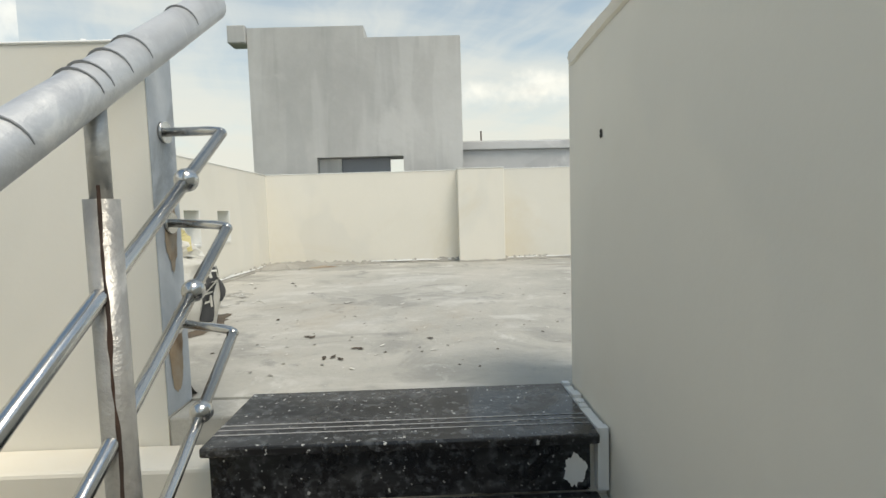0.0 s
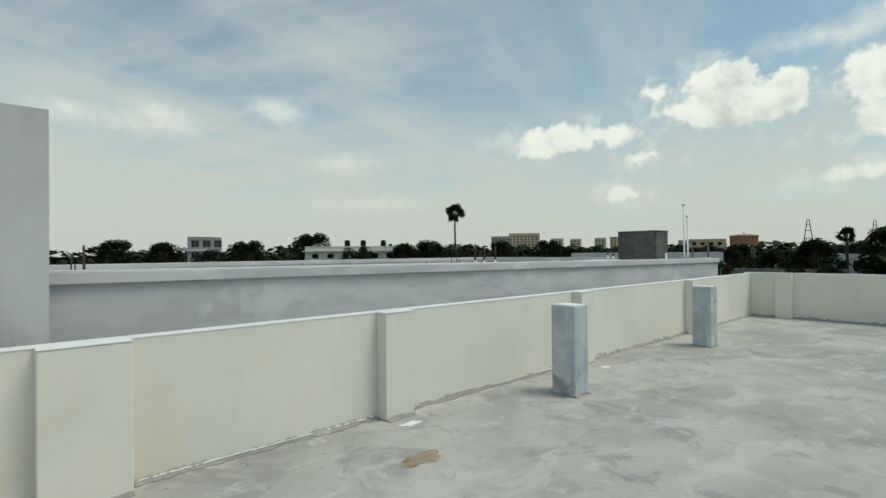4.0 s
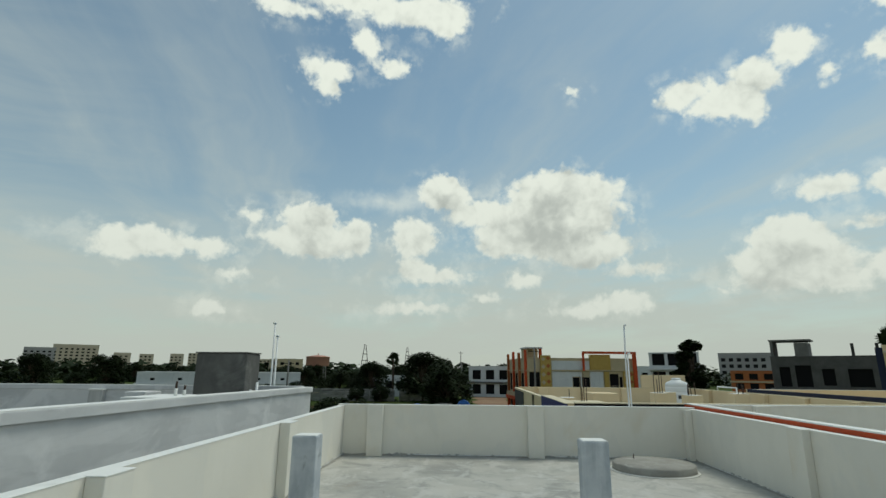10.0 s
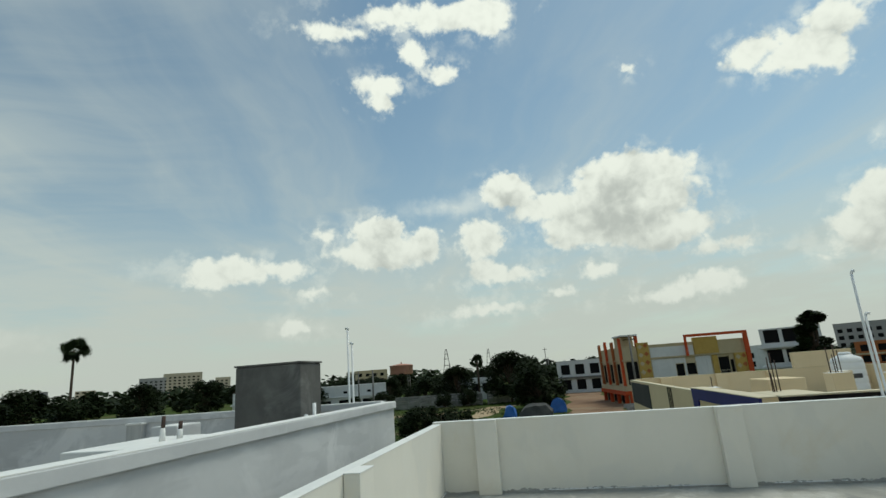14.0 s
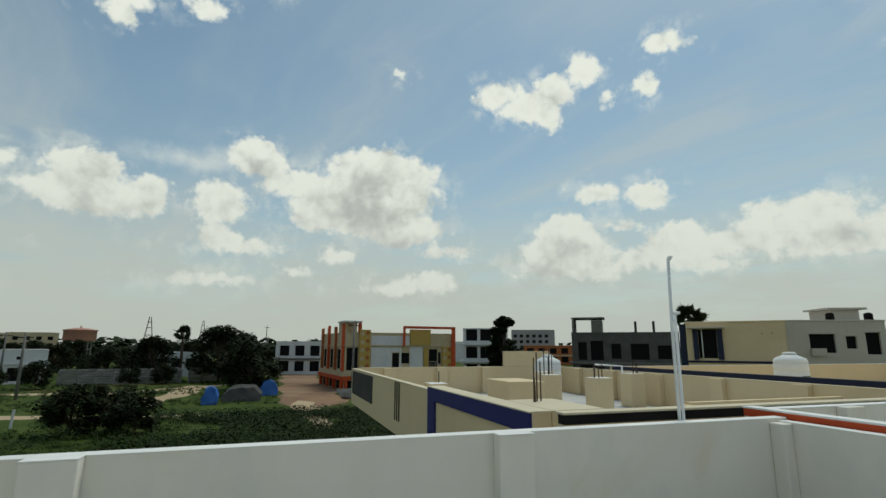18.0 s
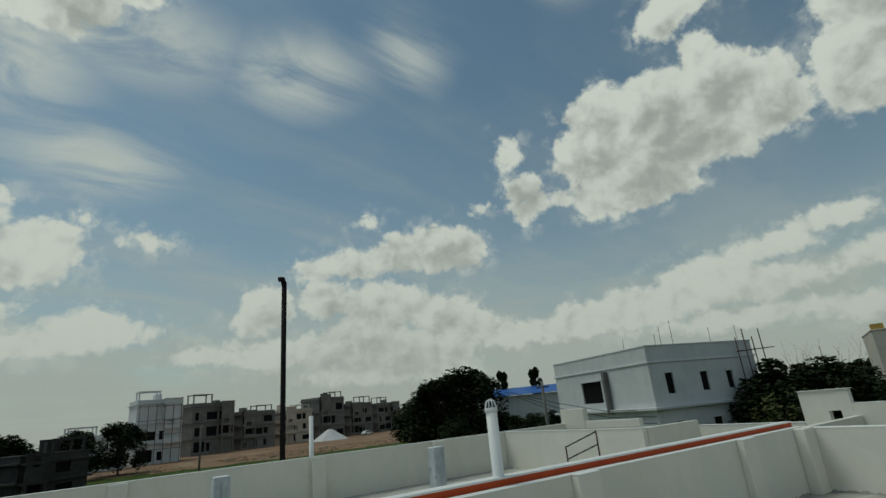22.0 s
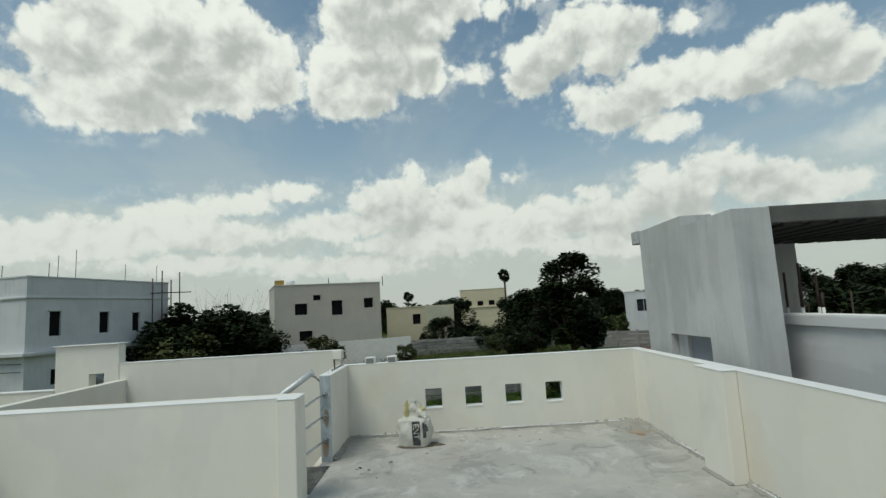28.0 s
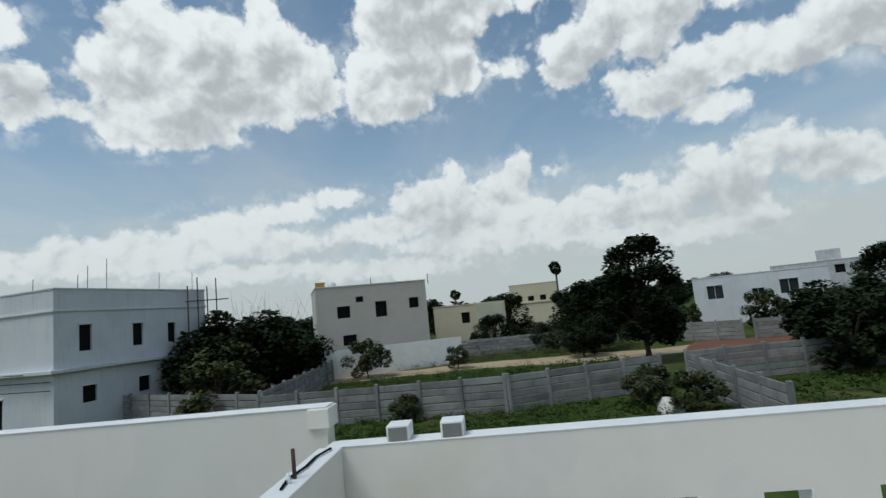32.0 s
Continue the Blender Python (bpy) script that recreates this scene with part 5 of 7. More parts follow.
part("west_wall", box(-1.41 + 0.3, -1.2 + 0.3, 5.565 - 6.5, 7.15 - 6.5, -0.05, 2.16), GREY_PAINT, head_room)
part("west_pier", box(-1.41 + 0.3, -1.2 + 0.3, 8.62 - 6.5, 10.6 - 6.5, -0.05, 2.16), GREY_PAINT, head_room)
part("rear_pier", box(0.3 + 0.3, 0.75 + 0.3, 10.2 - 6.5, 10.6 - 6.5, -0.05, 2.16), GREY_PAINT, head_room)
part("roof_slab", box(-1.40 + 0.3, 0.77 + 0.3, 5.565 - 6.5, 10.62 - 6.5, 2.165, 2.33, 0.01), CEMENT_RAW, head_room, "dark raw concrete slab")
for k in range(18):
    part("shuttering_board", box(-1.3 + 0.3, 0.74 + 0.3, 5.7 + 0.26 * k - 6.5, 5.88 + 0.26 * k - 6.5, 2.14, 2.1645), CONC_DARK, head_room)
for k, (x, h) in enumerate(((0.45, 1.5), (0.55, 1.35), (0.66, 1.6), (0.72, 1.3))):
    part("rebar", tube(bmesh.new(), [(x + 0.3, 6.0 - 6.5 + 0.13 * k, 0), (x + 0.32, 6.02 - 6.5 + 0.13 * k, h - 0.1)], 0.008, 6), REBAR, head_room)


def bars(x, y, z, hs, rngk, name="rebar_bundle", w=0.1, thick=0.009):
    c = thing(name, (x, y, z), "bundle of rusty bars sticking up from a column", "rebar", "rebar bundles")
    r = random.Random(rngk)
    for h in hs:
        a, b = r.uniform(-w, w), r.uniform(-w, w)
        part("bar", tube(bmesh.new(), [(a, b, -0.02), (a + r.uniform(-0.02, 0.02), b, h)], thick, 6), REBAR, c)


def low_column(x, y, z, w, d, h, mat, name, label, seed, rods=()):
    c = thing(name, (x, y, z), label, "column", name + " group")
    part("shaft", box(-w / 2, w / 2, -d / 2, d / 2, 0, h, 0.012), mat, c)
    part("column_top", box(-w / 2 + 0.01, w / 2 - 0.01, -d / 2 + 0.01, d / 2 - 0.01, h + 0.0005, h + 0.006), WHITE, c)
    if rods:
        bars(x, y, z + h, rods, seed, w=min(w, d) / 2.6, thick=0.009 if x < 15 else 0.014)


low_column(1.45, 9.6, 0, 0.42, 0.42, 0.95, CEMENT_RAW, "raw_column_stub", "short raw grey cement column stub", 1, (0.5, 0.35, 0.45))
low_column(12.05, 8.5, 0, 0.5, 0.4, 1.165, GREY_BRUSHED, "primed_column_stub", "grey primed column stub with a white top", 8)
low_column(4.6, 9.6, 0, 0.42, 0.42, 0.95, CEMENT_RAW, "raw_column_stub", "short raw grey cement column stub", 2, (0.3, 0.25))
low_column(8.3, 9.3, 0, 0.42, 0.42, 0.98, CEMENT_RAW, "raw_column_stub", "short raw grey cement column stub", 3, (0.42, 0.28, 0.36))
bars(1.02, 6.2, 0.0, (1.5,), 6)
slab_table = single("cement_slab", box(-0.55, 0.55, -0.3, 0.3, 0, 0.09, 0.01), WHITE, "white topped cement slab on the next terrace", "slab", at=(10.4, 6.6, 1.05))
part("slab_leg", box(-0.4, 0.4, -0.2, 0.2, -1.05, -0.001), GREY_PAINT, slab_table)
tank = thing("cement_tank", (12.0, 6.9, 0), "dark raw cement water tank block", "water tank", yaw=0)
bm = box(-0.30, 0.30, -0.47, 0.47, 0, 1.86, 0.02)
part("tank_body", bm, CEMENT_RAW, tank)
part("tank_rim", box(-0.315, 0.315, -0.485, 0.485, 1.862, 1.885, 0.006), CEMENT_RAW, tank)
for y, h in ((-0.95, 0.42), (-0.85, 0.3)):
    part("stub_pipe", tube(bmesh.new(), [(-0.9, y, 0.85), (-0.9, y, 0.95 + h)], 0.02, 10), PLASTIC, tank)
for k, (y, h) in enumerate(((0, 6.75), (0.35, 6.3))):
    m = thing("white_pipe_mast", (20.2 + 0.1 * k, 9.25 - y * 0.25, GZ), "slim white plastic vent pipe", "pipe", "pipe masts")
    part("pipe", tube(bmesh.new(), [(0, 0, 0), (0, 0.02, h)], 0.03, 12), PLASTIC, m)
    part("pipe_cap", tube(bmesh.new(), [(0, 0.0, h), (0, 0.02, h + 0.035), (0, 0.09, h + 0.03)], 0.036, 12), PLASTIC, m)

# ---- next terrace to the south, with the orange band ----
sn = structure("roof_south", box(0.9, 13.3, -9.1, -1.86, -3.6, 0.02), CREAM, "white painted house below its roof terrace", "house")
part("screed", box(1.0, 13.25, -9.0, -2.0, 0.02, 0.06), FLOOR, sn, "grey cement terrace floor")
s1 = structure("wall_orange", box(1.0, 13.3, -2.0, -1.87, 0.06, 0.88), CREAM, "low white parapet with an orange painted band")
part("band", box(1.0, 13.3, -1.99, -1.862, 0.885, 0.965), ORANGE, s1, "orange red painted band")
part("coping", box(0.99, 13.31, -2.01, -1.855, 0.9655, 0.985, 0.003, 1), WHITE, s1)
s2 = structure("wall_next_south", box(-1.3, 13.3, -9.1, -8.98, 0.02, 0.95), CREAM, "white painted far parapet of the next terrace")
part("coping", box(-1.3, 13.31, -9.11, -8.97, 0.9505, 0.962), WHITE, s2)
for x in (3.0, 6.0, 9.6):
    part("pilaster", box(x, x + 0.3, -8.979, -8.87, 0.06, 0.94, 0.008), CREAM, s2)
s3 = structure("wall_next_east", box(13.18, 13.3, -8.97, -2.01, 0.02, 0.95), CREAM, "white painted side parapet of the next terrace")
part("coping", box(13.17, 13.31, -8.97, -2.01, 0.9505, 0.962), WHITE, s3)
for y in (-3.4, -6.4):
    part("pilaster", box(13.06, 13.179, y, y + 0.3, 0.06, 0.955, 0.008), CREAM, s3)
s4 = structure("wall_next_west", box(-1.4, -1.28, -8.97, -2.66, -2.6, 0.79), CREAM, "white painted side wall of the next house")
part("coping", box(-1.41, -1.27, -8.97, -2.66, 0.7905, 0.802), WHITE, s4)
part("tall_post", box(-1.43, -1.25, -9.1, -8.2, 0.8025, 1.34, 0.01), CREAM, s4)
part("raised_wall", box(-1.42, -1.26, -8.195, -6.4, 0.8025, 1.0, 0.01), CREAM, s4)
s5 = structure("wall_next_stair", box(0.9, 1.02, -8.97, -4.6, -2.6, 0.94), CREAM, "white painted stair wall of the next house")
part("coping", box(0.89, 1.03, -8.97, -4.6, 0.9405, 0.952), WHITE, s5)
part("return_wall", box(-0.9, 0.88, -4.72, -4.6, -2.6, 0.94), CREAM, s5)
for x, y in ((8.3, -7.6), (4.1, -7.5), (11.2, -5.2)):
    low_column(x, y, 0.06, 0.26, 0.26, 0.86, COLUMN, "washed_column_stub", "short column stub washed with thin white paint", 5)
single("cement_block", box(-0.28, 0.28, -0.2, 0.2, 0, 0.12, 0.01), WHITE, "low white washed cement block on the next terrace", "block", at=(7.2, -7.8, 0.06))
single("cement_block", box(-0.25, 0.25, -0.2, 0.2, 0, 0.2, 0.01), WHITE, "low white washed cement block on the next terrace", "block", at=(3.0, -5.6, 0.06))
hand_rail = thing("small_railing", (1.7, -5.2, 0.06), "short dark steel stair railing", "railing")
for k in range(3):
    part("bar", tube(bmesh.new(), [(0, -0.9, 0.12 + 0.24 * k), (0, 0.0, 0.42 + 0.24 * k)], 0.014, 8), REBAR, hand_rail)
for y, h in ((-0.9, 0.62), (0.0, 0.92)):
    part("upright", tube(bmesh.new(), [(0, y, 0), (0, y, h)], 0.016, 8), REBAR, hand_rail)
vent = thing("vent_pipe", (6.77, -1.93, -0.5), "stout white vent pipe with a slotted cowl", "pipe")
part("pipe", tube(bmesh.new(), [(0, 0.0, 0), (0, 0.0, 2.1)], 0.056, 18), PLASTIC, vent)
cowl = part("cowl", lathe(bmesh.new(), [(0.066, 2.08), (0.066, 2.11), (0.06, 2.12)], 18), PLASTIC, vent)
for k in range(10):
    a = 2 * math.pi * k / 10
    part("cowl_slat", tube(bmesh.new(), [(0.06 * math.cos(a), 0.06 * math.sin(a), 2.12), (0.045 * math.cos(a), 0.045 * math.sin(a), 2.18), (0.01 * math.cos(a), 0.01 * math.sin(a), 2.2)], 0.005, 6), PLASTIC, cowl)
bp = thing("black_pole", (6.68, -9.7, -3.6), "tall black plastic pipe standing behind the parapet", "pole")
part("pipe", tube(bmesh.new(), [(0, 0, 0), (0.02, 0, 5), (0.0, 0, 8.55)], 0.06, 14), BLACK, bp)
part("pipe_end", tube(bmesh.new(), [(0.0, 0, 8.5), (0.05, 0, 8.65), (0.13, 0, 8.62)], 0.066, 14), BLACK, bp)
wp = thing("white_post", (6.05, -9.7, -3.6), "white painted post behind the parapet", "post")
part("shaft", tube(bmesh.new(), [(0, 0, 0), (0, 0, 5.4)], 0.05, 12), PLASTIC, wp)
pb = thing("pipe_mast", (13.5, -7.9, -0.5), "slim white pipe mast on the neighbouring parapet", "pipe", "pipe masts")
part("pipe", tube(bmesh.new(), [(0, 0, 0), (0.0, 0, 3.2)], 0.016, 12), PLASTIC, pb)
part("pipe", tube(bmesh.new(), [(0.06, 0, 0), (0.06, 0, 2.5)], 0.014, 12), PLASTIC, pb)

# ---- next house to the east: beige with blue and black trim ----
eb = structure("roof_east", box(13.5, 27.4, -8.0, 0.22, -0.36, -0.15), BEIGE, "beige house below its roof terrace", "house")
part("house_wall", box(14.3, 26.9, -7.9, -1.3, -3.6, -0.3605), BEIGE, eb)
part("screed", box(13.7, 27.3, -7.9, 0.1, -0.15, -0.1), GREY_PAINT, eb, "pale grey cement terrace floor")
n1 = structure("wall_beige_north", box(18.2, 27.75, 0.1, 0.24, -0.36, 0.82), BEIGE, "beige parapet with a dark end panel")
part("coping", box(18.2, 27.76, 0.09, 0.25, 0.8205, 0.835), YELLOW, n1)
part("dark_panel", box(23.7, 27.5, 0.2405, 0.262, 0.0, 0.76, 0.004), CONC_DARK, n1, "dark grey panel")
for k in range(3):
    part("stripe", box(20.4 + 0.2 * k, 20.49 + 0.2 * k, 0.2405, 0.25, -0.05, 0.81), BLACK, n1, "thin black stripe")
bf = structure("wall_blue_portal", box(14.06, 17.9, 0.30, 0.34, 0.68, 0.90), BLUE, "deep blue painted portal round a beige panel")
part("leg", box(17.5, 17.9, 0.30, 0.339, -2.0, 0.6795), BLUE, bf)
part("leg", box(14.06, 14.5, 0.30, 0.339, -2.0, 0.6795), BLUE, bf)
part("panel", box(14.5, 17.5, 0.1, 0.302, -2.0, 0.6795), BEIGE, bf, "beige panel")
part("beam_back", box(14.06, 17.9, 0.06, 0.2995, 0.68, 0.90), BEIGE, bf)
part("coping", box(14.05, 17.91, 0.05, 0.345, 0.9005, 0.915), YELLOW, bf)
part("end_pier", box(14.05, 15.2, -0.62, 0.055, -0.1, 0.90, 0.01), BEIGE, bf)
part("pier_cap", box(14.04, 15.21, -0.63, 0.049, 0.9005, 0.92, 0.004, 1), YELLOW, bf)
bars(14.85, -0.2, 0.92, (0.62, 0.5, 0.55, 0.3), 77, w=0.14)
w1 = structure("wall_beige_west", box(13.5, 13.62, -8.0, 0.25, -0.6, 0.85), BEIGE, "beige parapet with a black band")
part("band", box(13.485, 13.60, -8.0, 0.25, 0.8505, 0.94), BLACK, w1, "black painted band")
part("coping", box(13.49, 13.66, -8.0, 0.25, 0.9405, 0.965, 0.004, 1), YELLOW, w1)
e1 = structure("wall_beige_east", box(27.26, 27.4, -8.0, 0.09, -0.15, 0.86), BEIGE, "beige parapet with pilasters")
part("coping", box(27.25, 27.41, -8.0, 0.09, 0.8605, 0.872), YELLOW, e1)
for y in (-1.2, -3.2, -5.0):
    part("pilaster", box(27.08, 27.259, y, y + 0.4, -0.1, 0.85, 0.01), BEIGE, e1)
part("tall_section", box(27.24, 27.42, -7.6, -5.6, 0.8725, 1.45, 0.01), BEIGE, e1)
so = structure("wall_beige_south", box(13.5, 27.4, -8.12, -8.0, -0.6, 0.84), BEIGE, "beige parapet with pilasters")
part("coping", box(13.5, 27.41, -8.13, -7.99, 0.8405, 0.852), YELLOW, so)
for x in (17.0, 19.2, 21.4, 23.6, 25.6):
    part("pilaster", box(x, x + 0.4, -7.999, -7.85, -0.1, 0.83, 0.01), BEIGE, so)
part("cross_wall", box(13.64, 16.4, -4.0, -3.88, -0.1, 0.62), BEIGE, so)
part("cross_wall", box(16.28, 16.4, -7.84, -4.01, -0.1, 0.66), BEIGE, so)
part("wall_pipe", tube(bmesh.new(), [(22.9, -7.7, -0.1), (22.9, -7.7, 1.02), (24.4, -7.7, 1.02), (24.4, -7.7, 0.9)], 0.03, 8), PLASTIC, so, "bent white water pipe")
part("wall_pipe", tube(bmesh.new(), [(15.0, -3.94, 0.625), (15.0, -3.94, 0.72), (15.12, -3.94, 0.74)], 0.025, 8), CONC, so)
for x, y, w, d, h, rods in ((20.2, -4.9, 0.5, 0.5, 0.95, (0.36, 0.3, 0.34, 0.4)), (21.9, -4.45, 0.5, 0.5, 0.95, (0.75, 0.6, 0.7, 0.5)), (21.8, -7.2, 0.5, 0.5, 0.95, (0.3, 0.4, 0.35)), (24.2, -5.6, 0.5, 0.5, 0.9, ()), (22.2, -1.2, 0.6, 0.5, 0.75, (0.3,)), (20.6, -1.0, 0.7, 0.5, 0.68, ())):
    low_column(x, y, -0.1, w, d, h, BEIGE, "beige_column_stub", "beige painted column stub on the next roof", int(x * 10), rods)
single("parapet_box", box(-0.5, 0.5, -0.35, 0.35, 0, 1.1, 0.015), BEIGE, "beige painted box pier behind the portal", "pier", at=(17.8, -1.35, -0.1))


def water_tank(x, y, z, r, h, label="white plastic roof water tank with ribbed sides"):
    c = thing("water_tank", (x, y, z), label, "water tank", "white roof tanks")
    prof = [(r * 0.98, 0)]
    for k in range(5):
        z0 = h * 0.78 * k / 5
        prof += [(r, z0 + 0.02), (r, z0 + h * 0.12), (r * 0.97, z0 + h * 0.135), (r * 0.97, z0 + h * 0.15)]
    prof += [(r, h * 0.8), (r * 0.9, h * 0.88), (r * 0.45, h * 0.95), (r * 0.42, h * 0.96)]
    part("tank_body", lathe(bmesh.new(), prof, 28), PLASTIC, c)
    part("lid", lathe(bmesh.new(), [(r * 0.4, h * 0.962), (r * 0.4, h), (r * 0.3, h * 1.02)], 20), PLASTIC, c)
    part("badge", box(-r - 0.006, -r + 0.03, -r * 0.3, r * 0.3, h * 0.42, h * 0.52), INK, c, "dark printed mark")


water_tank(25.5, -6.5, -0.1, 0.47, 1.42)
# house with the navy band, further south-east
nb = structure("roof_far_east", box(14.4, 26.5, -27.5, -9.9, -3.6, -0.05), BEIGE, "beige house beyond with a navy roof band", "house")
for x0, x1, y0, y1 in ((14.4, 26.5, -27.5, -27.36), (26.36, 26.5, -27.35, -9.9), (14.4, 14.54, -27.35, -9.9)):
    part("parapet", box(x0, x1, y0, y1, -0.05, 0.86), BEIGE, nb)
    part("coping", box(x0, x1, y0 - 0.01, y1 + 0.01, 0.8605, 0.872), WHITE, nb)
part("parapet", box(14.55, 26.35, -10.0, -9.9, -0.05, 0.74), BEIGE, nb)
part("navy_band", box(14.55, 26.35, -10.02, -9.88, 0.7405, 0.88), NAVY, nb, "navy painted band")
for k in range(6):
    part("pilaster", box(15.6 + 1.8 * k, 16.0 + 1.8 * k, -27.359, -27.2, -0.05, 0.85, 0.01), BEIGE, nb)
    part("pilaster_cap", box(15.5 + 1.8 * k, 16.1 + 1.8 * k, -27.35, -27.1, 0.8725, 0.885), WHITE, nb)

# ---- the ground and its tracks ----
structure("ground", box(-2600, 2600, -2600, 2600, GZ - 1, GZ), GROUND, "scrubby green and brown open ground", "ground")


def patch(name, pts, z, mat, label, category="track", wob=0.8, seed=1):
    """A flat worn area with an uneven outline through pts."""
    r = random.Random(seed)
    bm = bmesh.new()
    loop = []
    for a, b in zip(pts, pts[1:] + pts[:1]):
        n = max(1, int(math.hypot(b[0] - a[0], b[1] - a[1]) / 3))
        for k in range(n):
            loop.append((a[0] + (b[0] - a[0]) * k / n + r.uniform(-wob, wob), a[1] + (b[1] - a[1]) * k / n + r.uniform(-wob, wob)))
    vs = [bm.verts.new((x, y, z)) for x, y in loop]
    f = bm.faces.new(vs)
    bmesh.ops.triangulate(bm, faces=[f])
    return structure(name, bm, mat, label, category)


patch("dirt_road_east", [(53.5, -0.8), (57, 1.6), (63, 2.2), (80, 1.9), (105, 1.6), (130, 0.5), (130, -4.4), (108, -4.5), (68, -4.4), (63, -5.0), (58, -3.4)], GZ + 0.01, DIRT, "red brown unpaved road", seed=2)
patch("path_east", [(36, -2), (38, -1.0), (56, 1.5), (62, 0.2), (60, -0.8), (45, -1.5)], GZ + 0.014, SAND, "narrow trodden path through the scrub", wob=0.3, seed=3)
patch("track_east", [(58, 16), (60, 13), (84, 10), (86, 13)], GZ + 0.012, SAND, "pale trodden strip across the field", seed=4)
patch("track_east", [(44, 22), (66, 36), (66, 38), (43, 26)], GZ + 0.012, SAND, "pale trodden strip across the field", seed=14)
patch("track_east", [(76, 31), (74.5, 20), (82, 11), (87, 6.3), (88.5, 7.5), (84, 12.5), (77, 20.5), (78.5, 31)], GZ + 0.016, SAND, "pale trodden strip across the field", wob=0.5, seed=24)
patch("track_east", [(54.5, 23), (52.8, 15), (52.4, 8), (53.8, 8), (54.6, 15), (56.5, 22.5)], GZ + 0.018, SAND, "pale trodden strip across the field", wob=0.4, seed=25)
patch("track_west", [(-46, -22), (-40.5, -22), (-41.5, 0), (-40, 16), (-44, 40), (-49, 40), (-45.5, 14), (-46, 0)], GZ + 0.01, SAND, "pale sandy track between the plots", seed=5)
patch("track_north_west", [(-52, 42), (-30, 30), (-29, 34), (-50, 52)], GZ + 0.012, SAND, "pale sandy track between the plots", seed=6)
patch("bare_earth_south", [(24, -100), (34, -190), (-40, -260), (-120, -200), (-62, -100), (-20, -92)], GZ + 0.01, DIRT, "bare red brown building ground", "ground", 2.0, 7)
patch("red_soil_plot", [(-48, 20), (-46.5, 24), (-45.5, 31), (-34, 30), (-33, 17), (-42, 17)], GZ + 0.015, REDSOIL, "dug red soil inside a fenced plot", "ground", 0.8, 8)

# ---- precast fences ----


def plank_mesh(name, length, h):
    bm = box(0, length, -0.03, 0.03, 0, h, 0.016, 1)
    me = bpy.data.meshes.new(name)
    bm.to_mesh(me)
    bm.free()
    me.materials.append(FENCE)
    return me


PANEL = plank_mesh("fence_plank", 1.96, 0.312)
POST = bpy.data.meshes.new("fence_post")
bmp = box(-0.08, 0.08, -0.09, 0.09, 0, 1.86, 0.015, 1)
bmp.to_mesh(POST)
bmp.free()
POST.materials.append(FENCE)


def fence(a, b, rows=5, z=GZ, tint_seed=1):
    L = math.hypot(b[0] - a[0], b[1] - a[1])
    yaw = math.degrees(math.atan2(b[1] - a[1], b[0] - a[0]))
    f = thing("precast_fence", (a[0], a[1], z), "weathered grey precast concrete plank fence", "fence", "plot fences", yaw=yaw)
    r = random.Random(tint_seed)
    n = int(L / 2.1)
    for k in range(n + 1):
        o = new("post", POST)
        o.parent = f
        o.matrix_basis = pose(2.1 * k, 0, 0, r.uniform(-1.5, 1.5), r.uniform(-1, 1), 0)
        if k < n:
            for j in range(rows):
                o = new("plank", PANEL)
                o.parent = f
                o.matrix_basis = pose(2.1 * k + 0.07, 0, 0.02 + 0.352 * j, r.uniform(-3, 3), r.uniform(-0.4, 0.4), 0)


fence((-24.0, -10.4), (-23.6, 2.2), 5, tint_seed=3)
fence((-23.6, 2.4), (-26.6, 11.4), 5, tint_seed=15)
fence((-26.4, 11.8), (-14.2, 11.0), 5, tint_seed=4)
fence((-27.0, 12.0), (-28.4, 29.0), 5, tint_seed=5)
fence((-25.4, -11.0), (-42.5, -12.4), 5, tint_seed=6)
fence((-33.5, -29.5), (-24.4, -9.8), 5, tint_seed=7)
fence((-53.6, -6.0), (-54.5, 15.5), 5, tint_seed=8)
fence((-51.0, 17.0), (-46.3, 24.7), 5, tint_seed=9)
fence((-46.2, 25.0), (-44.6, 33.6), 5, tint_seed=10)
fence((-44.4, 33.8), (-29.0, 31.0), 5, tint_seed=11)
fence((90.6, 30.0), (91.8, 14.6), 6, tint_seed=12)
fence((92.0, 14.4), (99.0, 6.6), 6, tint_seed=13)

# ---- buildings ----


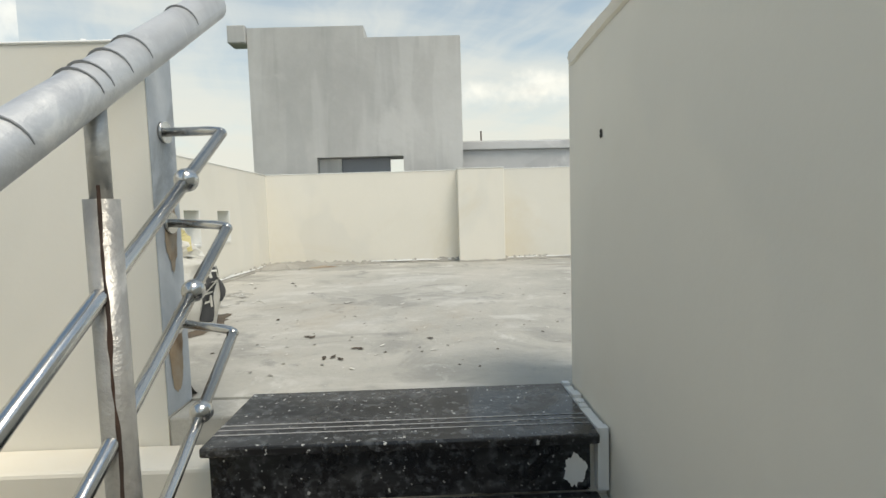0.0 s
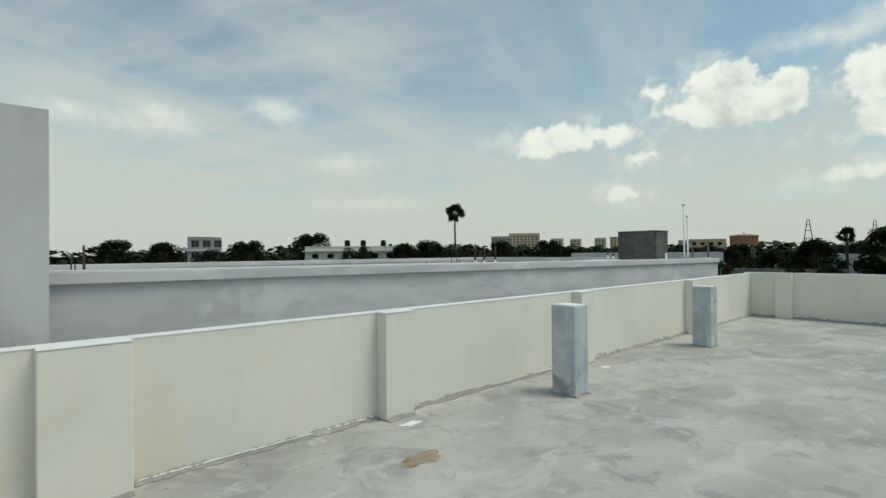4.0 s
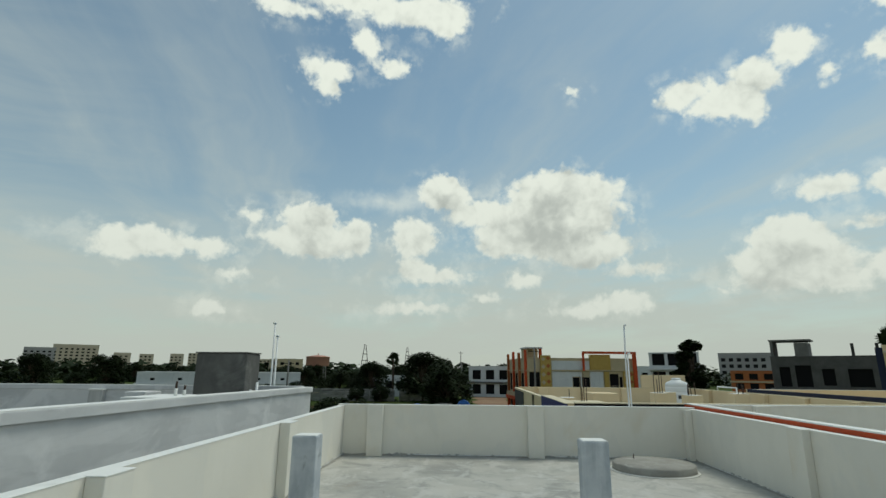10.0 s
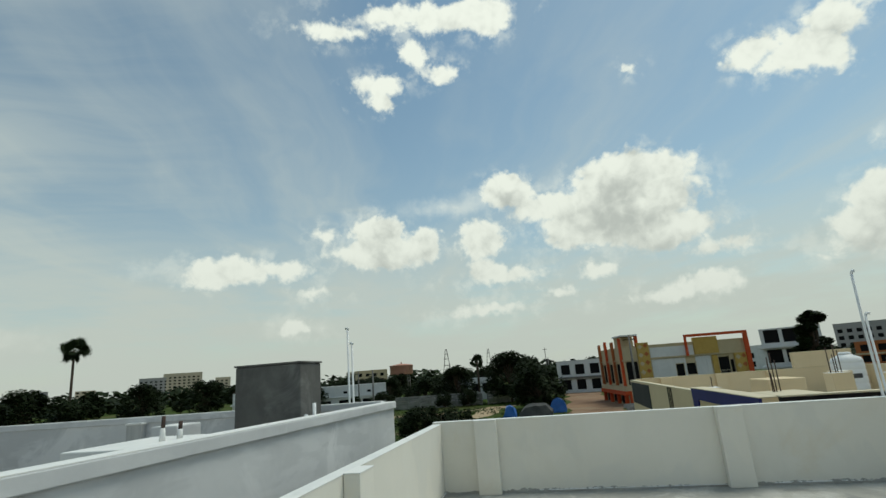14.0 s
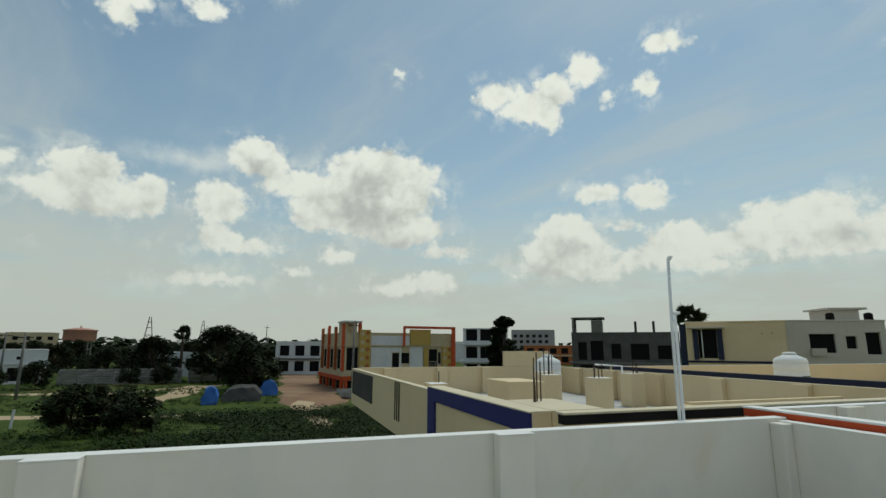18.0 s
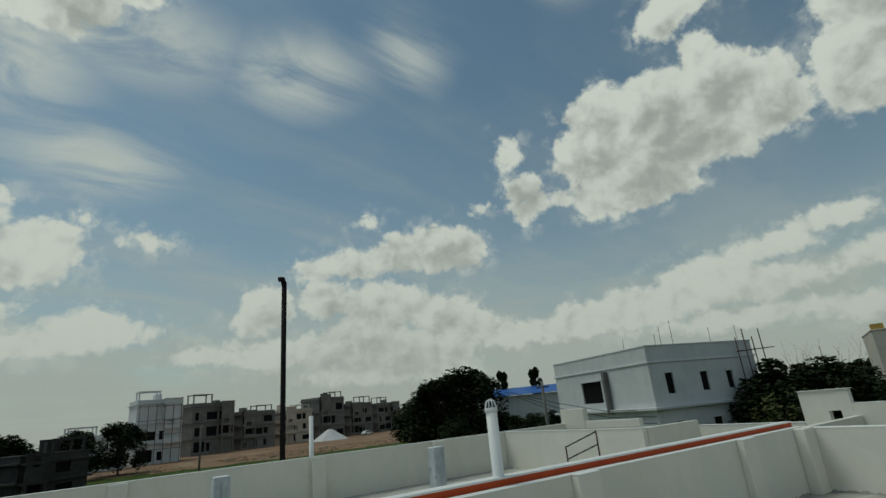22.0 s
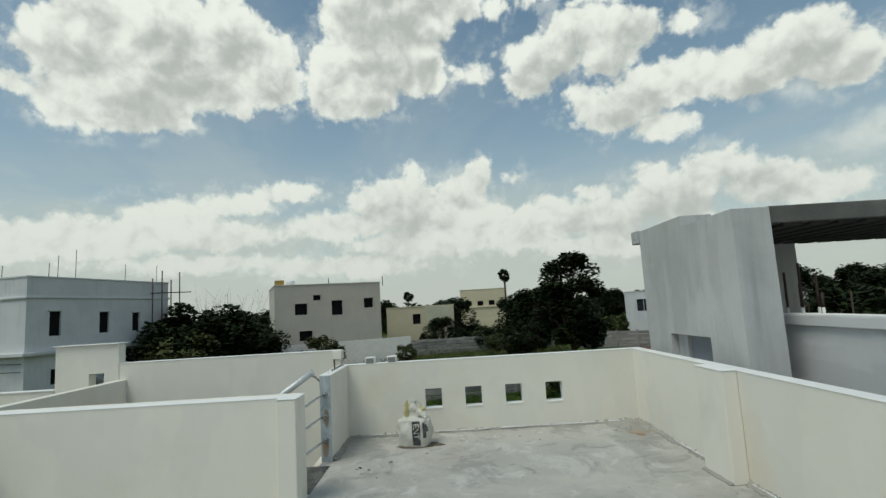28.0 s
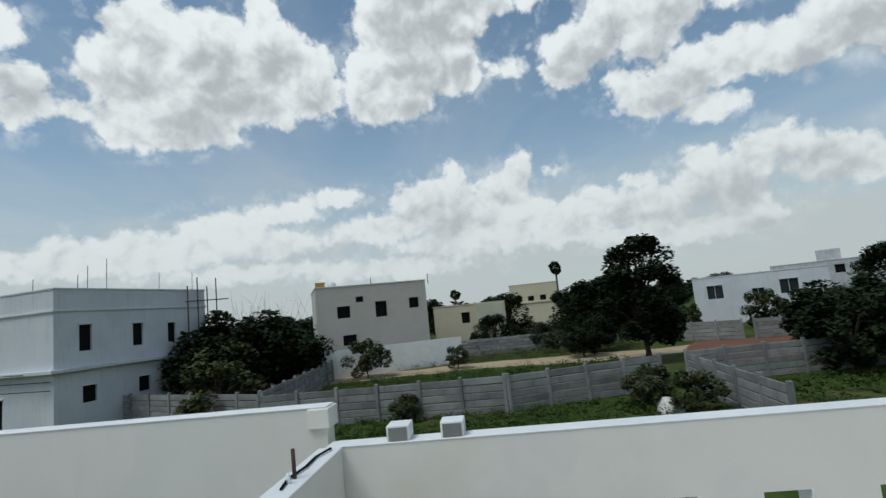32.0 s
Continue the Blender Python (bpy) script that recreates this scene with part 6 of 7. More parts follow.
def house(name, label, L, R, depth, top, mat, wins=(), z0=GZ, pane=GLASS, bands=(), category="house", coping=None, t=0.22, roof=None, deep=0.14, group=""):
    """A block whose front runs from L to R as seen from the terrace. wins: (side, u, z, width, height); bands: (z, height, out, material)."""
    w = math.hypot(R[0] - L[0], R[1] - L[1])
    yaw = math.degrees(math.atan2(R[1] - L[1], R[0] - L[0]))
    h = top - z0
    b = thing(name, (L[0], L[1], z0), label, category, group, yaw=yaw)
    sides = {"front": (w, Matrix.Identity(4)), "right": (depth - 2 * t, Matrix.Translation((w, t, 0)) @ Matrix.Rotation(radians(90), 4, "Z")), "back": (w, Matrix.Translation((w, depth, 0)) @ Matrix.Rotation(radians(180), 4, "Z")), "left": (depth - 2 * t, Matrix.Translation((0, depth - t, 0)) @ Matrix.Rotation(radians(270), 4, "Z"))}
    for s, (ln, m) in sides.items():
        mine = [x for x in wins if x[0] == s]
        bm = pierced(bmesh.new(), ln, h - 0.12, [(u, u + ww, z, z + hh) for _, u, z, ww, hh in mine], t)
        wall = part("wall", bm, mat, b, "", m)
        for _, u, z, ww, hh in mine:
            # glass pane, or a near-black sheet painting in the unlit room behind
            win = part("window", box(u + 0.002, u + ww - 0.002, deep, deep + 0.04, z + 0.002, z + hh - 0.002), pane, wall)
            if pane is GLASS:
                part("window_bar", box(u + ww / 2 - 0.03, u + ww / 2 + 0.03, deep - 0.03, deep - 0.001, z + 0.003, z + hh - 0.003), mat, win)
            part("sill", box(u - 0.1, u + ww + 0.1, -0.09, -0.001, z + hh + 0.02, z + hh + 0.1), mat, win)
    part("roof", box(0.23, w - 0.23, 0.23, depth - 0.23, h - 0.95, h - 0.8), roof or CONC, b)
    part("coping", box(-0.05, w + 0.05, -0.05, depth + 0.05, h - 0.119, h, 0.02), coping or mat, b)
    for z, hh, out, bm_mat in bands:
        part("ledge", box(-out, w + out, -out, depth + out, z, z + hh, 0.02), bm_mat, b)
    return b


def loc_box(b, name, mat, x0, x1, y0, y1, z0, z1, label="", bevel=0.0):
    return part(name, box(x0, x1, y0, y1, z0, z1, bevel), mat, b, label)


# east: orange trimmed two-storey block
ob = house("orange_building", "buff two-storey building with orange frames and mustard panels", (85.6, -6.9), (87.8, -24.7), 15, 3.8, BUFF,
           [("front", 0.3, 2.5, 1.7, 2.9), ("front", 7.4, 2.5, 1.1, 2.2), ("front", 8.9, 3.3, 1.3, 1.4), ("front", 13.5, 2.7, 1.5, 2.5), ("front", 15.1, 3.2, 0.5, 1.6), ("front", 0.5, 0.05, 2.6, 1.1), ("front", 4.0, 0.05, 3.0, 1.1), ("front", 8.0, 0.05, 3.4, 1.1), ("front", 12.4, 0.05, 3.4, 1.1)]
           + [("left", 0.9 + 4.6 * k, 2.6, 2.8, 2.6) for k in range(3)] + [("left", 0.9 + 4.6 * k, 0.05, 3.0, 1.1) for k in range(3)], pane=INSIDE_SHADE, bands=[(1.25, 0.5, 0.55, ORANGE), (1.76, 0.55, 0.4, BUFF), (5.55, 0.14, 0.25, BUFF)])
ob.location = (72.7, -5.4, GZ)
ob.scale = (0.84, 0.84, 0.945)
for x0, x1 in ((4.0, 7.3), (8.55, 8.85), (10.25, 12.4)):
    loc_box(ob, "upper_panel", OFFWHITE, x0, x1, -0.05, -0.003, 2.4, 5.5)
loc_box(ob, "upper_panel", OFFWHITE, 7.32, 8.53, -0.05, -0.003, 4.75, 5.5)
loc_box(ob, "parapet_panel", OFFWHITE, 4.0, 10.2, -0.03, -0.003, 5.75, 7.0)
for x, z0, n in ((2.1, 2.35, 5), (15.7, 2.35, 3)):
    pillar = part("mustard_pillar", box(x, x + 1.7, -0.32, -0.06, z0, z0 + 1.08 * n, 0.02), MUSTARD, ob, "mustard pillar with brown diamonds")
    for k in range(n):
        for j, dx in enumerate((0.45, 1.25)):
            bm = bmesh.new()
            vs = [bm.verts.new((x + dx + px, -0.34, z0 + 0.55 + 1.08 * k + pz + 0.12 * j)) for px, pz in ((-0.36, 0), (0, -0.32), (0.36, 0), (0, 0.32))]
            back = [bm.verts.new(v.co + Vector((0, 0.018, 0))) for v in vs]
            bm.faces.new(vs)
            for i in range(4):
                bm.faces.new((vs[i], back[i], back[(i + 1) % 4], vs[(i + 1) % 4]))
            part("diamond", bm, TERRA if j else BUFF, pillar)
loc_box(ob, "mustard_pillar", MUSTARD, 12.6, 13.35, -0.2, -0.06, 2.35, 5.5)
loc_box(ob, "mustard_block", MUSTARD, 10.3, 13.7, -0.25, 0.3, 5.75, 7.9)
loc_box(ob, "red_post", ORANGE, 17.3, 17.95, -0.55, -0.4, 1.2, 8.0, "red orange portal beam")
loc_box(ob, "red_post", ORANGE, 8.95, 9.3, -0.55, -0.4, 5.6, 8.0, "red orange portal beam")
loc_box(ob, "red_beam", ORANGE, 8.95, 17.95, -0.55, -0.4, 8.001, 8.35, "red orange portal beam")
loc_box(ob, "roof_room", BUFF, 0.0, 0.25, 0.2, 4, 7.21, 8.7)
loc_box(ob, "roof_room", BUFF, 0.26, 2.2, 1.6, 1.8, 7.21, 8.7)
loc_box(ob, "roof_room_slab", OFFWHITE, -0.2, 2.5, -0.2, 4.2, 8.71, 8.9)
loc_box(ob, "red_post", ORANGE, 2.0, 2.45, -0.1, 0.3, 7.21, 8.7)
for k in range(4):
    y = 0.1 + 4.6 * k
    loc_box(ob, "side_fin", ORANGE if k % 2 == 0 else TERRA, -0.4, -0.02, y, y + 0.4, 2.4, 8.5 - 0.25 * (k % 2))
    loc_box(ob, "side_pier", BUFF, -0.35, -0.02, y + 0.42, y + 0.95, 2.4, 8.2)
    loc_box(ob, "ground_column", ORANGE, -0.5, -0.02, y, y + 0.4, 0, 1.24)
for x in (0.1, 3.4, 7.2, 11.6, 16.4):
    loc_box(ob, "ground_column", ORANGE, x, x + 0.35, -0.5, -0.1, 0, 1.24)
for k in range(7):
    loc_box(ob, "balcony_bar", STEEL, 13.5 + 0.22 * k, 13.53 + 0.22 * k, -0.12, -0.09, 2.6, 3.5)
loc_box(ob, "balcony_rail", STEEL, 13.45, 14.95, -0.13, -0.08, 3.5, 3.56)
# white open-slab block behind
wo = house("slab_building", "white unfinished three-storey building with open floors", (90.2, -27.6), (87.4, -34.6), 9, 4.8, OFFWHITE, [("front", 0.5 + 2.4 * k, 0.5 + 2.9 * j, 1.9, 1.9) for k in range(3) for j in range(3)], pane=INSIDE_SHADE, bands=[(2.6, 0.3, 0.5, OFFWHITE), (5.5, 0.3, 0.5, OFFWHITE)])
wl = house("white_villas", "row of white and grey villas along the road", (112, 2.5), (108, -9.5), 10, 2.6, OFFWHITE, [("front", 0.8 + 2.9 * k, 0.6 + 2.9 * j, 1.8, 1.9) for k in range(4) for j in range(2)], pane=INSIDE_SHADE, bands=[(2.75, 0.3, 0.4, CONC)])
house("far_grey_building", "distant grey five-storey block", (228, -104), (219, -122), 25, 9.8, FAR_GREY, [("front", 1.0 + 2.9 * k, 2 + 2.6 * j, 1.6, 1.4) for k in range(6) for j in range(4)], pane=INSIDE_SHADE)
house("far_row", "distant brown and orange row houses", (150, -70), (138, -92), 14, 2.2, TERRA, [("front", 1.0 + 3.4 * k, 0.8 + 2.6 * j, 2.0, 1.6) for k in range(7) for j in range(2)], pane=INSIDE_SHADE, bands=[(2.6, 0.4, 0.3, BUFF)])
house("far_row", "distant pale row houses with flat roofs", (190, -40), (180, -62), 14, 3.6, OFFWHITE, [("front", 1.0 + 3.4 * k, 0.8 + 2.6 * j, 2.0, 1.6) for k in range(6) for j in range(2)], pane=INSIDE_SHADE)
gc = house("concrete_shell", "unfinished grey concrete building shell", (68.5, -35), (60.5, -45.5), 10, 3.6, CONC_MID, [("front", 0.8, 3.6, 1.1, 2.3), ("front", 2.4, 3.6, 1.6, 2.5), ("front", 5.0, 3.8, 1.2, 1.9), ("front", 7.4, 3.7, 2.2, 2.0), ("front", 10.6, 3.8, 1.6, 1.7), ("front", 1.0, 0.3, 3.0, 2.6), ("front", 5.0, 0.3, 3.0, 2.6), ("front", 9.0, 0.3, 3.0, 2.6)], pane=INSIDE_SHADE, bands=[(3.1, 0.25, 0.4, CONC)])
loc_box(gc, "stair_tower", CONC, 0.1, 0.4, 0.2, 4, 7.21, 9.0)
loc_box(gc, "stair_tower", CONC, 2.6, 4.0, 0.2, 4, 7.21, 8.8)
loc_box(gc, "tower_slab", CONC, 0.0, 4.3, 0.1, 4.2, 9.01, 9.2)
for x in (8.0, 10.2):
    loc_box(gc, "post", CONC_DARK, x, x + 0.3, 0.5, 0.8, 7.21, 8.6)
# beige house with the blue doorway
bh = house("beige_house", "beige two-storey house with a blue framed roof door", (38.1, -25.06), (33.7, -29.1), 9, 3.45, BEIGE, [("front", 0.75, 4.5, 1.15, 2.0)], pane=INSIDE_SHADE, bands=[(4.2, 0.14, 0.1, NAVY)], coping=BEIGE)
for x0, x1 in ((0.42, 0.74), (1.92, 2.28)):
    loc_box(bh, "door_post", NAVY, x0, x1, -0.12, -0.01, 4.4, 6.5)
aw = loc_box(bh, "awning", SHEET, 0.1, 2.5, -0.75, -0.02, 6.56, 6.6, "pale corrugated sheet awning")
for k in range(9):
    part("awning_rib", tube(bmesh.new(), [(0.2 + 0.27 * k, -0.78, 6.6), (0.2 + 0.27 * k, -0.03, 6.63)], 0.03, 6), STONE, aw)
loc_box(bh, "side_pillar", NAVY, -0.45, -0.06, 0.3, 1.2, 3.6, 6.9)
part("white_pipe", tube(bmesh.new(), [(1.0, -0.3, 4.4), (1.0, -0.3, 6.5)], 0.035, 8), PLASTIC, bh)
for x in (4.6, 5.2):
    part("spout", tube(bmesh.new(), [(x, -0.01, 6.2), (x, -0.2, 6.18)], 0.04, 8), CONC, bh)
wh2 = house("white_house", "pale house with balcony openings and roof tanks", (35.6, -31.6), (32.9, -37.6), 9, 3.6, STONE, [("front", 1.5, 4.9, 1.7, 1.3), ("front", 3.9, 5.2, 0.7, 0.85), ("front", 5.2, 4.8, 0.95, 1.5)], pane=INSIDE_SHADE)
loc_box(wh2, "balcony_wall", STONE, 1.45, 2.4, -0.25, -0.01, 4.7, 5.2)
loc_box(wh2, "roof_room", STONE, 4.0, 6.0, 1.5, 4.0, 7.15, 8.0)
loc_box(wh2, "roof_room_slab", STONE, 3.7, 6.4, 1.2, 4.2, 8.01, 8.15)
for x, y in ((34.2, -34.6), (33.2, -37.0)):
    single("black_tank", lathe(bmesh.new(), [(0.27, 0), (0.27, 0.42), (0.12, 0.52)], 16), BLACK, "small black roof water tank", "water tank", at=(x + 0.3, y, 3.6))
water_tank(21.5, -13.3, -0.05, 0.5, 1.5)
# low white building and pink water tower across the field
lw = house("low_white_building", "long low white building with open bays", (86.5, 58), (96.5, 33.5), 8, 1.1, OFFWHITE, [("front", 1.2 + 4.2 * k, 0.4, 2.8, 1.8) for k in range(6)] + [("front", 2.0 + 4.2 * k, 3.3, 0.7, 0.4) for k in range(6)], pane=INSIDE_SHADE, bands=[(2.6, 0.25, 0.3, OFFWHITE)])
wt = thing("water_tower", (142.4, 44.1, GZ), "pink round water tower on tall legs", "water tower")
part("tank", lathe(bmesh.new(), [(2.9, 6.2), (3.15, 6.5), (3.15, 8.5), (3.3, 8.55), (3.3, 8.7), (1.4, 9.05), (0.3, 9.15)], 32), PINK, wt)
part("railing", lathe(bmesh.new(), [(0.16, 9.15), (0.16, 9.5), (0.05, 9.6)], 10), PINK, wt)
for k in range(6):
    a = 2 * math.pi * k / 6
    part("leg", tube(bmesh.new(), [(2.3 * math.cos(a), 2.3 * math.sin(a), 0), (2.3 * math.cos(a), 2.3 * math.sin(a), 6.4)], 0.18, 8), CONC, wt)
for z in (2.2, 4.4):
    part("brace_ring", lathe(bmesh.new(), [(2.35, z), (2.35, z + 0.2), (2.2, z + 0.2), (2.2, z)], 24), CONC, wt)
# tarpaulin shelters
for name, x, y, sx, sy, h, m, lab in (("tarpaulin_shelter", 61, 8.2, 0.7, 0.62, 1.6, TARP, "small blue tarpaulin shelter"), ("tarpaulin_hut", 65, 5.6, 2.4, 1.75, 1.35, TARP_GREY, "dark tarpaulin covered hut"), ("tarpaulin_shelter", 69.5, 3.2, 1.2, 0.9, 1.6, TARP, "blue tarpaulin sheet over a hut")):
    c = thing(name, (x, y, GZ), lab, "shelter")
    bm = bmesh.new()
    bmesh.ops.create_cube(bm, size=2)
    bmesh.ops.subdivide_edges(bm, edges=bm.edges, cuts=5, use_grid_fill=True)
    for v in bm.verts:
        k = 1 - 0.35 * max(0, v.co.z)
        v.co = Vector((v.co.x * sx * (1 - 0.08 * v.co.z), v.co.y * sy * k, (v.co.z + 1) / 2 * h * (1 - 0.12 * abs(v.co.y))))
        v.co += 0.14 * Vector((noise.noise(v.co * 1.1), noise.noise(v.co * 1.2 + Vector((3, 0, 0))), noise.noise(v.co * 1.3)))
    part("sheet", bm, m, c)
for k, (x, y) in enumerate(((63.5, -4.6), (66.0, -5.2), (68.6, -5.6))):
    single("concrete_slab", box(-1.6, 1.6, -0.5, 0.5, 0, 0.5, 0.05), FENCE, "leaning stack of concrete slabs by the road", "slab", "slab stacks", at=pose(x, y, GZ, 8, 5, 20 * k))
house("far_cream_flats", "distant cream apartment blocks beyond the woods", (160.5, 64.5), (164.5, 55.5), 10, 4.9, BUFF, [("front", 0.7 + 2.3 * k, 4.9 + 1.7 * j, 1.1, 0.9) for k in range(4) for j in range(2)], pane=INSIDE_SHADE)
house("low_white_building", "low pale shed with dark bays behind the plot wall", (108, 24.6), (109, 15.5), 7, 0.6, OFFWHITE, [("front", 0.6 + 2.2 * k, 1.6, 1.5, 1.5) for k in range(4)], pane=INSIDE_SHADE)
for x, y in ((54.9, 22.7), (49.5, 18.6), (47.1, 18.6), (50.5, 20.6), (52.6, 25.4)):
    single("marker_post", box(-0.07, 0.07, -0.07, 0.07, 0, 1.15, 0.02), OFFWHITE, "short white stone plot marker in the weeds", "marker post", "plot markers", at=pose(x, y, GZ, 2, 3, 15))
# utility poles
for x, y, h in ((69.5, -6.0, 8.2), (92, 37, 7), (70.2, 26.5, 6.5), (110, 4, 7), (-19.0, -28.6, 6.8), (-60, -118, 7.0), (-2, -86, 6.5), (160, 5.0, 11)):
    c = thing("utility_pole", (x, y, GZ), "grey concrete utility pole with a crossarm", "utility pole", "utility poles")
    part("shaft", tube(bmesh.new(), [(0, 0, 0), (0, 0, h)], 0.16, 10, 0.1), CONC, c)
    part("crossarm", box(-0.06, 0.06, -0.7, 0.7, h - 0.55, h - 0.45), CONC_DARK, c)
# ---- south: building sites ----
dt = house("dark_shell_tower", "dark unfinished concrete tower with scaffolding", (24.6, -57.0), (19.0, -58.0), 9, 4.1, CONC_DARK, [("front", 0.6, 0.4, 1.8, 2.4), ("front", 3.2, 0.4, 1.8, 2.4), ("front", 0.6, 3.6, 1.8, 2.2), ("front", 3.2, 3.6, 1.8, 2.2)], pane=INSIDE_SHADE)
for x0, x1, z0, z1 in ((0.1, 3.0, 7.71, 9.0), (5.3, 5.55, 7.71, 9.3), (0.0, 5.6, 9.05, 9.35)):
    loc_box(dt, "top_frame", CONC_DARK, x0, x1, 0.1, 0.5, z0, z1)
for k in range(5):
    part("scaffold_pole", tube(bmesh.new(), [(-0.9 - 0.25 * (k % 2), 1.6 * k, 0), (-0.9 - 0.25 * (k % 2), 1.6 * k, 9.4)], 0.05, 6), REBAR, dt)
for z in (2.5, 5, 7.5):
    part("scaffold_ledger", tube(bmesh.new(), [(-1.0, -0.2, z), (-1.0, 7, z)], 0.05, 6), REBAR, dt)
R2 = random.Random(21)


def site_house(L, R, top, mat, seed, name="shell_house", label="unfinished grey two-storey house with open window holes", storeys=2):
    r = random.Random(seed)
    top -= 0.7
    w = math.hypot(R[0] - L[0], R[1] - L[1])
    wins = []
    n = max(2, int(w / (3.4 if storeys == 3 else 2.6)))
    sh = (top - GZ - 0.9) / storeys
    for j in range(storeys):
        for k in range(n):
            ww = r.choice((1.0, 1.4, 3.0, 3.4)) if storeys == 3 else r.uniform(1.0, 1.9)
            if storeys == 3 and r.random() < 0.15:
                continue
            wins.append(("front", 0.5 + k * (w - 1) / n + r.uniform(0, 0.3), 0.5 + sh * j + r.uniform(0, 0.4), min(ww, (w - 1) / n - 0.4), sh * r.uniform(0.42, 0.62)))
    b = house(name, label, L, R, 9, top, mat, wins, pane=INSIDE_SHADE, bands=[(sh * j - 0.05, 0.22, 0.35, mat) for j in range(1, storeys + 1)], group="building site houses")
    tz = top - GZ
    # a projecting bay with an open floor, and its slabs
    bw = w * r.uniform(0.3, 0.42)
    bx = r.choice((0.15, w - bw - 0.15))
    bt = tz + r.uniform(-0.6, 0.9)
    for z0 in [sh * j for j in range(1, storeys + 1)] + [bt]:
        loc_box(b, "bay_slab", mat, bx - 0.1, bx + bw + 0.1, -1.5, -0.36, z0 - 0.12, z0 + 0.1)
    for x in (bx, bx + bw - 0.28):
        loc_box(b, "bay_column", mat, x, x + 0.28, -1.45, -1.15, 0, bt - 0.13)
    loc_box(b, "bay_parapet", mat, bx + 0.285, bx + bw - 0.285, -1.42, -1.28, sh + 0.11, sh + 0.9)
    part("bay_wall", pierced(bmesh.new(), bw - 0.57, bt - sh * storeys * 0.5 - 1.0, [(0.3, (bw - 0.57) * 0.62, sh * storeys * 0.5 + 1.6, sh * storeys * 0.5 + 2.6)], 0.12, sh * storeys * 0.5 + 0.85), mat, b, "", Matrix.Translation((bx + 0.285, -1.4, 0)))
    # roof frame of columns and beams
    fx = 0.2 if bx > w / 2 else w * 0.45
    fw, fh = w * 0.45, r.uniform(1.0, 2.2)
    for x in (fx, fx + fw):
        for y in (0.3, 3.2):
            loc_box(b, "roof_column", mat, x, x + 0.25, y, y + 0.25, tz + 0.01, tz + fh)
    loc_box(b, "roof_beam", mat, fx - 0.1, fx + fw + 0.35, 0.28, 0.57, tz + fh + 0.001, tz + fh + 0.25)
    loc_box(b, "roof_beam", mat, fx - 0.1, fx + fw + 0.35, 3.18, 3.47, tz + fh + 0.001, tz + fh + 0.25)
    x = r.uniform(0.5, w - 2.2)
    loc_box(b, "roof_block", mat, x, x + r.uniform(1.0, 1.8), 4, 6, tz + 0.01, tz + r.uniform(0.8, 1.6))
    return b


site_house((41, -55), (37, -60), 3.0, OFFWHITE, 1)
site_house((44.5, -68.0), (37.6, -72.6), 2.2, WARMGREY, 2)
site_house((36.0, -62), (30.5, -65.5), 2.3, CONC, 3)
site_house((30.6, -62.5), (26.4, -64.5), 3.6, OFFWHITE, 4)
site_house((17.5, -70), (11.5, -73), 1.9, CONC_DARK, 5)
site_house((16.6, -124), (6.6, -126.5), 4.0, OFFWHITE, 6, "pale_house", "pale two-storey house with a red sign band")
sb = site_house((5.0, -130.2), (-3.9, -131.4), 10.6, OFFWHITE, 7, "white_shell_building", "white unfinished three-storey building with scaffolding", 3)
for k in range(6):
    part("scaffold_pole", tube(bmesh.new(), [(0.3 + 1.65 * k, -1.6, 0), (0.3 + 1.65 * k, -1.6, 12.4)], 0.06, 6), REBAR, sb)
for z in (2.0, 4.0, 6.0, 8.0):
    part("scaffold_ledger", tube(bmesh.new(), [(0, -1.6, z * 1.5), (8.9, -1.6, z * 1.5)], 0.05, 6), REBAR, sb)
for k in range(6):
    x0, y0 = -8.4 - 13.3 * k, -149.4 - 5.8 * k
    site_house((x0, y0), (x0 - 10.4, y0 - 4.2), (10.2, 7.4, 7.2, 10.4, 8.0, 7.4)[k], (CONC, CONC, WARMGREY, CONC, CONC, CONC)[k], 30 + k, storeys=3)
for k in range(4):
    x0, y0 = 58 - 7.0 * k, -68 - 5 * k
    site_house((x0, y0), (x0 - 6, y0 - 3.2), (3.4, 2.6, 3.8, 2.8)[k], (WARMGREY, OFFWHITE, CONC, OFFWHITE)[k], 50 + k)
c = thing("white_tent", (-46.5, -152, GZ), "white sheet heap on the bare ground", "tent")
bm = bmesh.new()
bmesh.ops.create_cone(bm, segments=9, radius1=4.2, radius2=0.4, depth=3.2, cap_ends=True, matrix=Matrix.Translation((0, 0, 1.5)))
for v in bm.verts:
    v.co.x *= 1.4
    v.co += 0.4 * Vector((noise.noise(v.co), noise.noise(v.co * 1.2), 0))
part("sheet", bm, SHEET, c)
c = thing("white_sheet_heap", (17.8, -97, GZ), "white sheet heap beside a wall", "sheet")
bm = bmesh.new()
bmesh.ops.create_cone(bm, segments=9, radius1=2.2, radius2=0.2, depth=1.9, cap_ends=True, matrix=Matrix.Translation((0, 0, 0.9)))
part("sheet", bm, SHEET, c)


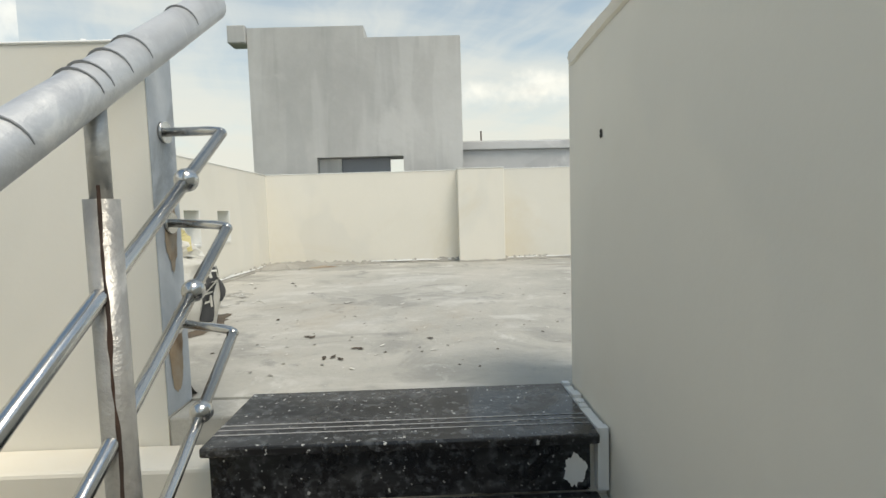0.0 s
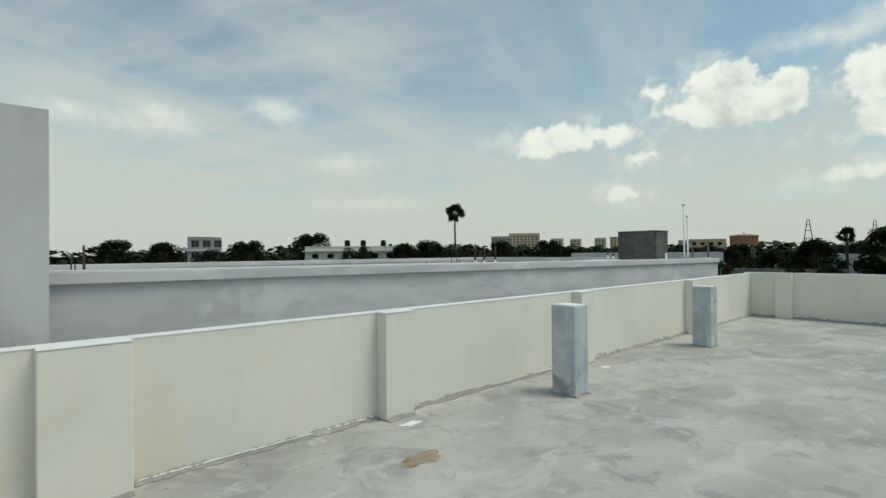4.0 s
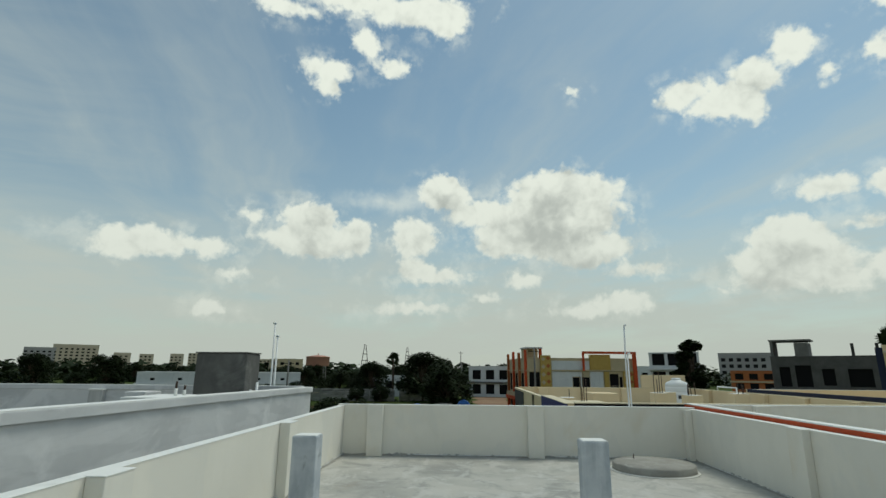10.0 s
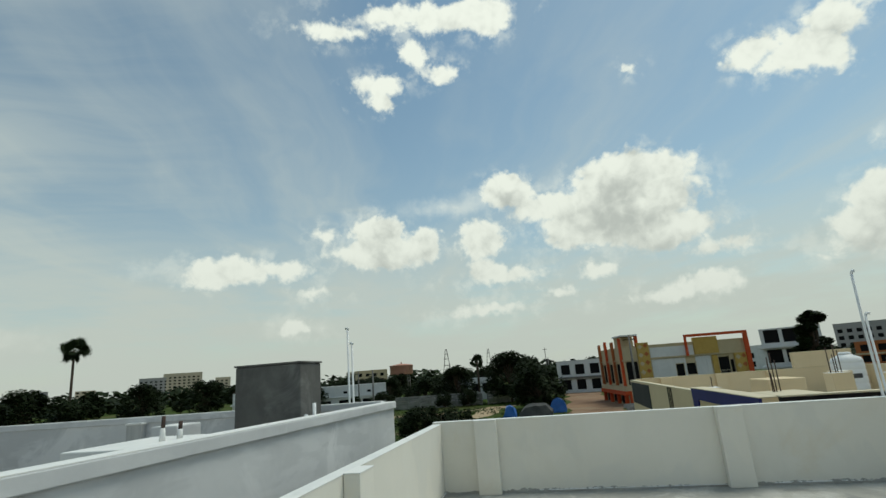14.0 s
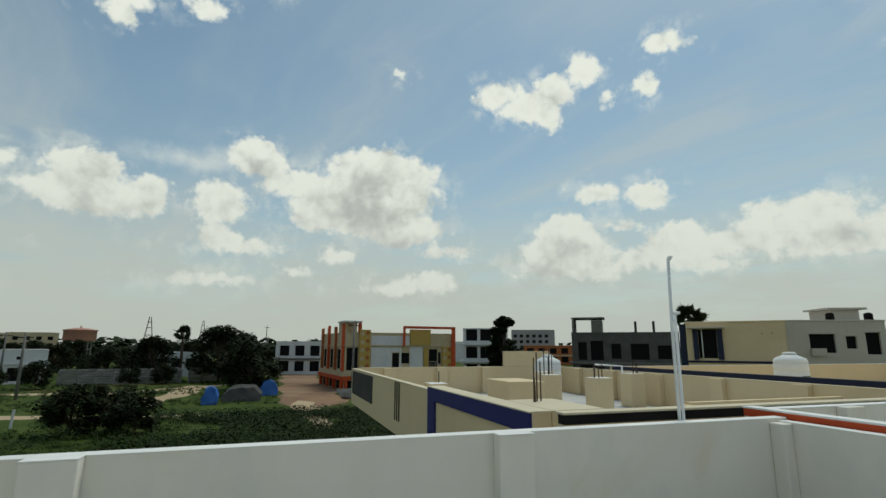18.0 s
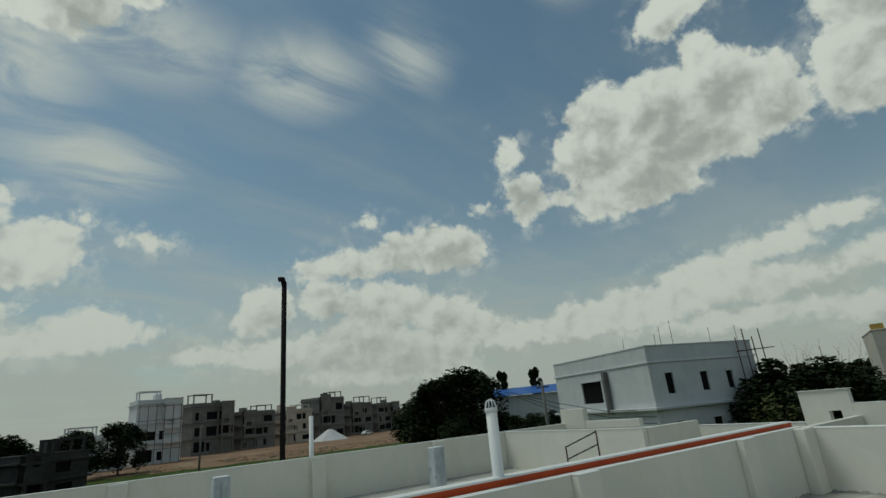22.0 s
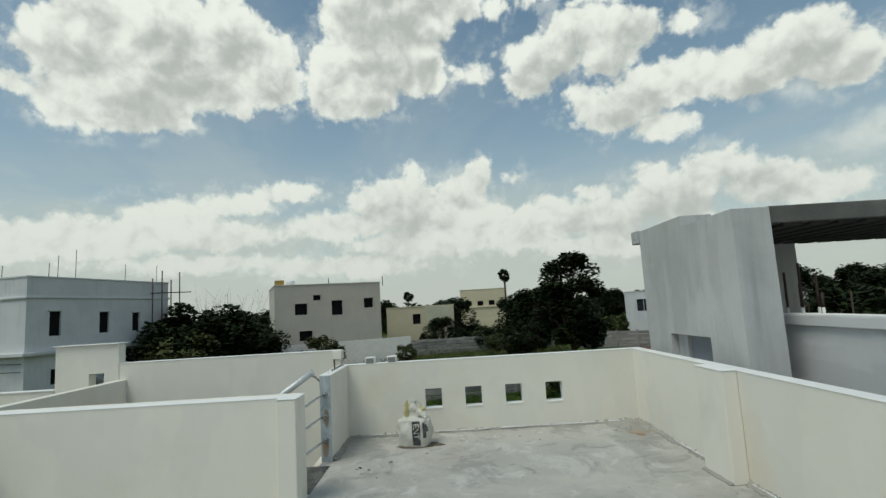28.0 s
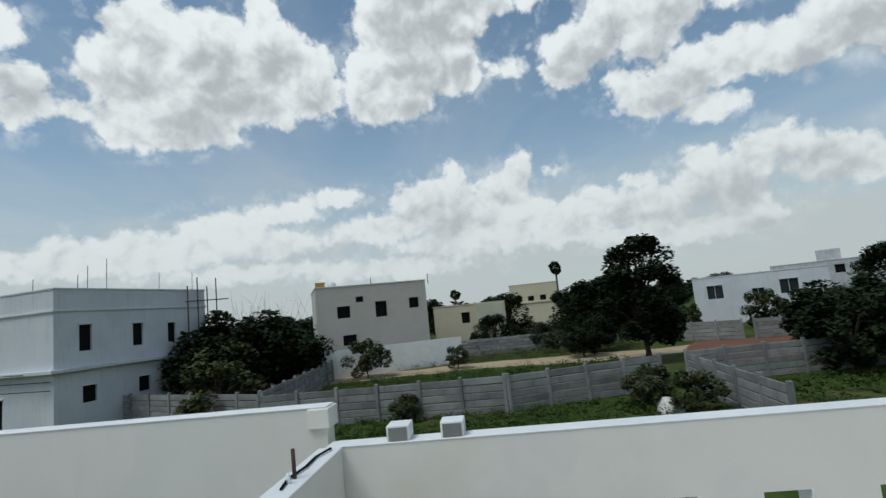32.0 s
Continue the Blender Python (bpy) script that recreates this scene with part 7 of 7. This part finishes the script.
def car(x, y, yaw, mat):
    c = thing("parked_car", (x, y, GZ), "small white parked car", "car", "parked cars", yaw=yaw)
    bm = bmesh.new()
    prof = [(-1.9, 0.35), (-1.95, 0.75), (-1.2, 0.92), (-0.6, 1.42), (0.7, 1.45), (1.3, 0.98), (1.9, 0.85), (1.95, 0.4)]
    l = [bm.verts.new((a, -0.8, b)) for a, b in prof]
    r = [bm.verts.new((a, 0.8, b)) for a, b in prof]
    for k in range(len(prof)):
        bm.faces.new((l[k], l[(k + 1) % 8], r[(k + 1) % 8], r[k]))
    bm.faces.new(l)
    bm.faces.new(r[::-1])
    bmesh.ops.bevel(bm, geom=list(bm.edges), offset=0.06, segments=2, affect="EDGES")
    body = part("body", bm, mat, c)
    part("window_band", box(-0.9, 1.0, -0.815, 0.815, 0.98, 1.32, 0.03), GLASS, body)
    for a in (-1.2, 1.2):
        for b in (-0.72, 0.72):
            w = part("wheel", tube(bmesh.new(), [(a, b - 0.1, 0.3), (a, b + 0.1, 0.3)], 0.3, 16), BLACK, c)
            part("rim", tube(bmesh.new(), [(a, b - 0.11, 0.3), (a, b + 0.11, 0.3)], 0.17, 12), STEEL, w)


blue_shed = house("blue_roof_shed", "long low shed with a bright blue sheet roof", (-40.6, -66.2), (-52.0, -56.6), 9, 2.9, OFFWHITE, [("front", 1.5 + 3.0 * k, 1.4, 1.4, 1.4) for k in range(4)], pane=INSIDE_SHADE)
bm = bmesh.new()
for k in range(24):
    slab(bm, -0.6 + 0.63 * k, 0.02 + 0.63 * k, -0.8, 10, 6.55 + 0.03 * (k % 2), 6.6 + 0.03 * (k % 2))
for v in bm.verts:
    v.co.z += 0.13 * (v.co.y + 0.8)
tagged(part("sheet_roof", bm, TARP, blue_shed, "bright blue sheet roof"), kind="stuff")
car(-62, -160, 20, PLASTIC)
car(23.5, -103, 100, PLASTIC)
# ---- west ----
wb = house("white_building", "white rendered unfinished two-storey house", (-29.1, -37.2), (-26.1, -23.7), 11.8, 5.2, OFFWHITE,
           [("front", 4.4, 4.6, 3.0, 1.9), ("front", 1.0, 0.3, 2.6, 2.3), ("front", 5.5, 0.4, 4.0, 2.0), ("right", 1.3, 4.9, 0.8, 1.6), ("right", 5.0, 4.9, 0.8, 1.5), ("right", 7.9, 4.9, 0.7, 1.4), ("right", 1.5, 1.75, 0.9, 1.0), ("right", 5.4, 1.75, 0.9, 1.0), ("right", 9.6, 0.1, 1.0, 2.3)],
           pane=INSIDE_SHADE, bands=[(3.75, 0.22, 0.45, OFFWHITE), (7.35, 0.14, 0.10, OFFWHITE)])
loc_box(wb, "roof_post", CONC, 8.3, 8.6, -0.5, -0.02, 3.6, 7.2)
for k, (x, y, h) in enumerate(((12.6, 3.0, 1.6), (12.4, 4.5, 2.2), (12.8, 2.2, 1.0), (9.0, 2.0, 1.1), (12.7, 8.5, 1.4), (12.9, 11.5, 1.5))):
    part("rebar", tube(bmesh.new(), [(x, y, 8.8), (x + 0.05, y, 8.8 + h)], 0.02, 6), REBAR, wb)
for k in range(4):
    part("scaffold_pole", tube(bmesh.new(), [(14.3, 9.6 + 1.0 * k, 0), (14.3, 9.6 + 1.0 * k, 9.0 + 0.7 * (k % 2))], 0.05, 6), REBAR, wb)
for z in (2.8, 5.2, 7.8):
    part("scaffold_ledger", tube(bmesh.new(), [(14.3, 9.4, z), (14.3, 14.0, z + 0.2)], 0.045, 6), REBAR, wb)
for k in range(3):
    part("cable", tube(bmesh.new(), [(1.0, -6 - 0.3 * k, 6.4), (5, -3.6, 5.0 - 0.4 * k), (9, -1.0, 3.9 - 0.5 * k), (13.7, -0.1, 3.8 - 0.5 * k)], 0.025, 6), BLACK, wb)
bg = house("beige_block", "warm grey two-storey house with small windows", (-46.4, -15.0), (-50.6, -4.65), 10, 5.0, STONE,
           [("front", 2.0, 5.4, 1.25, 1.15), ("front", 5.8, 5.2, 1.15, 1.55), ("front", 9.3, 5.8, 1.0, 1.05), ("front", 2.4, 2.7, 1.3, 1.0), ("front", 3.9, 6.85, 0.75, 0.55)], pane=INSIDE_SHADE)
loc_box(bg, "roof_tank", MUSTARD, 0.1, 1.0, 0.3, 1.2, 8.16, 9.1)
part("roof_tank", lathe(bmesh.new(), [(0.42, 8.16), (0.42, 8.95), (0.2, 9.1)], 16, (1.7, 0.8, 0)), PLASTIC, bg)
loc_box(bg, "compound_wall", WHITE, -1.5, 13.4, -3.3, -3.1, 0, 2.5)
for x in (5.6, 11.6):
    part("roof_pipe", tube(bmesh.new(), [(x, 0.4, 8.15), (x, 0.4, 9.2)], 0.04, 6), REBAR, bg)
lr = house("long_low_house", "pale long low house with green end", (-60.5, -5.2), (-61.5, 3.6), 8, 2.1, YELLOW, [("front", 3.4, 3.4, 1.0, 1.3), ("front", 7.6, 3.3, 0.8, 1.1)], pane=INSIDE_SHADE)
loc_box(lr, "green_front", LIME, 5.2, 8.7, -0.06, -0.003, 0, 5.6)
house("yellow_house", "distant pale yellow house", (-102, 5.8), (-101, 15.6), 10, 5.3, YELLOW, [("front", 1.2 + 2.4 * k, 5.4, 1.2, 1.0) for k in range(4)], pane=INSIDE_SHADE, bands=[(5.0, 0.2, 0.2, YELLOW)])
lh = house("white_long_house", "long white house with barred windows", (-68, 28.6), (-62, 42), 9, 2.5, OFFWHITE, [("front", 1.6, 3.2, 1.8, 1.7), ("front", 6.6, 3.3, 1.3, 0.8), ("front", 9.6, 3.2, 1.9, 1.7)])
hb = house("pale_blue_house", "pale blue grey house with a roof room", (-82, 46), (-73, 60), 9, 3.4, GREY_PAINT, [("front", 2 + 3 * k, 5.0, 1.2, 1.2) for k in range(4)], pane=INSIDE_SHADE)
loc_box(hb, "roof_room", GREY_PAINT, 6, 9, 1, 5, 7.01, 8.6)
rock = bmesh.new()
bmesh.ops.create_icosphere(rock, subdivisions=2, radius=0.55)
for v in rock.verts:
    v.co = Vector((v.co.x, v.co.y, max(-0.1, v.co.z) * 1.1)) * (1 + 0.35 * noise.noise(v.co * 2.2))
single("white_stone", rock, CHIP, "pale boulder in the grass", "boulder", at=(-21.2, 9.0, GZ))
# ---- north and north-east ----
house("distant_cream_house", "distant cream three-storey house", (-30.6, 51.2), (-23.4, 54.8), 9, 2.75, YELLOW, [("front", 0.8 + 2.4 * k, 2.4 + 2.3 * j, 0.8, 0.5) for k in range(3) for j in range(2)], pane=INSIDE_SHADE, bands=[(5.4, 0.2, 0.2, YELLOW)])
nh = house("white_long_house", "distant white and yellow flat-roofed house", (51, 101), (70, 90), 9, 3.0, OFFWHITE, [("front", 1.5 + 3.2 * k, 4.0, 1.3, 1.0) for k in range(6)], pane=INSIDE_SHADE, bands=[(5.4, 0.3, 0.5, YELLOW)])
for x in (9.0, 12.5, 17.0):
    part("roof_tank", lathe(bmesh.new(), [(0.6, 6.6), (0.6, 7.8), (0.3, 8.0)], 14, (x, 2, 0)), BLACK, nh)
house("blue_house", "distant blue and white three-storey house", (34.5, 126), (40.0, 124.5), 9, 5.6, FAR_GREY, [("front", 0.8 + 2.4 * k, 1.2 + 2.8 * j, 1.6, 1.6) for k in range(3) for j in range(3)], pane=GLASS, bands=[(2.9, 0.3, 0.3, OFFWHITE), (5.9, 0.3, 0.3, OFFWHITE)])
CITY = [(49.0, 2.6, 24, FAR_GREY), (51.4, 3.4, 28, FAR_TAN), (55.0, 1.4, 20, FAR_TAN), (57.0, 1.2, 19, FAR_TAN), (59.6, 1.2, 20, FAR_TAN), (61.2, 1.2, 21, FAR_TAN), (68.5, 2.4, 15, FAR_TAN), (70.4, 1.2, 16, FAR_GREY), (40.2, 1.5, 16, FAR_GREY), (43.6, 1.5, 14, FAR_TAN), (84.5, 1.0, 12, FAR_GREY)]
for az, wdeg, top, m in CITY:
    d = 720
    a0, a1 = radians(az - wdeg / 2), radians(az + wdeg / 2)
    w = d * 2 * math.sin(radians(wdeg / 2))
    n = max(3, int(w / 5))
    house("apartment_block", "distant pale apartment block", (d * math.sin(a0), d * math.cos(a0)), (d * math.sin(a1), d * math.cos(a1)), 16, top, m, [("front", 0.9 + (w - 1.5) / n * k, 4 + 3.6 * j, (w - 1.5) / n * 0.5, 1.7) for k in range(n) for j in range(int((top + 3) / 4))], pane=INSIDE_SHADE, group="far apartment blocks", category="building")
for x, y, h in ((420, 88, 26), (560, 70, 30)):
    c = thing("lattice_mast", (x, y, GZ), "distant lattice power mast", "mast", "power masts")
    for sx in (-1, 1):
        part("leg", tube(bmesh.new(), [(0, 4 * sx, 0), (0, 0.5 * sx, h)], 0.3, 5), CONC_DARK, c)
    for z in (0.5, 0.7, 0.85):
        part("crossarm", tube(bmesh.new(), [(0, -4 * (1.2 - z), h * z), (0, 4 * (1.2 - z), h * z)], 0.25, 5), CONC_DARK, c)

# ---- trees, scrub and distant woods ----


def leaf_quads(bm, centre, radii, count, size, r, hollow=0.35):
    """Small leaf sprays spread through a lumpy body round centre."""
    for _ in range(count):
        while True:
            d = Vector((r.uniform(-1, 1), r.uniform(-1, 1), r.uniform(-1, 1)))
            if hollow < d.length < 1:
                break
        p = Vector(centre) + Vector((d.x * radii[0], d.y * radii[1], d.z * radii[2]))
        a, b, s = r.uniform(0, 6.28), r.uniform(-0.9, 0.9), size * r.uniform(0.6, 1.4)
        u = Vector((math.cos(a), math.sin(a), b * 0.6)) * s
        w = Vector((-math.sin(a), math.cos(a), r.uniform(-0.8, 0.8))) * s * 0.55
        bm.faces.new([bm.verts.new(p + q) for q in (-u, w - u * 0.1, u, -w - u * 0.1)])


def tree(name, h, crown, trunk_h, leaf_mat, label, seed, leaves=2600, size=0.26, clumps=16, at=(0, 0, GZ), narrow=1.0):
    r = random.Random(seed)
    c = thing(name, at, label, "tree", name + " group")
    bm = bmesh.new()
    tube(bm, [(0, 0, -0.1), (0.08, 0.03, trunk_h * 0.5), (0.02, -0.05, trunk_h), (0.1, 0.05, h * 0.75)], h * 0.028, 9, h * 0.008)
    heads = []
    for k in range(clumps):
        a = 2 * math.pi * k / clumps * 2.4 + r.uniform(-0.3, 0.3)
        f = r.uniform(0.0, 1.0)
        rad = crown * narrow * (0.25 + 0.7 * math.sin(math.pi * (0.18 + 0.72 * f))) * r.uniform(0.55, 1.0)
        z = trunk_h + (h - trunk_h) * (0.04 + 0.9 * f)
        heads.append((rad * math.cos(a), rad * math.sin(a), z))
        tube(bm, [(0.05, 0, trunk_h * r.uniform(0.7, 1.0) + (h - trunk_h) * 0.25 * f), (heads[-1][0] * 0.5, heads[-1][1] * 0.5, z * 0.86), heads[-1]], h * 0.011, 6, h * 0.003)
    part("trunk", bm, BARK, c)
    bm = bmesh.new()
    for p in heads:
        s = crown * r.uniform(0.24, 0.42)
        leaf_quads(bm, p, (s, s, s * 0.8), leaves // clumps, size, r)
    part("crown", bm, leaf_mat, c)
    return c


def fan_palm(name, h, label, seed, at, big=1.0):
    r = random.Random(seed)
    c = thing(name, at, label, "palm tree", "fan palms")
    part("trunk", tube(bmesh.new(), [(0, 0, -0.1), (0.1, 0, h * 0.5), (0.0, 0.05, h)], 0.24, 10, 0.17), BARK, c)
    bm = bmesh.new()
    for k in range(26):
        a, e = 2.4 * k + r.uniform(-0.2, 0.2), r.uniform(-1.1, 1.25)
        d = Vector((math.cos(a) * math.cos(e), math.sin(a) * math.cos(e), math.sin(e)))
        base_p = Vector((0, 0, h)) + d * r.uniform(0.55, 1.35) * big
        side = d.cross(Vector((0, 0, 1))).normalized()
        up = side.cross(d)
        turn = r.uniform(-1.3, 1.3)
        side, up = side * math.cos(turn) + up * math.sin(turn), up * math.cos(turn) - side * math.sin(turn)
        tube(bm, [(0, 0, h), base_p], 0.03, 4)
        for j in range(-6, 7):
            q = (d * math.cos(j * 0.22) + side * math.sin(j * 0.22)).normalized()
            tip = base_p + q * r.uniform(1.2, 1.6) * big - Vector((0, 0, 0.12 * abs(j) / 6))
            n = up * 0.02 + q.cross(up) * 0.12
            bm.faces.new([bm.verts.new(v) for v in (base_p, base_p + q * 0.75 * big + n, tip, base_p + q * 0.75 * big - n)])
    part("crown", bm, LEAF_DARK, c)
    return c


broad = tree("broadleaf_tree", 9.3, 2.75, 1.5, LEAF_DARK, "dark green broadleaf tree with an uneven crown", 4, 9500, 0.2, 46, (-37.0, 12.9, GZ))
round_tree = tree("spreading_tree", 8.0, 4.4, 1.0, LEAF_DARK, "dark spreading tree beyond the field", 5, 6500, 0.24, 36, (94, 10.6, GZ))
bushy = tree("bushy_tree", 5.5, 3.2, 0.7, LEAF_DARK, "dense dark green bushy tree", 7, 5200, 0.2, 30, (71, 5.2, GZ))
slim = tree("columnar_tree", 9.6, 2.4, 1.2, LEAF_DARK, "dense dark columnar tree", 9, 11000, 0.26, 44, (76.5, -28.6, GZ), 0.9)
olive = tree("scrub_tree", 4.2, 2.6, 0.6, LEAF_OLIVE, "olive green thorny scrub tree", 11, 2600, 0.2, 18, (-33.0, -17.0, GZ))


def plant(src, x, y, s, yaw=None, sz=None, z=GZ):
    m = pose(x, y, z, 0, 0, (x * 37 + y * 91) % 360 if yaw is None else yaw) @ Matrix.Diagonal((s, s, sz or s, 1))
    return copy_thing(src, m)


PR = random.Random(31)
# east field and its edge
for x, y, s in ((88, 7.2, 0.75), (101, 8.0, 0.9), (96, 20, 0.8), (105, 24, 0.6), (112, 17, 0.75), (90, 45, 0.6), (104, 46, 0.68), (112, 38, 0.66), (118, 28, 0.6), (124, 10, 0.7), (130, 48, 0.75), (96, 26, 0.62)):
    plant(round_tree, x, y, s)
for x, y, s in ((45.2, 14.0, 0.52), (44.8, 10.6, 0.45), (46.5, 12.4, 0.5), (78, 6.5, 0.85), (84, 30, 0.6), (88, 36, 0.5), (90, 17.5, 0.5), (39, 17, 0.4), (88, 21, 0.45)):
    plant(bushy, x, y, s)
for k in range(26):
    plant(round_tree if k % 2 else bushy, PR.uniform(120, 210), PR.uniform(-20, 120), 0.72 * PR.uniform(0.8, 1.15))
# north-east row
for k in range(16):
    a = radians(4 + 4.6 * k + PR.uniform(-1.5, 1.5))
    d = PR.uniform(95, 140)
    plant(round_tree if k % 3 else bushy, d * math.sin(a), d * math.cos(a), PR.uniform(0.85, 1.2) * (0.68 if k > 12 else 1.0))
for x, y, s in ((-20.2, 50.7, 0.9), (-22.4, 50.2, 0.8), (-18.4, 52.0, 1.0)):
    plant(bushy, x, y, s)
# south
for x, y, s in ((-33, -74, 0.95), (-36, -66, 0.8), (-40, -60, 0.55), (-43, -54, 0.5), (-37, -52, 0.5), (-33, -48, 0.5), (-30.5, -70, 0.6), (-38, -72, 0.7), (-36, -58, 0.6), (-31, -66, 0.8), (-29, -56, 0.6), (-25, -50, 0.5)):
    plant(bushy, x, y, s * 1.35)
for x, y, s in ((-29.4, -61.0, 1.15), (-33.6, -59.6, 1.3), (-31.0, -63.5, 1.1)):
    plant(round_tree, x, y, s)
for x, y, s in ((-49.6, -71.3, 1.15), (-54.0, -67.6, 1.15)):
    plant(slim, x, y, s * 0.5, None, s)
for x, y, s in ((14, -100, 0.9), (22, -90, 0.9), (8, -104, 1.0), (30, -82, 0.8), (26, -100, 0.9)):
    plant(round_tree, x, y, s)
# west plots
for x, y, s in ((-37.5, -16.2, 1.05), (-39.5, -14.9, 0.9), (-36, -20.5, 1.0), (-38, -18.4, 1.2), (-42.5, -16.8, 1.0), (-33.0, -17.5, 0.75), (-37, -23, 0.9), (-44.5, -19.5, 1.1), (-34.5, -19.0, 0.85)):
    plant(bushy, x, y, s)
for x, y, s in ((-42.5, -9.4, 0.75), (-43.5, -1.5, 0.45), (-27.2, -14.5, 0.8), (-23.2, -2.6, 0.3), (-22.2, 8.6, 0.42), (-20.5, 9.9, 0.4), (-40, 27.5, 0.9), (-50, 8.0, 0.5), (-56, 31, 0.9), (-52.5, 36, 0.85), (-60, 24.5, 0.7)):
    plant(olive, x, y, s)
for x, y, s in ((-62, -14, 0.8), (-66, 12, 0.75), (-58, 2, 0.5), (-70, 4, 0.8), (-56.5, 12, 0.55), (-80, 18, 0.9), (-84, 2, 0.8), (-60, 20, 0.7), (-57, 13.5, 0.85), (-62, 16.5, 0.9), (-90, -10, 0.9), (-75, 24, 0.7), (-66, 52, 1.0), (-58, 60, 0.9), (-72, 66, 1.0), (-50, 72, 1.1), (-44, 52, 0.9), (-38, 40, 0.75), (-30, 66, 0.9)):
    plant(round_tree, x, y, s)
for x, y, s in ((-27.5, 24.5, 0.8), (-24, 26, 0.9), (-22, 30, 0.8), (-30, 33, 0.9), (-57, 4, 0.5), (-56, 0.2, 0.42), (-55, 7, 0.5), (-30.5, 21.5, 0.75), (-26.5, 20.0, 0.7), (-33, 24.5, 0.85), (-44, 9.5, 0.55), (-47, 11.5, 0.6)):
    plant(bushy, x, y, s)
for k in range(30):
    a = radians(PR.uniform(225, 345))
    d = PR.uniform(110, 190)
    plant(round_tree, d * math.sin(a), d * math.cos(a), PR.uniform(0.7, 1.0))
for x, y, h in ((75.5, 80.0, 13.6), (97, 16.4, 7.2), (-94, 14.5, 11.0), (-112, -6, 8.5), (-52, 62, 9.0), (42.6, -29.9, 7.6)):
    fan_palm("fan_palm", h, "tall fan palm with a ragged dark crown", int(h * 10), (x, y, GZ), 1.0 if h > 13 else 0.6)


def woods(name, label, a0, a1, d0, d1, count, h, mat, seed):
    """Far woods: a loose belt of leaf heaps."""
    r = random.Random(seed)
    bm = bmesh.new()
    for _ in range(count):
        a, d = radians(r.uniform(a0, a1)), r.uniform(d0, d1)
        s = d / 200
        hh = h * r.uniform(0.5, 1.25) * max(1, s)
        leaf_quads(bm, (d * math.sin(a), d * math.cos(a), GZ + hh * 0.5), (3.4 * max(1, s), 3.4 * max(1, s), hh * 0.55), 26, 1.3 * max(1, s), r, 0.2)
    tagged(part(name, bm, mat), label, "woods", "", "stuff")


woods("far_woods", "belt of dark distant trees along the horizon", -10, 112, 210, 420, 700, 4.6, LEAF_DARK, 1)
woods("far_woods", "belt of dark distant trees along the horizon", 112, 215, 190, 420, 380, 4.5, LEAF_DARK, 2)
woods("far_woods", "belt of dark distant trees along the horizon", 215, 350, 190, 420, 600, 5.0, LEAF_DARK, 3)


def scrub(name, label, area, count, h, mat, seed, size=0.06, clear=(0, 0, 0, 0)):
    r = random.Random(seed)
    bm = bmesh.new()
    for _ in range(count):
        x, y = r.uniform(area[0], area[1]), r.uniform(area[2], area[3])
        if noise.noise(Vector((x * 0.12, y * 0.12, seed))) < -0.12:
            continue
        if clear[0] < x < clear[1] and clear[2] < y < clear[3]:
            continue
        hh = h * r.uniform(0.3, 1.3)
        leaf_quads(bm, (x, y, GZ + hh * 0.45), (hh * r.uniform(0.7, 1.6), hh * r.uniform(0.7, 1.6), hh * 0.55), 34, size, r, 0.1)
    tagged(part(name, bm, mat), label, "scrub", "", "stuff")


scrub("weeds", "low green weeds and grass over the plot", (26, 60, -6, 26), 2600, 0.45, WEED, 4, clear=(51, 60, -6, 10))
scrub("weeds", "low green weeds and grass over the plot", (60, 100, 2, 34), 1500, 0.3, WEED, 5)
scrub("weeds", "dark scrub below the terrace", (28, 53, -6, 11), 1900, 0.6, LEAF, 14, 0.08)
scrub("weeds", "low green weeds and grass over the plot", (-24.2, -9, -8, 12), 1500, 0.35, GRASS, 6)
scrub("weeds", "low green weeds and grass over the plot", (-40, -26, -11, 12), 1500, 0.5, GRASS, 7)
scrub("weeds", "olive weeds along the sandy track", (-58, -46, -14, 16), 900, 0.7, LEAF_OLIVE, 8)
scrub("weeds", "low green weeds and grass over the plot", (-26, -10, 12, 26), 900, 0.4, GRASS, 9)
scrub("weeds", "dry weeds on the building ground", (-60, 12, -110, -90), 500, 0.5, LEAF_OLIVE, 10)
# bare thorn branches above the bushes
bm = bmesh.new()
for k in range(34):
    a, b = PR.uniform(-5.5, 4.0), PR.uniform(-3, 3)
    tube(bm, [(a * 0.5, b * 0.5, 3), (a, b, 5.6 + PR.uniform(0, 1.8)), (a + PR.uniform(-1.0, 1.0), b + PR.uniform(-0.9, 0.9), 6.4 + PR.uniform(0, 2.0))], 0.014, 4, 0.004)
single("bare_twigs", bm, BARK, "thin bare branches above the bushes", "twigs", "", "stuff", (-38.5, -16.5, GZ))
